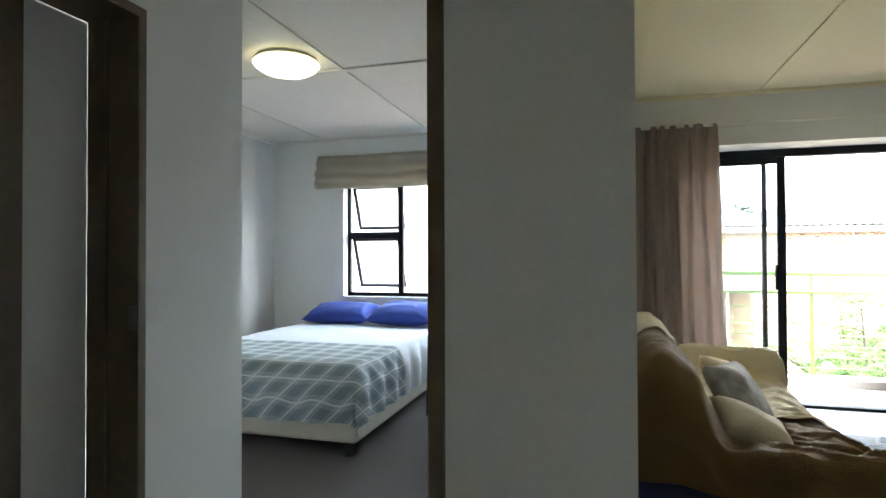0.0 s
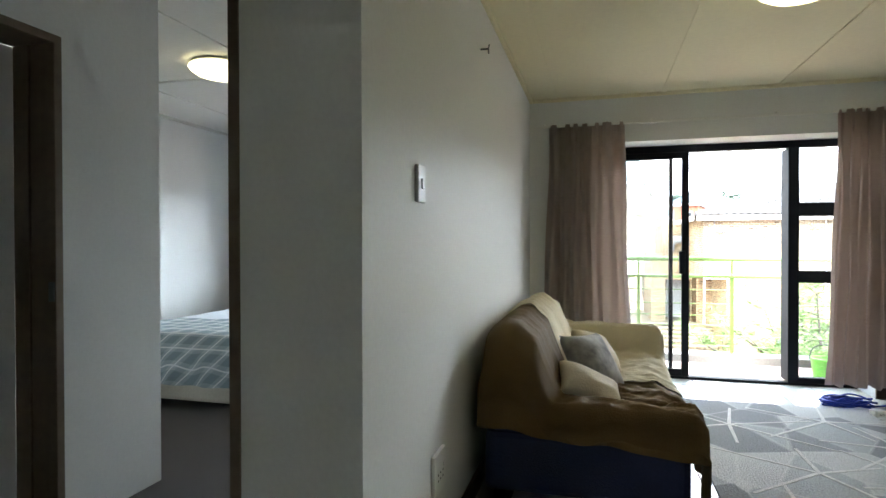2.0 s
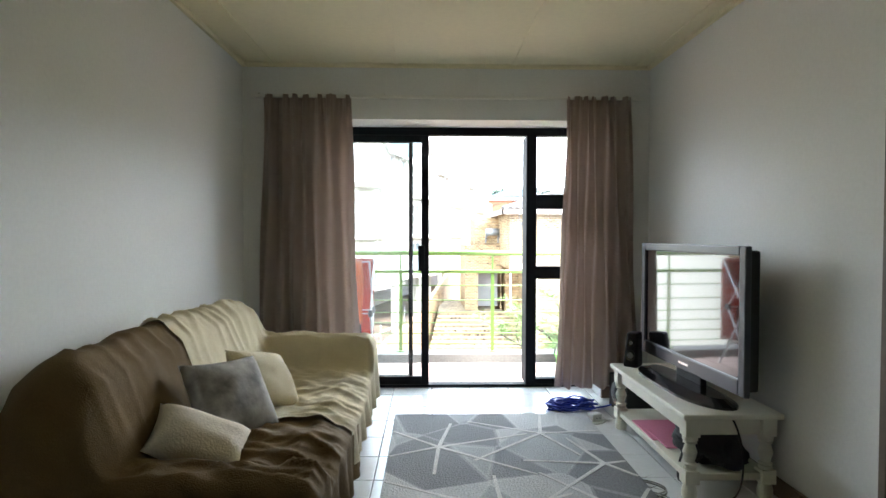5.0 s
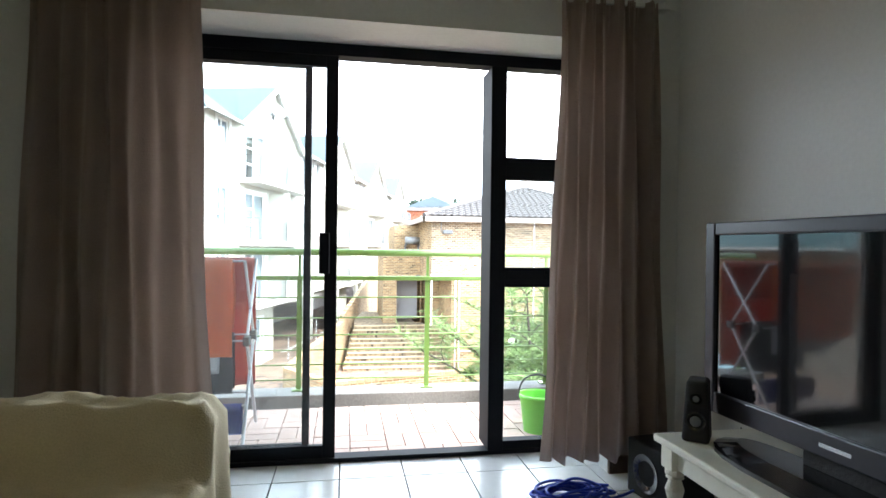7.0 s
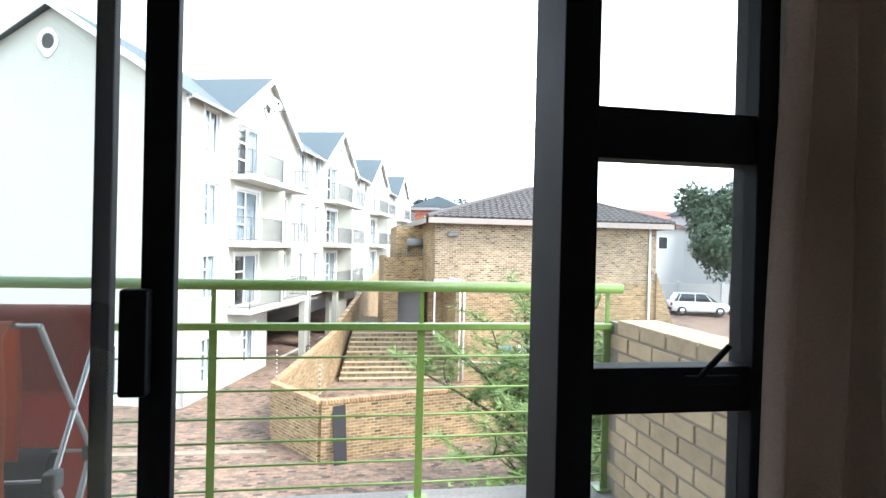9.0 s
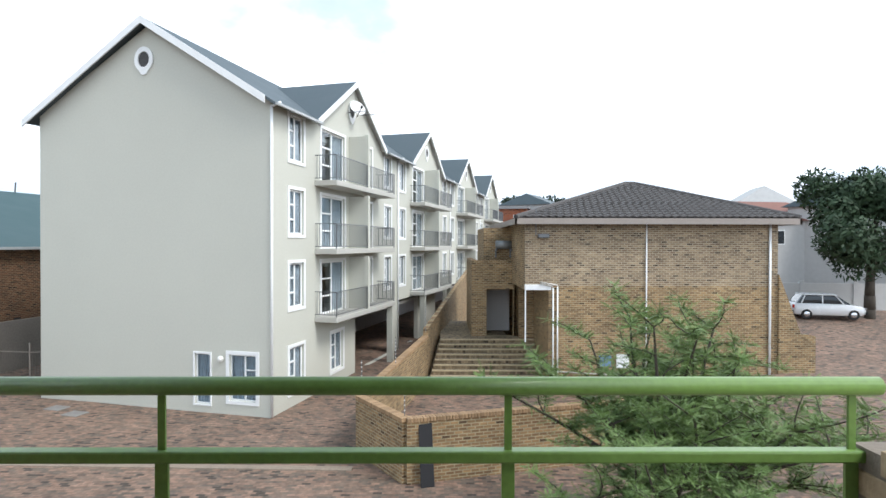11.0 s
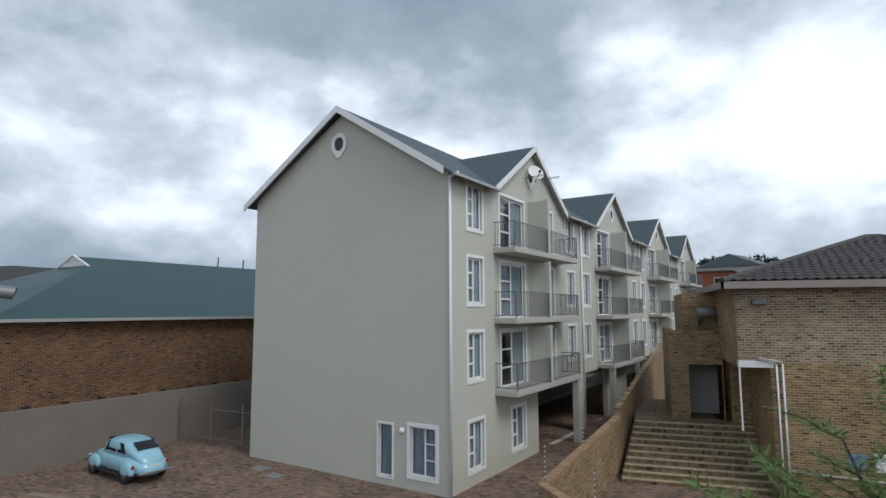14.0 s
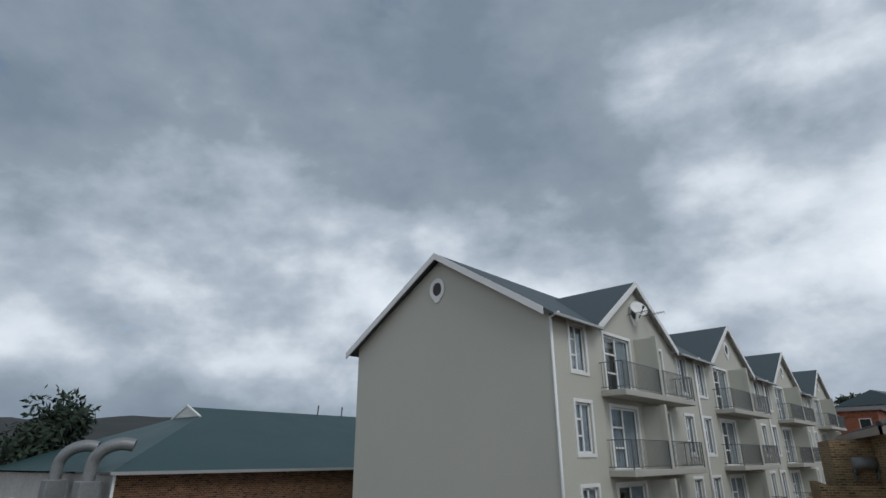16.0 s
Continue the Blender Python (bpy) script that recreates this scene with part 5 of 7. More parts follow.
def throw(name, y0, y1, mat, label, lift, sofa, front_z, near=False, far=False, bare=None):
    """A cloth over part of the sofa, hanging down in front and, at an end, over the arm."""
    bm = bmesh.new()
    nx, ny = 46, max(8, int((y1 - y0) / 0.012))
    X1 = 0.96
    cols = []
    for j in range(ny + 1):
        y = y0 + (y1 - y0) * j / ny
        wob = 0.015 * noise.noise((y * 6, 0, 2))
        pts = [(0.02, y, 0.42), (0.022, y, 0.58)]
        for i in range(nx + 1):
            x = 0.03 + (X1 - 0.03) * i / nx
            pts.append((x, y, sofa_top(x, y) + lift + crease(x, y, lift)))
        z = pts[-1][2]
        zb = front_z + 0.05 * noise.noise((y * 2.2, 5, 0)) - (0.1 * max(0, (0.25 - y) / 0.25) if near else 0)
        for i in range(1, 9):
            f = i / 8
            pts.append((X1 + 0.035 + wob * 2 * f + 0.018 * math.sin(y * 38) * f, y, z + (zb - z) * f))
        cols.append([bm.verts.new(p) for p in pts])
    def skirt(col, sgn, depth):
        prev = col
        base = [v.co.copy() for v in col]
        for i in range(1, 8):
            f = i / 7
            cur = []
            for c in base:
                edge = depth - 0.10 * (c.x - 0.2) + 0.04 * noise.noise((c.x * 4, 3, 1))
                z = c.z - (c.z - min(c.z, edge)) * f
                cur.append(bm.verts.new((c.x, c.y + sgn * (0.03 + 0.014 * math.sin(c.x * 30) * f), z)))
            for a in range(len(cur) - 1):
                bm.faces.new((prev[a], prev[a + 1], cur[a + 1], cur[a]))
            prev = cur
    for p, q in zip(cols, cols[1:]):
        for i in range(len(p) - 1):
            if bare and p[i].co.y < bare and p[i].co.x < 0.37:
                continue
            bm.faces.new((p[i], p[i + 1], q[i + 1], q[i]))
    bmesh.ops.delete(bm, geom=[v for v in bm.verts if bare and not v.link_faces and v.co.y < bare], context="VERTS")
    if near:
        skirt(cols[0], -1, 0.36)
    if far:
        skirt(cols[-1], 1, 0.30)
    return part(name, bm, mat, sofa, label, smooth=True)


def sofa():
    s = thing("sofa", pose(0.01, -2.53, 0), "navy fabric sofa draped with brown and cream throws", "sofa")
    bm = bmesh.new()
    bx(bm, 0.04, 0.93, 0.03, 1.92, 0.06, 0.34, 0.03)
    part("base", bm, M["navy_fabric"], s, "dark navy striped base")
    bm = bmesh.new()
    bx(bm, 0.06, 0.27, 0.3, 1.7, 0.34, 0.60, 0.05)
    part("backrest", bm, M["navy_fabric"], s)
    for y in (0.04, 1.75):
        bm = bmesh.new()
        bx(bm, 0.06, 0.92, y, y + 0.14, 0.33, 0.40, 0.025)
        part("armrest", bm, M["navy_fabric"], s)
    for x in (0.1, 0.84):
        for y in (0.1, 1.8):
            bm = bmesh.new()
            tube(bm, (x, y, -0.012), (x, y, 0.07), 0.025, 10)
            part("foot", bm, M["black_matt"], s)
    throw("brown_throw", 0.0, 1.0, M["brown_throw"], "brown cotton throw over the near half", 0.0, s, 0.13, near=True)
    throw("cream_throw", 0.78, 1.95, M["cream_throw"], "wrinkled cream throw over the far half", 0.014, s, 0.20, far=True, bare=0.72)


sofa()


def cushion(name, m, w, d, t, mat, label, seed):
    bm = bmesh.new()
    n = 18
    top, bot = {}, {}
    for i in range(n + 1):
        for j in range(n + 1):
            u, v = -1 + 2 * i / n, -1 + 2 * j / n
            e = (1 - abs(u) ** 2.6) * (1 - abs(v) ** 2.6)
            puff = t * 0.5 * max(0, e) ** 0.45 * (1 + 0.18 * noise.noise((u * 1.6, v * 1.6, seed)))
            pin = 1 - 0.07 * (1 - max(abs(u), abs(v)) ** 2) - 0.05 * (abs(u * v) < 0.5)
            x, y = u * w / 2 * (0.93 + 0.07 * abs(v) ** 2), v * d / 2 * (0.93 + 0.07 * abs(u) ** 2)
            top[i, j] = bm.verts.new((x, y, puff))
            bot[i, j] = top[i, j] if i in (0, n) or j in (0, n) else bm.verts.new((x, y, -puff))
    for i in range(n):
        for j in range(n):
            bm.faces.new((top[i, j], top[i + 1, j], top[i + 1, j + 1], top[i, j + 1]))
            q = [bot[i, j], bot[i, j + 1], bot[i + 1, j + 1], bot[i + 1, j]]
            bm.faces.new(q)
    c = part(name, bm, mat, None, "", True, m)
    return tagged(c, label, name.split("_")[0])


cushion("cushion", pose(0.53, -1.87, 0.545, 56, 4, 58), 0.37, 0.35, 0.15, M["cushion_grey"], "grey printed square cushion leaning on the sofa", 1)
cushion("cushion", pose(0.55, -1.50, 0.53, 52, 14, 62), 0.36, 0.30, 0.15, M["cream_throw"], "cream cushion leaning on the cream throw", 4)
cushion("cushion", pose(0.52, -2.17, 0.485, 30, 24, 20), 0.34, 0.22, 0.14, M["cushion_cream"], "small crumpled cream cushion on the sofa", 8)


def curtain(x0, x1, z0, z1, seed, label):
    c = thing("curtain", pose(0, -0.085, 0), label, "curtain", "taupe curtains at the sliding door")
    bm = bmesh.new()
    n, rows = 130, 26
    rng = random.Random(seed)
    ph = [rng.uniform(0, 6.28) for _ in range(4)]
    grid = []
    for r in range(rows + 1):
        f = r / rows
        z = z0 + (z1 - z0) * f
        line = []
        for i in range(n + 1):
            u = i / n
            amp = 0.030 * (1 - 0.45 * f) + 0.006
            y = amp * math.sin(u * 44 + ph[0] + 0.9 * math.sin(u * 7 + ph[1]) + 0.5 * (1 - f) * math.sin(u * 5 + ph[2]))
            y += 0.014 * math.sin(u * 17 + ph[3] + f * 1.2)
            if f > 0.955:
                y += 0.008 * math.sin(u * 160)
            flare = (u - 0.5) * 0.15 * (1 - f) ** 1.6
            line.append(bm.verts.new((x0 + (x1 - x0) * u + flare + 0.008 * math.sin(f * 9 + u * 20), y, z + 0.012 * math.sin(u * 30) * (1 - f))))
        grid.append(line)
    for a, b in zip(grid, grid[1:]):
        for i in range(n):
            bm.faces.new((a[i], a[i + 1], b[i + 1], b[i]))
    bmesh.ops.solidify(bm, geom=list(bm.faces), thickness=0.003)
    part("drape", bm, M["curtain"], c, smooth=True)


curtain(0.15, 0.78, 0.06, 2.215, 3, "pleated taupe curtain drawn to the sofa side")
curtain(2.33, 2.80, 0.10, 2.215, 5, "pleated taupe curtain drawn to the television side")


def curtain_rail():
    r = thing("curtain_rail", pose(0, -0.075, 2.205), "thin white curtain rail on the window wall", "curtain rail")
    bm = bmesh.new()
    bx(bm, 0.06, 2.9, -0.008, 0.008, -0.010, 0.012, 0.003)
    part("rail", bm, M["white_plastic"], r)
    for x in (0.1, 1.0, 1.93, 2.86):
        bm = bmesh.new()
        bx(bm, x - 0.015, x + 0.015, -0.006, 0.074, 0.0, 0.03, 0.004)
        part("bracket", bm, M["white_plastic"], r)


curtain_rail()


def turned_leg(bm, x, y, z0, z1):
    hgt = z1 - z0
    prof = [(0.030, 0), (0.030, 0.10), (0.022, 0.12), (0.032, 0.17), (0.020, 0.21), (0.026, 0.34), (0.033, 0.52), (0.024, 0.70), (0.020, 0.76), (0.032, 0.80), (0.024, 0.85), (0.034, 0.88), (0.034, 1.0)]
    lathe(bm, [(r, z * hgt) for r, z in prof], 16, (x, y, z0))


STAND = pose(2.50, -1.66, 0)


def tv_stand():
    s = thing("television_stand", STAND, "white painted wooden television stand with turned legs and a lower shelf", "tv stand")
    bm = bmesh.new()
    bx(bm, -0.015, 0.45, -0.015, 1.03, 0.375, 0.402, 0.007)
    part("top", bm, M["white_wood"], s)
    for q in ((0.03, 0.05, 0.05, 0.965), (0.385, 0.405, 0.05, 0.965), (0.05, 0.385, 0.03, 0.05), (0.05, 0.385, 0.965, 0.985)):
        bm = bmesh.new()
        bx(bm, *q, 0.295, 0.375, 0.003)
        part("apron", bm, M["white_wood"], s)
    for x in (0.04, 0.395):
        for y in (0.04, 0.975):
            bm = bmesh.new()
            turned_leg(bm, x, y, 0.135, 0.29)
            bx(bm, x - 0.034, x + 0.034, y - 0.034, y + 0.034, 0.29, 0.375, 0.003)
            bx(bm, x - 0.034, x + 0.034, y - 0.034, y + 0.034, 0.07, 0.135, 0.003)
            lathe(bm, [(0.024, 0), (0.034, 0.02), (0.034, 0.05), (0.026, 0.084)], 14, (x, y, -0.012))
            part("leg", bm, M["white_wood"], s)
    bm = bmesh.new()
    bx(bm, 0.02, 0.415, 0.02, 0.995, 0.085, 0.12, 0.005)
    part("shelf", bm, M["white_wood"], s)


tv_stand()


def television():
    t = thing("television", pose(2.735, -1.18, 0.402, 0, 0, 3), "black flat-screen television reflecting the balcony, on the white stand", "television")
    bm = bmesh.new()
    W, H0, H1 = 0.54, 0.085, 0.765
    for q in ((-W, -W + 0.05, H0, H1), (W - 0.05, W, H0, H1), (-W + 0.05, W - 0.05, H1 - 0.045, H1), (-W + 0.05, W - 0.05, H0, H0 + 0.075)):
        bx(bm, -0.03, 0.0, q[0], q[1], q[2], q[3], 0.006)
    part("bezel", bm, M["tv_bezel"], t)
    bm = bmesh.new()
    bx(bm, -0.018, -0.012, -W + 0.05, W - 0.05, H0 + 0.075, H1 - 0.045)
    part("screen", bm, M["screen"], t, "dark reflecting glass screen")
    bm = bmesh.new()
    bx(bm, 0.0, 0.055, -W + 0.02, W - 0.02, H0 + 0.02, H1 - 0.02, 0.012)
    bx(bm, 0.055, 0.10, -W + 0.12, W - 0.12, H0 + 0.05, H1 - 0.12, 0.012)
    part("back", bm, M["black_matt"], t)
    bm = bmesh.new()
    n = 24
    rings = []
    for z, k in ((0.0, 1.0), (0.012, 0.99), (0.034, 0.55)):
        rings.append([bm.verts.new((-0.02 + 0.15 * k * math.cos(2 * math.pi * i / n) * (1 if math.cos(2 * math.pi * i / n) < 0 else 0.7), 0.44 * (0.6 + 0.4 * k) * (abs(math.sin(2 * math.pi * i / n)) ** 0.6) * (1 if math.sin(2 * math.pi * i / n) > 0 else -1), z)) for i in range(n)])
    for a, b in zip(rings, rings[1:]):
        for i in range(n):
            bm.faces.new((a[i], a[(i + 1) % n], b[(i + 1) % n], b[i]))
    bm.faces.new(rings[0][::-1])
    bm.faces.new(rings[-1])
    part("foot", bm, M["black_gloss"], t, "glossy black boat-shaped foot")
    bm = bmesh.new()
    bx(bm, -0.005, 0.03, -0.13, 0.13, 0.03, 0.12, 0.006)
    part("neck", bm, M["black_matt"], t)
    bm = bmesh.new()
    bx(bm, -0.0315, -0.030, -0.05, 0.05, H0 + 0.03, H0 + 0.042)
    part("badge", bm, M["chrome"], t, "small silver badge bar")


television()


def speaker(m, label):
    s = thing("loudspeaker", m, label, "speaker")
    bm = bmesh.new()
    vs = bx(bm, -0.05, 0.05, -0.045, 0.045, 0, 0.21, 0.012)
    for v in bm.verts:
        v.co.x += 0.12 * v.co.z
        k = 1 - 0.25 * (v.co.z / 0.21) ** 2
        v.co.y *= k
    part("cabinet", bm, M["black_matt"], s)
    for z, r in ((0.075, 0.033), (0.15, 0.020)):
        bm = bmesh.new()
        lathe(bm, [(r, 0), (r, 0.006), (r * 0.85, 0.004), (r * 0.4, -0.004), (r * 0.25, 0.004), (0.002, 0.006)], 20)
        part("cone", bm, M["black_gloss"], s, m=pose(-0.051 + 0.12 * z, 0, z, 0, -84))
        bm = bmesh.new()
        lathe(bm, [(r * 0.5, 0.0), (r * 0.55, 0.004), (r * 0.4, 0.005)], 16)
        part("cone_ring", bm, M["steel_grey"], s, m=pose(-0.054 + 0.12 * z, 0, z, 0, -84))


speaker(pose(2.60, -0.72, 0.402, 0, 0, 50), "small black desktop loudspeaker on the white stand")


def shelf_things():
    bm = bmesh.new()
    bx(bm, 2.53, 2.75, -1.22, -0.90, 0.120, 0.126, 0.001)
    bx(bm, 2.55, 2.78, -1.35, -1.05, 0.126, 0.131, 0.001)
    tagged(part("folder", bm, M["pink_card"]), "pink card folders lying on the lower shelf", "folder")
    bag = thing("bag", pose(2.73, -1.43, 0.12), "crumpled black fabric bag on the lower shelf", "bag")
    bm = bmesh.new()
    bmesh.ops.create_icosphere(bm, subdivisions=4, radius=1)
    for v in bm.verts:
        c = v.co.copy()
        k = 1 + 0.35 * noise.noise(c * 1.6) + 0.16 * noise.noise(c * 4) + 0.05 * noise.noise(c * 11)
        v.co = Vector((c.x * 0.15 * k, c.y * 0.20 * k, max(0.0, 0.085 + c.z * 0.10 * k + 0.03 * c.y)))
    part("body", bm, M["black_matt"], bag, smooth=True)
    for k in range(3):
        cable_curve("strap", [(-0.13 + 0.05 * k, -0.10, 0.10), (-0.20, -0.16 - 0.02 * k, 0.0), (-0.235, -0.20 + 0.06 * k, -0.10), (-0.20 + 0.04 * k, -0.05 - 0.06 * k, -0.02), (-0.1, -0.02, 0.12)], 0.006, M["black_matt"], bag)


shelf_things()


def cables():
    rng = random.Random(11)
    pts = []
    for i in range(90):
        a = i * 0.9 + rng.uniform(-0.4, 0.4)
        r = 0.05 + 0.09 * rng.random()
        pts.append((2.33 + r * 1.6 * math.cos(a), -0.27 + r * math.sin(a), 0.0 + 0.11 * rng.random() * (1 - r * 4)))
    pts += [(2.5, -0.3, 0.0), (2.62, -0.25, 0.02)]
    tagged(cable_curve("network_cable", pts, 0.006, M["blue_cable"]), "tangled blue network cable on the tiles", "cable")
    pts = [(2.72, -1.60, 0.40), (2.73, -1.70, 0.36), (2.74, -1.74, 0.15), (2.70, -1.72, 0.02), (2.60, -1.70, -0.005), (2.5, -1.72, -0.005), (2.42, -1.66, -0.005), (2.36, -1.55, -0.005)]
    tagged(cable_curve("power_cable", pts, 0.0045, M["black_matt"]), "black power cable hanging from the television", "cable")
    for k, (cx, cy) in enumerate(((2.36, -1.58), (2.34, -1.70), (2.40, -0.55))):
        pts = []
        for i in range(22):
            a = i * 0.75
            r = 0.07 + 0.03 * rng.random()
            pts.append((cx + r * math.cos(a) * 1.3, cy + r * math.sin(a) + i * 0.004, -0.006 + 0.012 * rng.random()))
        pts += [(cx + 0.18, cy + 0.25, -0.006), (2.66, cy + 0.35, -0.006)]
        tagged(cable_curve("cable", pts, 0.0035, M["grey_cable"] if k != 1 else M["black_matt"]), "loose coiled cable on the floor tiles", "cable", "cables on the floor")
    a = thing("adapter", pose(2.43, -0.50, -0.012, 0, 0, 25), "white plug adapter lying on the tiles", "adapter")
    box_part("case", (-0.04, 0.04, -0.03, 0.03, 0.0, 0.055), M["white_plastic"], a, bevel=0.008)
    for x in (-0.012, 0.012):
        box_part("pin", (x - 0.003, x + 0.003, -0.045, -0.03, 0.025, 0.031), M["chrome"], a)
    s = thing("subwoofer", pose(2.76, -0.30, -0.012, 0, 0, 8), "black subwoofer box beside the curtain", "speaker")
    box_part("cabinet", (-0.12, 0.12, -0.13, 0.13, 0.012, 0.25), M["black_matt"], s, bevel=0.008)
    bm = bmesh.new()
    lathe(bm, [(0.075, 0), (0.08, 0.008), (0.065, 0.004), (0.02, -0.01)], 24)
    part("cone", bm, M["black_gloss"], s, m=pose(-0.12, 0, 0.13, 0, -90))
    for x in (-0.09, 0.09):
        for y in (-0.1, 0.1):
            box_part("foot", (x - 0.015, x + 0.015, y - 0.015, y + 0.015, 0, 0.014), M["black_matt"], s)


cables()


def rug():
    """A rug with raised pale bands that cross in stars."""
    g = thing("rug", pose(1.11, -2.75, -0.001), "grey patchwork rug with pale lines crossing in stars on the tiles", "rug")
    W, L = 1.28, 2.35
    bm = bmesh.new()
    bx(bm, 0, W, 0, L, 0, 0.012, 0.004)
    part("base", bm, rug_material(), g)
    rng = random.Random(8)
    stars = [(0.55, 1.0), (0.28, 1.75), (0.90, 1.96), (1.10, 0.95), (0.32, 0.25), (1.0, 0.2), (1.15, 1.5)]
    for k, (cx, cy) in enumerate(stars):
        a0 = rng.uniform(0, 1)
        for i in range(5 + k % 2):
            a = a0 + 2 * math.pi * i / (5 + k % 2) + rng.uniform(-0.22, 0.22)
            d = Vector((math.cos(a), math.sin(a)))
            n = Vector((-d.y, d.x)) * 0.012
            reach = rng.uniform(0.34, 0.62)
            for lim, c, v in ((W, cx, d.x), (L, cy, d.y)):
                if abs(v) > 1e-4:
                    reach = min(reach, ((lim - 0.01 if v > 0 else 0.01) - c) / v)
            e = Vector((cx, cy)) + d * reach
            bm = bmesh.new()
            quad = [Vector((cx, cy)) + n, Vector((cx, cy)) - n, e - n * 0.7, e + n * 0.7]
            lo = [bm.verts.new((p.x, p.y, 0.011)) for p in quad]
            hi = [bm.verts.new((p.x, p.y, 0.0135 + 0.0002 * i)) for p in quad]
            bm.faces.new(hi)
            for j in range(4):
                bm.faces.new((lo[j], lo[(j + 1) % 4], hi[(j + 1) % 4], hi[j]))
            part("pale_band", bm, M["rug_pale"], g)


M["rug_pale"] = material("pale_rug_wool", (0.68, 0.66, 0.63), 0.97, 0.25, 260, 8, 0.7)
rug()


def wall_plate(name, m, w, hh, label, kind):
    s = thing(name, m, label, kind)
    bm = bmesh.new()
    bx(bm, 0, 0.016, -w / 2, w / 2, 0, hh, 0.004)
    part("plate", bm, M["white_plastic"], s)
    if kind == "switch":
        box_part("rocker", (0.016, 0.022, -0.012, 0.012, hh * 0.36, hh * 0.64), M["white_plastic"], s, bevel=0.002)
    else:
        # no holes are cut: black discs on the plate give their shade
        bm = bmesh.new()
        for y in (-0.032, 0.0, 0.032):
            for z in (0.05, 0.072):
                tube(bm, (0.0155, y, z), (0.0166, y, z), 0.0045, 10)
        part("socket_holes", bm, M["black_matt"], s, "flat black discs for the shade in the pin holes")
        box_part("rocker", (0.016, 0.020, w * 0.2, w * 0.36, 0.085, 0.1), M["white_plastic"], s, bevel=0.001)
    return s


wall_plate("light_switch", pose(WX, -3.27, 1.335), 0.075, 0.125, "white light switch plate on the wall", "switch")
wall_plate("wall_socket", pose(WX, -3.05, 0.28), 0.15, 0.15, "white double wall socket low on the wall", "socket")
wall_plate("wall_socket", pose(RX, -0.52, 0.28, 0, 0, 180), 0.15, 0.12, "white wall socket behind the television stand", "socket")
bm = bmesh.new()
bx(bm, WX, WX + 0.016, -3.73, -3.13, 0.255, 0.28, 0.003)
tagged(part("cable_trunking", bm, M["white_plastic"]), "white plastic cable trunking along the wall", "trunking")
bm = bmesh.new()
tube(bm, (WX, -2.21, 2.19), (0.02, -2.21, 2.19), 0.005, 8)
tube(bm, (0.018, -2.21, 2.192), (0.02, -2.196, 2.215), 0.004, 8)
tube(bm, (0.018, -2.21, 2.192), (0.02, -2.212, 2.165), 0.004, 8)
tagged(part("wall_hook", bm, M["steel_grey"]), "small bent metal hook in the wall", "hook")


def ceiling_light(x, y, z, label):
    c = thing("ceiling_light", pose(x, y, z), label, "ceiling lamp", "dome ceiling lights")
    bm = bmesh.new()
    lathe(bm, [(0.18, 0), (0.195, -0.012), (0.185, -0.022)], 32)
    part("rim", bm, M["white_plastic"], c, smooth=True)
    bm = bmesh.new()
    lathe(bm, [(0.20, -0.020), (0.205, -0.030), (0.19, -0.05), (0.15, -0.075), (0.09, -0.092), (0.01, -0.098)], 32)
    part("dome", bm, M["lamp_on"], c, "lit frosted glass dome", smooth=True)


ceiling_light(1.49, -2.01, CEIL, "lit frosted dome lamp on the cream ceiling")
ceiling_light(-1.99, -1.64, CEIL - 0.012, "lit frosted dome lamp on the bedroom ceiling")


# ---- bedroom ----
def bed():
    b = thing("bed", pose(-2.95, -1.72, 0), "double bed with white mattress and grey-blue plaid duvet", "bed")
    bm = bmesh.new()
    bx(bm, 0.02, 1.46, 0.02, 2.15, 0.09, 0.36, 0.03)
    part("base", bm, M["mattress"], b, "cream upholstered bed base")
    for x in (0.1, 1.38):
        for y in (0.1, 2.05):
            bm = bmesh.new()
            tube(bm, (x, y, 0), (x, y, 0.1), 0.03, 10)
            part("foot", bm, M["black_matt"], b)
    bm = bmesh.new()
    bx(bm, 0.03, 1.45, 0.03, 2.2, 0.36, 0.52, 0.05)
    part("mattress", bm, M["mattress"], b)
    bm = bmesh.new()
    nx, ny = 60, 70
    grid = []
    for j in range(ny + 1):
        row = []
        y = -0.12 + 2.0 * j / ny
        for i in range(nx + 1):
            x = -0.12 + 1.72 * i / nx
            ex = max(0, 0.03 - x, x - 1.45)
            ey = max(0, 0.03 - y)
            over = math.hypot(ex, ey)
            z = 0.565 + 0.012 * noise.noise((x * 2.5, y * 2.5, 2)) + 0.005 * noise.noise((x * 9, y * 7, 5))
            if over > 0:
                z -= min(0.40, over * 2.3)
            px = min(max(x, 0.03 - 0.05 - 0.02 * math.sin(y * 25)), 1.45 + 0.05 + 0.02 * math.sin(y * 25))
            py = max(y, -0.03 - 0.02 * math.sin(x * 22))
            row.append(bm.verts.new((px, py, z)))
        grid.append(row)
    for a, c in zip(grid, grid[1:]):
        for i in range(nx):
            bm.faces.new((a[i], a[i + 1], c[i + 1], c[i]))
    part("duvet", bm, plaid_material(), b, "grey-blue plaid duvet hanging over the foot", smooth=True)


bed()
cushion("pillow", pose(-2.55, 0.30, 0.66, 14, 0, 3), 0.66, 0.42, 0.18, M["blue_pillow"], "royal blue pillow at the head of the bed", 12)
cushion("pillow", pose(-1.88, 0.28, 0.67, 16, 0, -4), 0.66, 0.42, 0.18, M["blue_pillow"], "royal blue pillow at the head of the bed", 15)


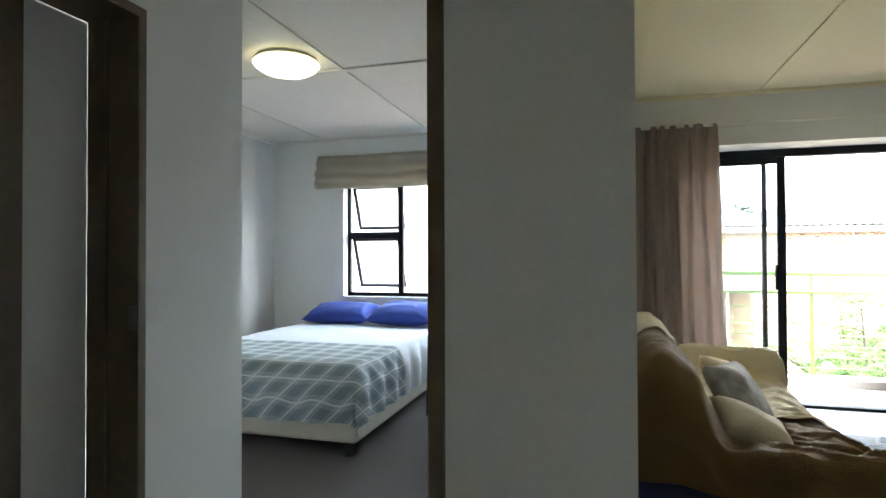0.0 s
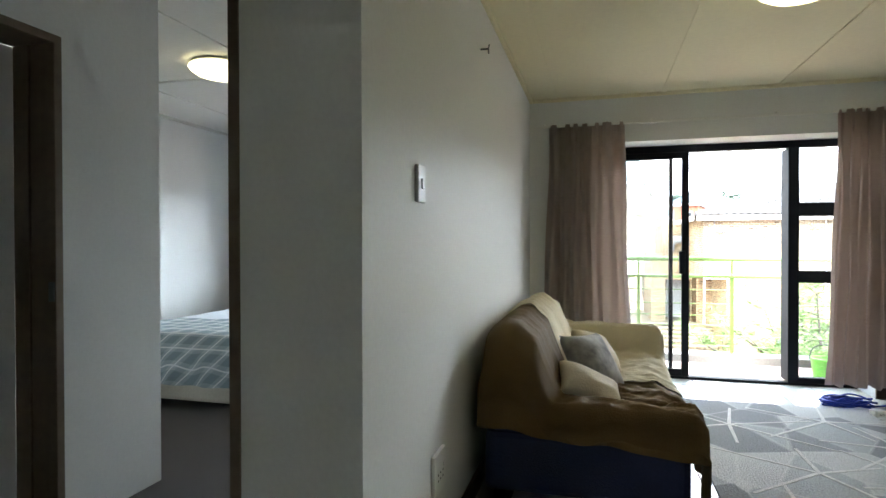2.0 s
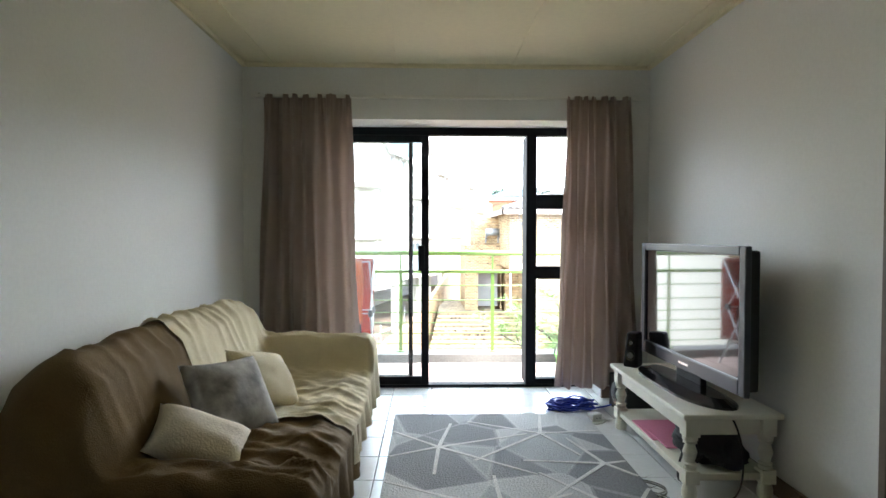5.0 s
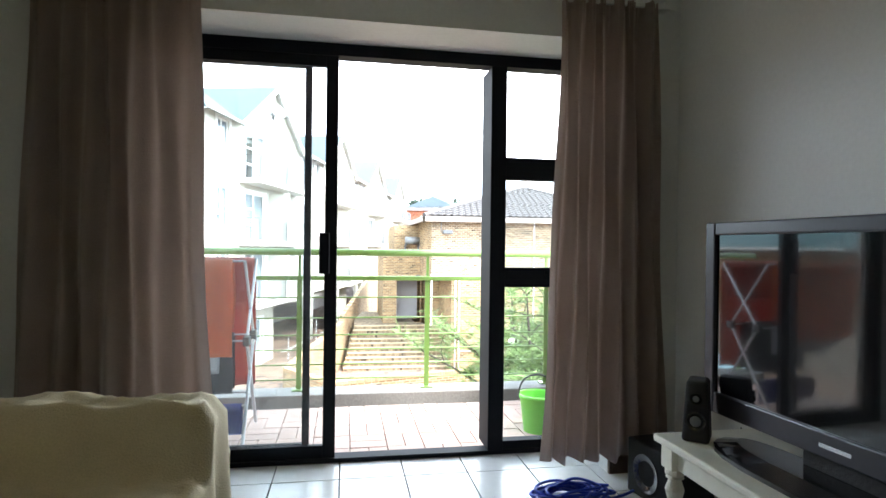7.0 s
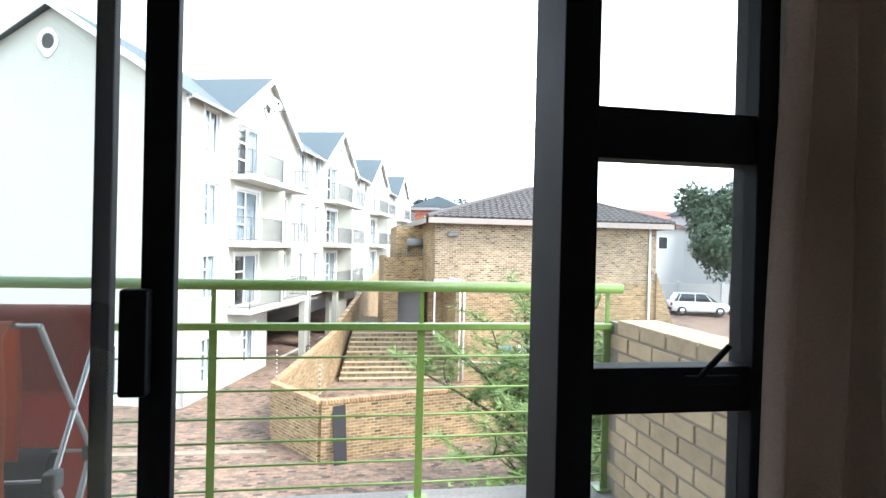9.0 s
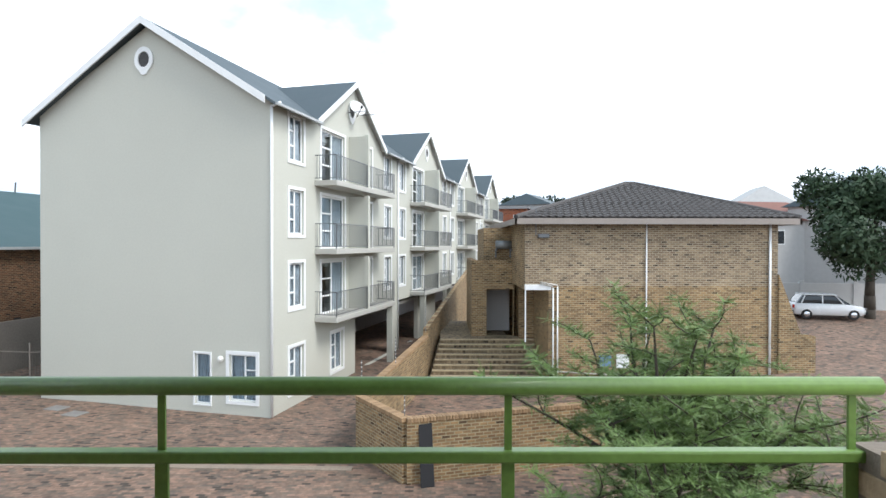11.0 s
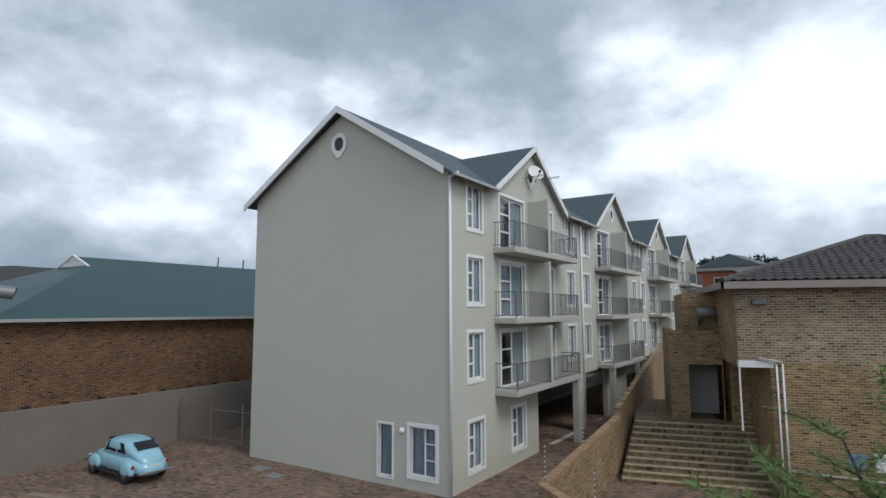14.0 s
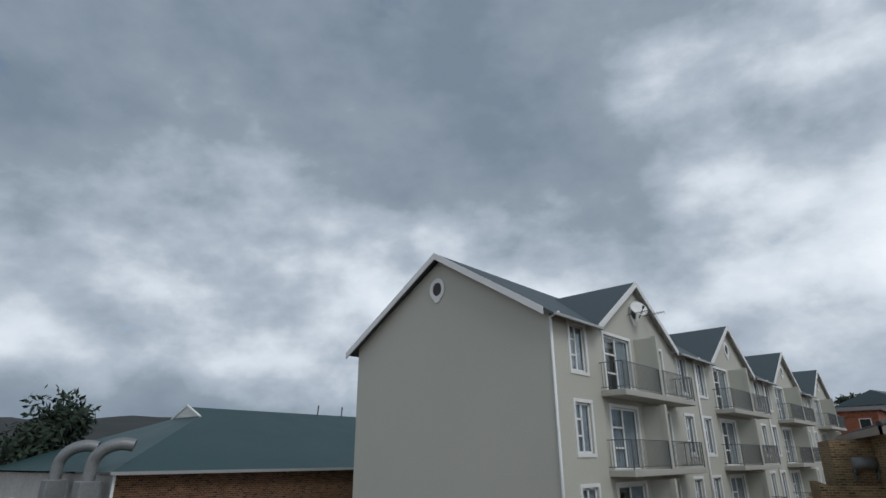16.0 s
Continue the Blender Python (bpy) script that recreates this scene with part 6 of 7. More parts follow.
def bedroom_chair():
    c = thing("chair", pose(-1.06, -0.62, 0, 0, 0, 60), "dark upholstered metal chair beside the bed", "chair")
    bm = bmesh.new()
    bx(bm, -0.21, 0.21, -0.21, 0.21, 0.43, 0.48, 0.02)
    part("seat", bm, M["black_matt"], c)
    bm = bmesh.new()
    bx(bm, -0.21, 0.21, 0.19, 0.225, 0.60, 0.92, 0.014)
    part("backrest", bm, M["black_matt"], c)
    for x in (-0.2, 0.2):
        for y, top in ((-0.19, 0.43), (0.21, 0.9)):
            bm = bmesh.new()
            tube(bm, (x, y * 1.15, 0), (x, y, top), 0.011, 10)
            part("leg", bm, M["black_gloss"], c)


bedroom_chair()


def roman_blind():
    b = thing("roman_blind", pose(0, 0.66, 0), "gathered cream roman blind above the bedroom window", "blind")
    bm = bmesh.new()
    n, prof = 60, [(0, 2.28), (-0.03, 2.24), (-0.05, 2.19), (-0.028, 2.15), (-0.075, 2.10), (-0.085, 2.05), (-0.04, 2.03), (-0.09, 1.99), (-0.075, 1.93), (-0.01, 1.92)]
    rows = []
    for i in range(n + 1):
        x = -3.0 + 2.35 * i / n
        rows.append([bm.verts.new((x, y + 0.012 * noise.noise((x * 2, z * 6, 1)), z + 0.03 * noise.noise((x * 1.6, z * 3, 4)) * (1 if 1.95 < z < 2.25 else 0.2))) for y, z in prof])
    for a, c in zip(rows, rows[1:]):
        for k in range(len(prof) - 1):
            bm.faces.new((a[k], a[k + 1], c[k + 1], c[k]))
    bmesh.ops.solidify(bm, geom=list(bm.faces), thickness=0.004)
    part("cloth", bm, M["blind"], b, smooth=True)
    box_part("headrail", (-3.0, -0.65, 0.0, 0.03, 2.255, 2.285), M["white_plastic"], b)


roman_blind()


# ---- things on the balcony ----
def laundry_rack():
    r = thing("laundry_rack", pose(0.44, 1.15, BZ), "folding metal laundry rack hung with towels", "clothes rack")
    S = M["steel_light"]
    z1 = 1.10
    for x in (-0.42, 0.36):
        for s in (-1, 1):
            bm = bmesh.new()
            tube(bm, (x, s * 0.26, 0.02), (x, -s * 0.13, 0.62), 0.011, 8)
            tube(bm, (x, -s * 0.13, 0.62), (x, s * 0.22, z1), 0.009, 8)
            part("leg", bm, S, r)
    for z, ys in ((z1, (-0.22, 0.22)), (0.62, (-0.13, 0.13)), (0.24, (-0.16, 0.16))):
        for y in ys:
            bm = bmesh.new()
            tube(bm, (-0.42, y, z), (0.36, y, z), 0.006, 8)
            part("bar", bm, S, r)
    for y in (-0.13, 0.13):
        for x in (-0.42, 0.36):
            bm = bmesh.new()
            bx(bm, x - 0.02, x + 0.02, y - 0.03, y + 0.03, 0.59, 0.65, 0.008)
            part("joint", bm, M["dark_cloth"], r, "dark plastic joint")
    def cloth(name, x0, x1, y, za, front, back, mat, label, seed):
        bm = bmesh.new()
        prof = [(-0.03 - 0.002 * k, za - front + front * k / 14) for k in range(14)] + [(-0.022, za + 0.004), (0, za + 0.014), (0.022, za + 0.004)] + [(0.03, za - back * k / 12) for k in range(1, 13)]
        n = 34
        rows = []
        for i in range(n + 1):
            u = i / n
            x = x0 + (x1 - x0) * u
            rows.append([bm.verts.new((x + 0.012 * noise.noise((z * 4, u * 3, seed)), y + dy + 0.02 * noise.noise((u * 5, z * 2, seed)) * (za - z + 0.1), z + 0.05 * noise.noise((u * 1.5, 2, seed)) * (za - z))) for dy, z in prof])
        for a, c in zip(rows, rows[1:]):
            for k in range(len(prof) - 1):
                bm.faces.new((a[k], a[k + 1], c[k + 1], c[k]))
        bmesh.ops.solidify(bm, geom=list(bm.faces), thickness=0.004)
        tagged(part(name, bm, mat, None, "", True, pose(0.44, 1.15, BZ)), label, name)
    cloth("towel", -0.40, 0.30, -0.22, z1, 0.56, 0.4, M["orange_towel"], "orange bath towel hung over the laundry rack", 2)
    cloth("towel", -0.38, 0.355, 0.22, z1, 0.3, 0.85, M["red_towel"], "red-orange towel hung at the back of the rack", 6)
    cloth("shirt", -0.36, 0.20, -0.13, 0.62, 0.16, 0.2, M["pale_cloth"], "pale grey cloth hung on the rack", 9)
    cloth("trousers", -0.34, 0.24, 0.13, 0.62, 0.38, 0.36, M["dark_cloth"], "dark grey clothes hung on the rack", 14)
    cloth("cloth", -0.1, 0.34, -0.16, 0.24, 0.16, 0.18, M["blue_cloth"], "dark blue cloth on the lower bars", 19)


M["steel_light"] = material("pale_steel_tube", (0.50, 0.52, 0.54), 0.35, 0.1, 40, 3, 0.0, metal=0.5)
laundry_rack()


def bucket():
    b = thing("bucket", pose(2.63, 1.02, BZ), "lime green plastic bucket with a black handle on the balcony", "bucket")
    bm = bmesh.new()
    prof = [(0.085, 0.0), (0.09, 0.004), (0.115, 0.22), (0.128, 0.225), (0.128, 0.245), (0.118, 0.247), (0.112, 0.235), (0.086, 0.012)]
    lathe(bm, prof, 28)
    part("pail", bm, M["bucket_green"], b, smooth=True)
    pts = [(-0.128, 0, 0.225), (-0.125, 0.02, 0.30), (-0.07, 0.03, 0.355), (0.0, 0.035, 0.365), (0.07, 0.03, 0.355), (0.125, 0.02, 0.30), (0.128, 0, 0.225)]
    cable_curve("handle", pts, 0.006, M["black_matt"], b)
    return b


bucket()


def brick_pier():
    w = tagged(new("balcony_side_wall"), "buff brick side wall of the balcony with pale mortar", "wall", kind="structure")
    w.matrix_basis = pose(3.06, 0, 0)
    bm = bmesh.new()
    bx(bm, 0.006, 0.214, 0.45, 2.04, BZ - 0.2, 0.84)
    part("mortar_core", bm, M["mortar"], w, "pale mortar")
    me = bpy.data.meshes.new("brick")
    bm = bmesh.new()
    bx(bm, 0, 0.22, -0.108, 0.108, 0, 0.073, 0.005)
    bm.to_mesh(me)
    bm.free()
    me.materials.append(M["balcony_brick"])
    row, z = 0, BZ - 0.02
    while z < 0.83:
        y = 0.56 + (0.115 if row % 2 else 0.0)
        while y < 1.98:
            o = new("brick", me)
            o.parent = w
            o.matrix_basis = pose(random.uniform(-0.003, 0.003), y, z, 0, 0, random.uniform(-1, 1))
            y += 0.228
        row += 1
        z += 0.085


brick_pier()


# ---- outside: cars, trees, fences, the distance ----
M.update({
    "pale_blue_car": material("pale_blue_car_paint", (0.30, 0.55, 0.66), 0.25, 0.06, 20, 2, 0.0, coat=0.6),
    "white_car": material("white_car_paint", (0.70, 0.71, 0.72), 0.25, 0.05, 20, 2, 0.0, coat=0.6),
    "car_glass": material("car_glass", (0.02, 0.025, 0.03), 0.08, 0.1, 10, 2, 0.0, coat=0.5),
    "tyre": material("tyre_rubber", (0.02, 0.02, 0.02), 0.9, 0.2, 50, 3, 0.2),
    "red_lens": material("red_lamp_lens", (0.35, 0.02, 0.015), 0.25, 0.1),
    "blue_paint": material("faded_blue_paint", (0.15, 0.25, 0.42), 0.8, 0.3, 10, 3, 0.1),
    "orange_brick": brick_material("orange_brick", (0.42, 0.13, 0.06), (0.33, 0.10, 0.05), (0.3, 0.2, 0.15), axis="any"),
    "pale_wall": material("far_pale_plaster", (0.48, 0.48, 0.47), 0.9, 0.1, 3, 0.3, 0.0),
    "far_roof": material("far_red_roof", (0.22, 0.10, 0.075), 0.8, 0.2, 3, 0.5, 0.0),
    "far_leaf": material("far_leaf", (0.035, 0.055, 0.035), 0.9, 0.4, 2, 0.4, 0.0),
})


def loft(bm, sections, close=True):
    rings = [[bm.verts.new(p) for p in s] for s in sections]
    n = len(rings[0])
    for a, b in zip(rings, rings[1:]):
        for i in range(n if close else n - 1):
            bm.faces.new((a[i], a[(i + 1) % n], b[(i + 1) % n], b[i]))
    bm.faces.new(rings[0][::-1])
    bm.faces.new(rings[-1])


def car_sections(profile, k=16):
    """Rounded cross sections from rows of (x, half width, bottom, top, roundness)."""
    out = []
    for x, w, z0, z1, p in profile:
        s = []
        for i in range(k):
            a = 2 * math.pi * i / k
            c, d = math.cos(a), math.sin(a)
            s.append((x, w * math.copysign(abs(c) ** p, c), (z0 + z1) / 2 + (z1 - z0) / 2 * math.copysign(abs(d) ** p, d)))
        out.append(s)
    return out


def wheel(parent, x, y, r, hub):
    s = 1 if y > 0 else -1
    bm = bmesh.new()
    lathe(bm, [(r * 0.6, -0.075), (r * 0.95, -0.075), (r, -0.05), (r, 0.05), (r * 0.95, 0.075), (r * 0.6, 0.075)], 24)
    t = part("wheel", bm, M["tyre"], parent, "black tyre", m=pose(x, y, r, 90 * -s))
    bm = bmesh.new()
    lathe(bm, [(r * 0.6, 0.06), (r * 0.55, 0.078), (r * 0.3, 0.082), (0.02, 0.1)], 20)
    part("hubcap", bm, hub, t, "hub cap", smooth=True)


def beetle_car():
    d = thing("car", pose(-16.73, 19.17, GROUND + 0.01, 0, 0, 163.5), "pale blue rounded vintage car parked on the brick paving", "car")
    B = M["pale_blue_car"]
    bm = bmesh.new()
    loft(bm, car_sections([(-2.02, 0.28, 0.35, 0.58, 0.7), (-1.88, 0.50, 0.28, 0.76, 0.7), (-1.4, 0.62, 0.25, 0.90, 0.65), (-0.8, 0.66, 0.22, 0.94, 0.6), (0.0, 0.68, 0.22, 0.95, 0.55), (0.7, 0.66, 0.22, 0.96, 0.6), (1.2, 0.56, 0.26, 0.93, 0.7), (1.7, 0.44, 0.32, 0.80, 0.75), (1.98, 0.2, 0.42, 0.60, 0.8)]))
    part("body", bm, B, d, smooth=True)
    bm = bmesh.new()
    loft(bm, car_sections([(-1.97, 0.22, 0.50, 0.70, 0.8), (-1.80, 0.42, 0.60, 0.92, 0.75), (-1.50, 0.50, 0.70, 1.13, 0.72), (-1.1, 0.57, 0.80, 1.34, 0.65), (-0.5, 0.60, 0.80, 1.46, 0.6), (0.1, 0.60, 0.80, 1.49, 0.6), (0.5, 0.58, 0.80, 1.38, 0.6), (0.80, 0.50, 0.80, 0.99, 0.7)]))
    part("cabin", bm, B, d, smooth=True)
    for name, q in (("rear_window", [(-1.48, -0.40, 1.12), (-1.48, 0.40, 1.12), (-1.05, 0.37, 1.35), (-1.05, -0.37, 1.35)]), ("windscreen", [(0.775, -0.44, 1.02), (0.775, 0.44, 1.02), (0.53, 0.42, 1.37), (0.53, -0.42, 1.37)])):
        bm = bmesh.new()
        f = bm.faces.new([bm.verts.new((v[0] + (-0.03 if v[0] < 0 else 0.03), v[1], v[2] + 0.03)) for v in q])
        bmesh.ops.solidify(bm, geom=[f], thickness=0.03)
        part(name, bm, M["car_glass"], d, "dark glass")
    for s in (-1, 1):
        for x0, x1, x2, x3 in ((-1.02, -0.42, -0.45, -0.82), (-0.32, 0.48, 0.26, -0.30)):
            bm = bmesh.new()
            f = bm.faces.new([bm.verts.new(v) for v in ((x0, s * 0.605, 1.0), (x1, s * 0.61, 1.0), (x2, s * 0.565, 1.34), (x3, s * 0.565, 1.34))])
            bmesh.ops.solidify(bm, geom=[f], thickness=0.02)
            part("side_window", bm, M["car_glass"], d, "dark glass")
        for x, r in ((-1.2, 0.44), (1.2, 0.43)):
            bm = bmesh.new()
            bmesh.ops.create_uvsphere(bm, u_segments=18, v_segments=12, radius=1)
            for v in bm.verts:
                v.co = Vector((x + v.co.x * (r + 0.03), s * 0.62 + v.co.y * 0.14, 0.42 + max(-0.12, v.co.z * (r - 0.10))))
            part("fender", bm, B, d, smooth=True)
            wheel(d, x, s * 0.66, 0.31, M["steel_grey"])
        bm = bmesh.new()
        bx(bm, -0.85, 0.85, s * 0.69 - 0.06, s * 0.69 + 0.06, 0.24, 0.29, 0.01)
        part("running_board", bm, M["tyre"], d)
        bm = bmesh.new()
        lathe(bm, [(0.06, 0), (0.07, 0.02), (0.05, 0.05)], 14)
        part("tail_light", bm, M["red_lens"], d, "red tail light", m=pose(-1.64, s * 0.64, 0.62, 0, -90))
        bm = bmesh.new()
        lathe(bm, [(0.09, 0), (0.1, 0.02), (0.06, 0.05)], 16)
        part("headlight", bm, M["chrome"], d, "round headlight", m=pose(1.6, s * 0.6, 0.62, 0, 60))
    for x in (-2.08, 2.05):
        bm = bmesh.new()
        bx(bm, x - 0.03, x + 0.03, -0.64, 0.64, 0.38, 0.46, 0.02)
        part("bumper", bm, M["chrome"], d, "chrome bumper")
    bm = bmesh.new()
    bx(bm, -1.99, -1.96, -0.22, 0.22, 0.56, 0.66)
    part("number_plate", bm, M["white_plastic"], d)


beetle_car()


def hatchback(m, paint, label):
    d = thing("car", m, label, "car")
    bm = bmesh.new()
    loft(bm, car_sections([(-1.85, 0.70, 0.28, 0.80, 0.35), (-1.7, 0.78, 0.22, 0.92, 0.3), (-0.6, 0.80, 0.2, 0.92, 0.3), (0.8, 0.80, 0.2, 0.90, 0.3), (1.6, 0.76, 0.22, 0.80, 0.3), (1.85, 0.66, 0.3, 0.66, 0.35)]))
    part("body", bm, paint, d, smooth=True)
    bm = bmesh.new()
    loft(bm, car_sections([(-1.66, 0.66, 0.8, 0.95, 0.3), (-1.35, 0.64, 0.8, 1.38, 0.3), (0.0, 0.64, 0.8, 1.42, 0.3), (0.45, 0.62, 0.8, 1.36, 0.3), (1.05, 0.66, 0.8, 0.92, 0.3)]))
    part("glasshouse", bm, M["car_glass"], d, "dark car windows")
    bm = bmesh.new()
    bx(bm, -1.36, 0.42, -0.6, 0.6, 1.37, 1.435, 0.02)
    part("roof", bm, paint, d)
    for s in (-1, 1):
        for x, dx in ((-1.45, 0.22), (-0.35, 0.0), (0.72, -0.42)):
            bm = bmesh.new()
            tube(bm, (x, s * 0.68, 0.9), (x + dx, s * 0.615, 1.4), 0.035, 6)
            part("pillar", bm, paint, d)
        for x in (-1.2, 1.2):
            wheel(d, x, s * 0.72, 0.29, M["chrome"])
        bm = bmesh.new()
        bx(bm, 1.80, 1.87, s * 0.62 - 0.1, s * 0.62 + 0.1, 0.60, 0.72, 0.01)
        part("headlight", bm, M["chrome"], d, "clear headlight")
        bm = bmesh.new()
        bx(bm, -1.88, -1.8, s * 0.62 - 0.09, s * 0.62 + 0.09, 0.62, 0.82, 0.01)
        part("tail_light", bm, M["red_lens"], d, "red tail light")
    for x in (-1.9, 1.88):
        bm = bmesh.new()
        bx(bm, x - 0.05, x + 0.05, -0.74, 0.74, 0.34, 0.5, 0.03)
        part("bumper", bm, M["tyre"], d, "black bumper")


hatchback(pose(24.5, 33.5, ground_z(24.5, 33.5) + 0.01, 0, 0, -14), M["white_car"], "white hatchback parked on the upper drive under a tree")


# ---- trees ----
def limb(bm, a, b, r0, r1, bend, rng, seg=5):
    a, b = Vector(a), Vector(b)
    off = Vector((rng.uniform(-1, 1), rng.uniform(-1, 1), rng.uniform(-0.3, 0.6))) * bend
    pts = [a.lerp(b, i / seg) + off * math.sin(math.pi * i / seg) for i in range(seg + 1)]
    for i in range(seg):
        tube(bm, pts[i], pts[i + 1], r0 + (r1 - r0) * i / seg, 6, r0 + (r1 - r0) * (i + 1) / seg)
    return pts


def acacia(x, y, size, seed, label):
    rng = random.Random(seed)
    t = thing("tree", Matrix.Translation((x, y, GROUND)) @ Matrix.Scale(size, 4), label, "tree")
    bm = bmesh.new()
    limb(bm, (0, 0, -0.1), (0.1, 0.0, 1.6), 0.13, 0.10, 0.1, rng)
    tips = []
    part("trunk", bm, M["bark"], t, smooth=True)
    n = 19
    for i in range(n):
        a = 2 * math.pi * i / n + rng.uniform(-0.3, 0.3)
        reach, top = rng.uniform(1.2, 3.2), rng.uniform(1.7, 4.1)
        if i % 4 == 0:
            reach, top = rng.uniform(0.5, 1.0), rng.uniform(4.3, 4.75)
        bm = bmesh.new()
        end = (reach * math.cos(a), reach * math.sin(a), top)
        pts = limb(bm, (0.1, 0, rng.uniform(1.0, 1.6)), end, 0.06, 0.018, 0.3, rng, 6)
        for k in range(10):
            s = pts[rng.randint(2, 6)]
            e = s + Vector((rng.uniform(-0.9, 0.9), rng.uniform(-0.9, 0.9), rng.uniform(-0.1, 0.75)))
            q = limb(bm, s, e, 0.016, 0.006, 0.12, rng, 3)
            tips.append((q[0], q[-1]))
        tips.append((pts[3], pts[-1]))
        part("limb", bm, M["bark"], t)
    verts, faces = [], []
    for s, e in tips:
        for k in range(58):
            f = rng.uniform(0.15, 1.12)
            p = Vector(s).lerp(Vector(e), f)
            way = Vector((rng.gauss(0, 1), rng.gauss(0, 1), rng.uniform(-0.4, 0.9))).normalized()
            stem = p + way * rng.uniform(0.14, 0.34)
            side = way.cross(Vector((rng.gauss(0, 1), rng.gauss(0, 1), 1))).normalized()
            m = 11
            for j in range(m):
                c = p.lerp(stem, (j + 1) / m)
                for sg in (-1, 1):
                    tip = c + (side * sg * 0.036 + way * 0.012) * (1 - 0.4 * j / m)
                    w = way * 0.0075
                    i0 = len(verts)
                    verts += [tuple(c - w), tuple(tip), tuple(c + w)]
                    faces.append((i0, i0 + 1, i0 + 2))
    me = bpy.data.meshes.new("crown")
    me.from_pydata(verts, [], faces)
    me.materials.append(M["leaf"])
    c = new("crown", me)
    c.parent = t
    tagged(c, "feathery green leaflets", kind="stuff")


acacia(6.1, 11.0, 1.0, 21, "feathery green acacia tree below the balcony")
acacia(7.4, 11.8, 0.86, 5, "smaller feathery acacia beside the garden wall")
acacia(5.4, 9.2, 0.66, 9, "low feathery acacia bush under the balcony")


def leafy_tree(x, y, z, height, radius, mat, label, seed, leaves=5200, size=0.16):
    rng = random.Random(seed)
    t = thing("tree", pose(x, y, z), label, "tree")
    bm = bmesh.new()
    limb(bm, (0, 0, -0.2), (0.1, 0, height * 0.42), height * 0.035, height * 0.024, 0.15, rng)
    part("trunk", bm, M["bark"], t, smooth=True)
    blobs = []
    for i in range(14):
        a = rng.uniform(0, 6.28)
        r = radius * rng.uniform(0.2, 0.78)
        c = Vector((r * math.cos(a), r * math.sin(a), height * rng.uniform(0.42, 0.86)))
        blobs.append((c, radius * rng.uniform(0.28, 0.46)))
        if i < 8:
            bm = bmesh.new()
            limb(bm, (0.1, 0, height * 0.36), c, height * 0.016, 0.03, 0.3, rng, 4)
            part("limb", bm, M["bark"], t)
    verts, faces = [], []
    for k in range(leaves):
        c, r = rng.choice(blobs)
        d = Vector((rng.gauss(0, 1), rng.gauss(0, 1), rng.gauss(0, 0.8))).normalized()
        p = c + d * r * (rng.random() ** 0.35) * (1 + 0.25 * noise.noise(d * 2 + c))
        u = Vector((rng.gauss(0, 1), rng.gauss(0, 1), rng.gauss(0, 1))).normalized()
        v = u.cross(d).normalized() * size * rng.uniform(0.5, 1.0)
        u = u * size * rng.uniform(0.6, 1.3)
        i0 = len(verts)
        verts += [tuple(p - u), tuple(p + v * 0.5), tuple(p + u), tuple(p - v * 0.5)]
        faces.append((i0, i0 + 1, i0 + 2, i0 + 3))
    me = bpy.data.meshes.new("crown")
    me.from_pydata(verts, [], faces)
    me.materials.append(mat)
    c = new("crown", me)
    c.parent = t
    tagged(c, "dense dark leaves", kind="stuff")
    return t


leafy_tree(27.2, 33.5, ground_z(27, 33) - 0.05, 9.2, 4.0, M["dark_leaf"], "dark green broad tree above the upper drive", 3, 17000, 0.2)
leafy_tree(40, 70, ground_z(40, 70), 10.5, 4.5, M["far_leaf"], "dark tree behind the brick house roof", 5, 2600, 0.35)
leafy_tree(31, 72, ground_z(31, 72), 9.6, 4.0, M["far_leaf"], "dark tree behind the brick house roof", 6, 2600, 0.35)
leafy_tree(47, 66, ground_z(47, 66), 11.0, 4.2, M["far_leaf"], "dark tree behind the brick house roof", 8, 2600, 0.35)
leafy_tree(-38, 22, GROUND, 10.6, 4.2, M["far_leaf"], "dark tree before the far hillside", 9, 3000, 0.28)
for i, (x, y) in enumerate(((9.5, 100), (14, 104), (19, 96), (27, 110), (34, 118))):
    leafy_tree(x, y, 0.0, 9.5 + i % 2, 4.6, M["far_leaf"], "distant dark tree on the rise beyond the blocks", 30 + i, 1200, 0.5)


# ---- fences, fixtures ----
M["rusty_steel"] = material("weathered_fence_steel", (0.20, 0.175, 0.15), 0.7, 0.3, 40, 3, 0.1, metal=0.2)


def gate():
    g = thing("metal_gate", pose(-14.8, 23.5, GROUND, 0, 0, 20), "grey steel palisade gate standing open beside the block", "gate")
    S = M["rusty_steel"]
    for x in (0.0, 1.1):
        bm = bmesh.new()
        bx(bm, x - 0.03, x + 0.03, -0.03, 0.03, 0, 2.0, 0.004)
        part("post", bm, S, g)
    for z in (0.25, 1.65):
        box_part("gate_rail", (0, 1.1, -0.015, 0.015, z, z + 0.04), S, g)
    for i in range(10):
        box_part("pale", (0.08 + i * 0.1, 0.09 + i * 0.1, -0.005, 0.005, 0.15, 1.85), S, g)
    f = thing("fence", pose(-19.0, 24.4, GROUND, 0, 0, -8), "grey steel palisade fence by the retaining wall", "fence")
    for i in range(3):
        bm = bmesh.new()
        bx(bm, i * 2.0 - 0.03, i * 2.0 + 0.03, -0.03, 0.03, 0, 2.0)
        part("post", bm, S, f)
    for z in (0.3, 1.6):
        box_part("fence_rail", (0, 4.0, -0.015, 0.015, z, z + 0.04), S, f)
    for i in range(36):
        box_part("pale", (0.08 + i * 0.11, 0.087 + i * 0.11, -0.003, 0.003, 0.1, 1.75), S, f)


gate()


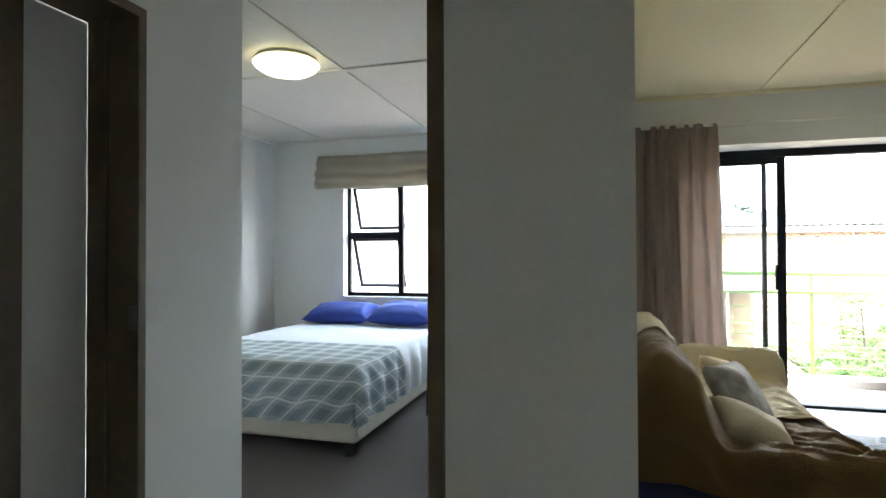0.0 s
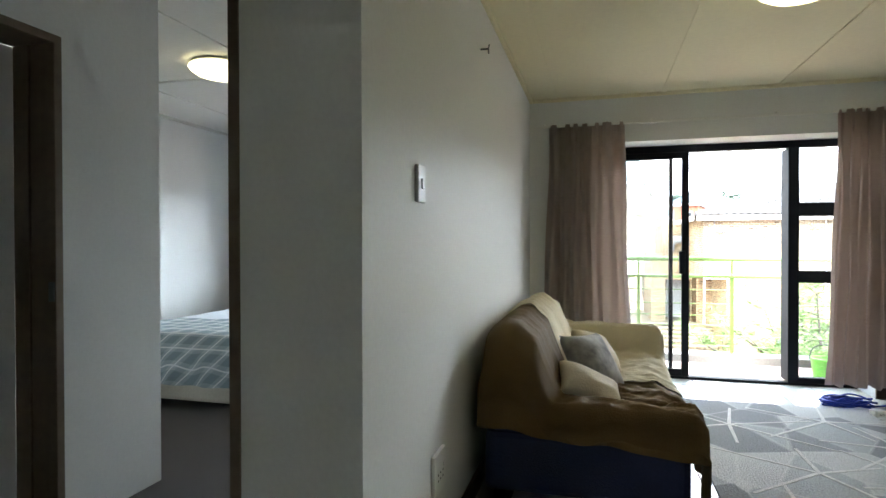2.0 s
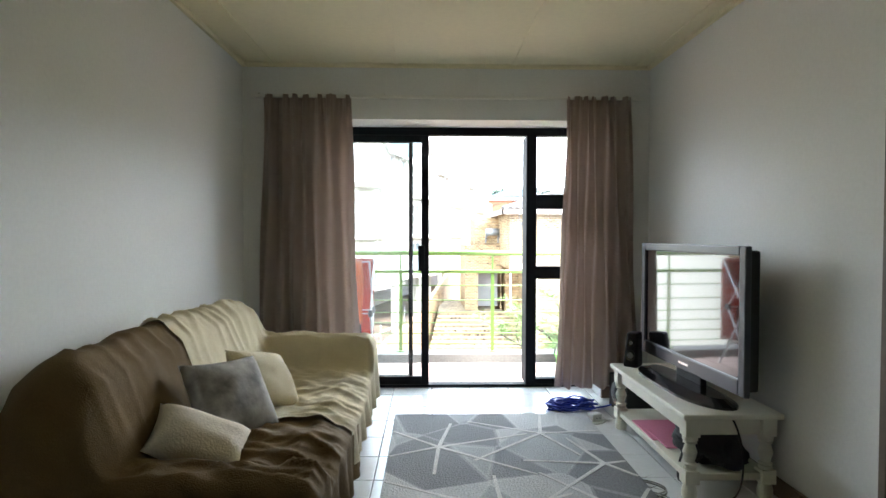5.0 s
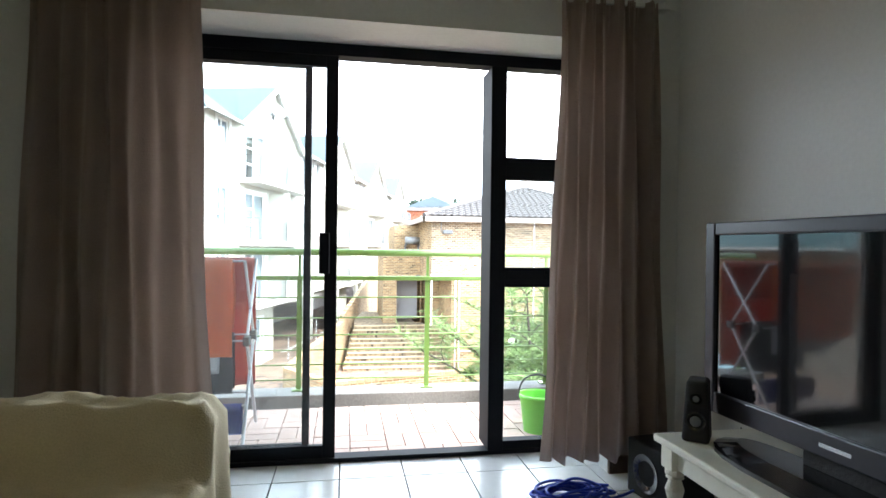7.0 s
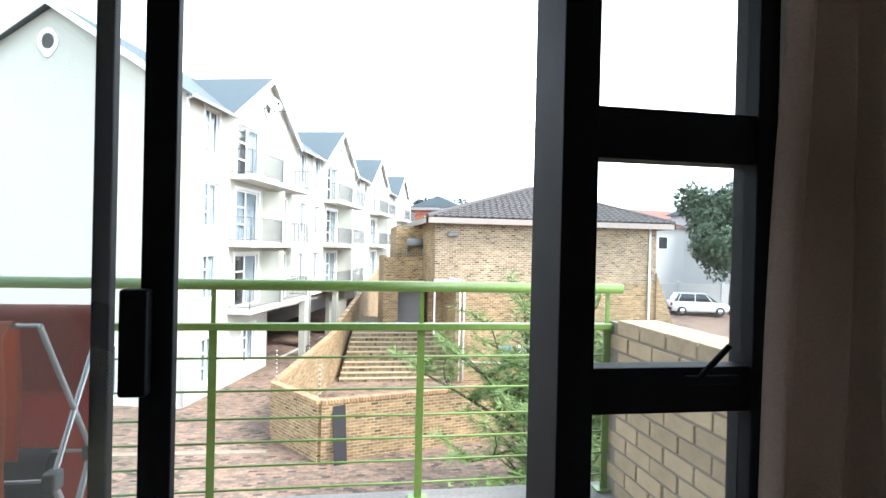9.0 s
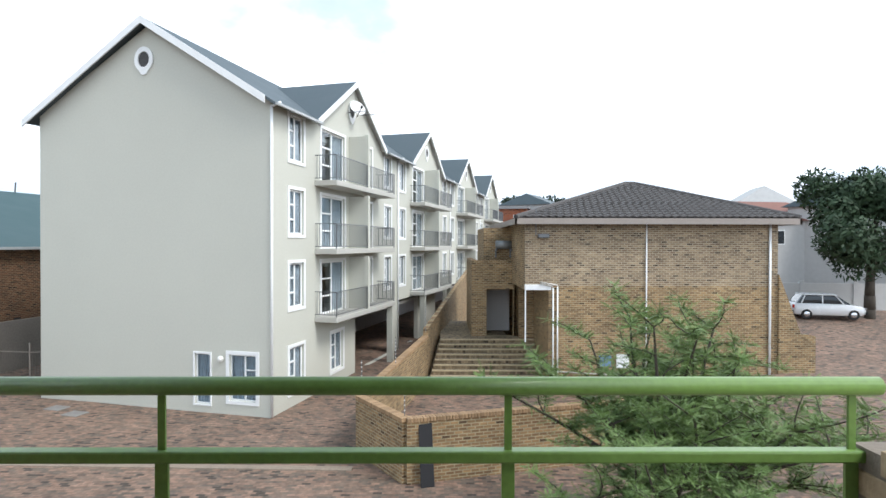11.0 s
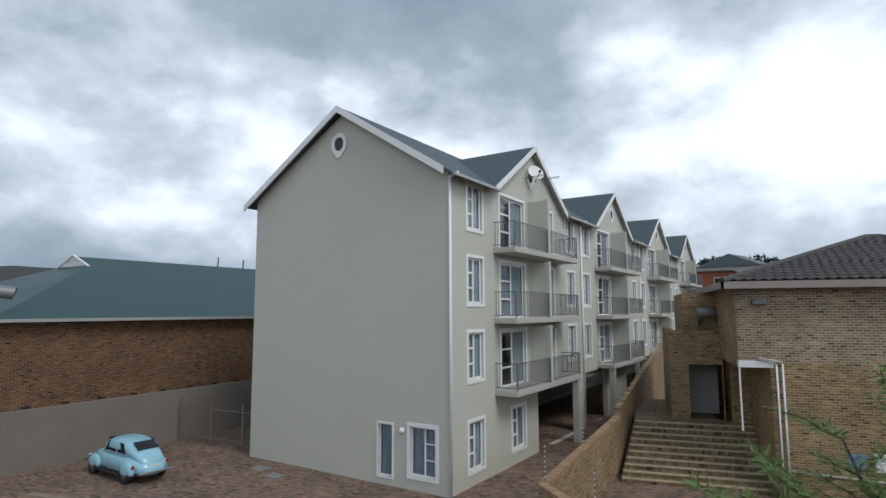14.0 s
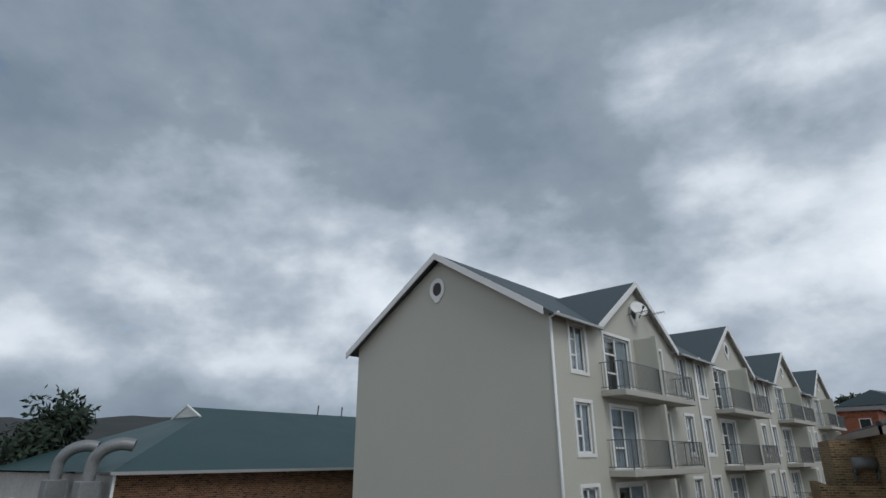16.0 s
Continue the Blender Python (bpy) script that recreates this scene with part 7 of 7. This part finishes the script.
def electric_posts():
    for x, y, z in ((-0.45, 17.1, -3.02), (0.95, 14.95, -3.02), (1.25, 25.1, -2.3), (0.3, 20.5, -2.9)):
        p = thing("fence_post", pose(x, y, z), "thin steel post with white insulators on the garden wall", "fence post", "posts on the garden wall")
        bm = bmesh.new()
        tube(bm, (0, 0, -0.1), (0, 0, 1.0), 0.012, 6)
        part("rod", bm, M["steel_grey"], p)
        for k in range(7):
            bm = bmesh.new()
            tube(bm, (0, -0.02, 0.15 + k * 0.13), (0, 0.02, 0.15 + k * 0.13), 0.018, 6)
            part("insulator", bm, M["white_plastic"], p, "white insulator")


electric_posts()


KERB = ((-18.0, 16.36), (-0.3, 15.72))
M["kerb_stone"] = material("pale_edging_stone", (0.27, 0.215, 0.165), 0.9, 0.35, 20, 2.0, 0.3)


def wall_fixtures():
    c = thing("water_heater", pose(4.95, 28.05, 1.38), "silver cylinder on a bracket on the brick annex", "heater")
    bm = bmesh.new()
    tube(bm, (-0.38, -0.3, 0), (0.38, -0.3, 0), 0.20, 18)
    part("tank", bm, M["galv"], c, smooth=True)
    for x in (-0.35, 0.35):
        bm = bmesh.new()
        bx(bm, x - 0.03, x + 0.03, -0.5, 0.1, -0.30, -0.2)
        bx(bm, x - 0.03, x + 0.03, -0.12, 0.08, -0.62, -0.2)
        part("bracket", bm, M["steel_grey"], c)
    for q, nm, mat, lab in (((HX0 + 3.0, HX0 + 3.5, HY - 0.02, HY - 0.004, -3.55, -3.1), "wall_patch", M["blue_paint"], "faded blue painted patch on the brick wall"), ((HX0 + 3.7, HX0 + 4.2, HY - 0.09, HY, -3.6, -3.05), "meter_box", M["white_trim"], "grey-white meter box on the brick wall")):
        bm = bmesh.new()
        bx(bm, *q, 0.004)
        tagged(part(nm, bm, mat), lab, "box")
    f = thing("flood_light", pose(HX0 + 0.7, HY - 0.1, 1.75), "dark flood lamp under the house gutter", "lamp")
    box_part("housing", (-0.22, 0.22, -0.2, 0.1, -0.08, 0.08), M["steel_grey"], f, bevel=0.02)
    bm = bmesh.new()
    tube(bm, (-0.3, -0.05, 0.0), (-0.3, -0.05, 1.1), 0.02, 6)
    part("pole", bm, M["steel_grey"], f)
    for s, z in ((6.2, 7.35), (7.9, 7.6)):
        a = thing("television_aerial", BASE @ pose(0.05, s, h(z)), "spindly aluminium television aerial on the gable", "aerial")
        bm = bmesh.new()
        tube(bm, (0, 0, 0), (0.9, 0.2, 0.1), 0.015, 6)
        part("boom", bm, M["steel_grey"], a)
        for k in range(6):
            bm = bmesh.new()
            tube(bm, (0.15 + 0.14 * k, -0.25, 0.03), (0.15 + 0.14 * k, 0.35, 0.05), 0.008, 5)
            part("element", bm, M["steel_grey"], a)
    dish = thing("satellite_dish", BASE @ pose(0.3, 6.75, h(7.62), 0, 0, -35), "white satellite dish with a dark arm on the gable", "satellite dish")
    bm = bmesh.new()
    lathe(bm, [(0.02, 0.0), (0.16, 0.02), (0.30, 0.07), (0.40, 0.13), (0.41, 0.135), (0.30, 0.085), (0.16, 0.035), (0.03, 0.015)], 24)
    part("bowl", bm, M["white_trim"], dish, "white dish bowl", smooth=True, m=pose(0, 0, 0, 0, 62))
    bm = bmesh.new()
    tube(bm, (0.05, 0, -0.36), (0.48, 0, 0.02), 0.018, 6)
    tube(bm, (0.44, 0, -0.02), (0.50, 0, 0.08), 0.05, 8)
    part("feed_arm", bm, M["black_matt"], dish, "dark feed arm")
    bm = bmesh.new()
    tube(bm, (-0.26, -0.1, -0.1), (0.0, 0, 0.0), 0.025, 6)
    part("wall_bracket", bm, M["steel_grey"], dish)
    bm = bmesh.new()
    bx(bm, 0, 17.5, -0.13, 0.13, -0.05, 0.03, 0.01)
    structure("kerb", bm, M["kerb_stone"], "pale edging row across the brick paving", pose(*KERB[0], GROUND, 0, 0, math.degrees(math.atan2(KERB[1][1] - KERB[0][1], KERB[1][0] - KERB[0][0]))))
    for x, y in ((-12.3, 21.4), (-11.2, 20.7)):
        bm = bmesh.new()
        bx(bm, -0.35, 0.35, -0.28, 0.28, 0.0, 0.03, 0.01)
        tagged(part("manhole_cover", bm, M["concrete"], m=pose(x, y, GROUND, 0, 0, -16)), "grey concrete manhole cover in the paving", "manhole", "manhole covers by the block")
    board = bmesh.new()
    bx(board, -0.03, 0.32, -0.02, 0.02, 0.0, 1.62, 0.006)
    tagged(part("board", board, M["black_matt"], m=pose(1.42, 14.52, GROUND, -11, 0, 15)), "dark board leaning on the low garden wall", "board")
    # steep raking buttress at the house corner
    bm = bmesh.new()
    v = [bm.verts.new(p) for p in ((HX1, HY - 0.1, -3.9), (HX1 + 1.5, HY - 0.1, -3.9), (HX1 + 1.5, HY - 0.1, -2.3), (HX1 + 0.9, HY - 0.1, -2.2), (HX1, HY - 0.1, 0.2))]
    w = [bm.verts.new((p.co.x, p.co.y + 0.3, p.co.z)) for p in v]
    bm.faces.new(v)
    bm.faces.new(w[::-1])
    for i in range(5):
        bm.faces.new((v[i], v[(i + 1) % 5], w[(i + 1) % 5], w[i]))
    tagged(part("side_stair_wall", bm, M["house_brick"]), "raking buff brick stair wall beside the house", "wall")


wall_fixtures()

bm = bmesh.new()
bx(bm, 0, 26, 0, 0.2, -0.5, 1.7)
for i in range(9):
    bx(bm, i * 3.2, i * 3.2 + 0.25, -0.06, 0.26, -0.5, 1.85)
structure("boundary_wall_upper", bm, M["pale_wall"], "pale panelled boundary wall above the upper drive", pose(19.0, 38.0, -2.8, 0, 0, -8))


# ---- the distance ----
def far_house(x, y, z, w, d, hgt, roof, wall_mat, roof_mat, label, rz=0):
    b = thing("house", pose(x, y, z, 0, 0, rz), label, "house")
    bm = bmesh.new()
    bx(bm, -w / 2, w / 2, -d / 2, d / 2, -6, hgt)
    part("wall", bm, wall_mat, b)
    bm = bmesh.new()
    pts = [(-w / 2 - 0.4, -d / 2 - 0.4, hgt), (w / 2 + 0.4, -d / 2 - 0.4, hgt), (w / 2 + 0.4, d / 2 + 0.4, hgt), (-w / 2 - 0.4, d / 2 + 0.4, hgt), (-w * 0.42, 0, hgt + roof), (w * 0.42, 0, hgt + roof)]
    v = [bm.verts.new(p) for p in pts]
    for q in ((0, 1, 5, 4), (2, 3, 4, 5), (1, 2, 5), (3, 0, 4), (3, 2, 1, 0)):
        bm.faces.new([v[i] for i in q])
    part("roof", bm, roof_mat, b)
    k = max(2, int(w / 3))
    for i in range(k):
        xx = -w / 2 + (i + 0.5) * w / k
        wf = box_part("window", (xx - 0.55, xx + 0.55, -d / 2 - 0.03, -d / 2, hgt - 2.0, hgt - 0.8), M["white_trim"], b)
        box_part("pane", (xx - 0.47, xx + 0.47, -d / 2 - 0.045, -d / 2 - 0.03, hgt - 1.93, hgt - 0.87), M["car_glass"], wf)


far_house(12.4, 82, 0, 5, 8, 6.2, 0.7, M["orange_brick"], M["roof_tile"], "orange brick house beyond the apartment blocks", -16)
far_house(16.5, 90, 0, 6, 8, 7.4, 1.8, M["pale_wall"], M["roof_sheet"], "pale gabled house beyond the apartment blocks", 60)
far_house(31.0, 52, 0, 7, 9, 3.4, 1.9, M["pale_wall"], M["far_roof"], "pale house with a red roof behind the brick house", 10)
far_house(36.5, 62, 0, 5, 7, 5.2, 2.4, M["pale_wall"], M["pale_wall"], "small white gabled house behind the brick house", 80)
far_house(37.5, 47, -2.8, 8, 9, 7.4, 2.2, M["pale_wall"], M["roof_sheet"], "grey two-storey house beyond the dark tree", 30)
far_house(-70, 60, -1, 14, 9, 2.4, 1.4, M["pale_wall"], M["far_roof"], "pale house on the far hillside", 20)


def hills():
    bm = bmesh.new()
    n, rows = 180, 6
    grid = []
    for i in range(n + 1):
        a = math.radians(-95 + 190 * i / n)
        row = []
        for j in range(rows + 1):
            f = j / rows
            r = 260 + 240 * f
            top = 27 + 9 * noise.noise((a * 2.2, 0, 3)) + 4 * noise.noise((a * 9, 1, 5)) + 1.2 * noise.noise((a * 60, 1, 8))
            if a < -0.5:
                top += 11
            row.append(bm.verts.new((r * math.sin(a), r * math.cos(a), GROUND + top * f ** 0.8 + 1.0 * noise.noise((a * 40, f * 6, 2)) * f)))
        grid.append(row)
    for p, q in zip(grid, grid[1:]):
        for j in range(rows):
            bm.faces.new((p[j], q[j], q[j + 1], p[j + 1]))
    structure("backdrop_hills", bm, M["hill"], "low wooded hills along the horizon", smooth=True)


hills()


# ---- floor tiles and pavers, piece by piece ----
def floor_tiles():
    floor = bpy.data.objects["floor"]
    P = 0.30
    me = bpy.data.meshes.new("tile")
    bm = bmesh.new()
    bx(bm, 0.003, P - 0.003, 0.003, P - 0.003, -0.014, 0.0, 0.0015)
    bm.to_mesh(me)
    bm.free()
    me.materials.append(M["tile"])
    rest = bmesh.new()
    count = 0
    for i in range(-12, 6):
        for j in range(-22, 2):
            x, y = 1.36 + i * P, 0.10 + j * P
            if x + P < -2.25 or x > RX or y > 0.29 or y + P < -6.35:
                continue
            if x < -0.13 and y + P > -3.70 or (y + P > 0.0 and not (0.5 < x + P and x < 2.6)):
                continue
            if y > -4.2 and x > -0.2:
                o = new("tile", me)
                o.parent = floor
                o.matrix_basis = pose(x, y, -0.0005 * ((i * 7 + j * 3) % 3))
                count += 1
            else:
                bx(rest, x + 0.003, x + P - 0.003, y + 0.003, y + P - 0.003, -0.014, 0.0)
    tagged(part("tiles", rest, M["tile"], floor), kind="stuff")


def balcony_pavers():
    """Clay pavers in a basket weave: pairs laid crosswise to their neighbours."""
    slab = bpy.data.objects["balcony_slab"]
    me = bpy.data.meshes.new("paver")
    bm = bmesh.new()
    bx(bm, -0.108, 0.108, -0.053, 0.053, -0.04, 0.0, 0.004)
    bm.to_mesh(me)
    bm.free()
    me.materials.append(M["balcony_paver"])
    C = 0.221
    for i in range(14):
        for j in range(6):
            x, y = -0.02 + i * C, 0.535 + j * C
            for k in (-1, 1):
                o = new("paver", me)
                o.parent = slab
                d = k * C / 4
                turn = random.uniform(-0.7, 0.7)
                z = BZ + random.uniform(-0.002, 0.002)
                o.matrix_basis = pose(x, y + d, z, 0, 0, turn) if (i + j) % 2 else pose(x + d, y, z, 0, 0, 90 + turn)


floor_tiles()
balcony_pavers()
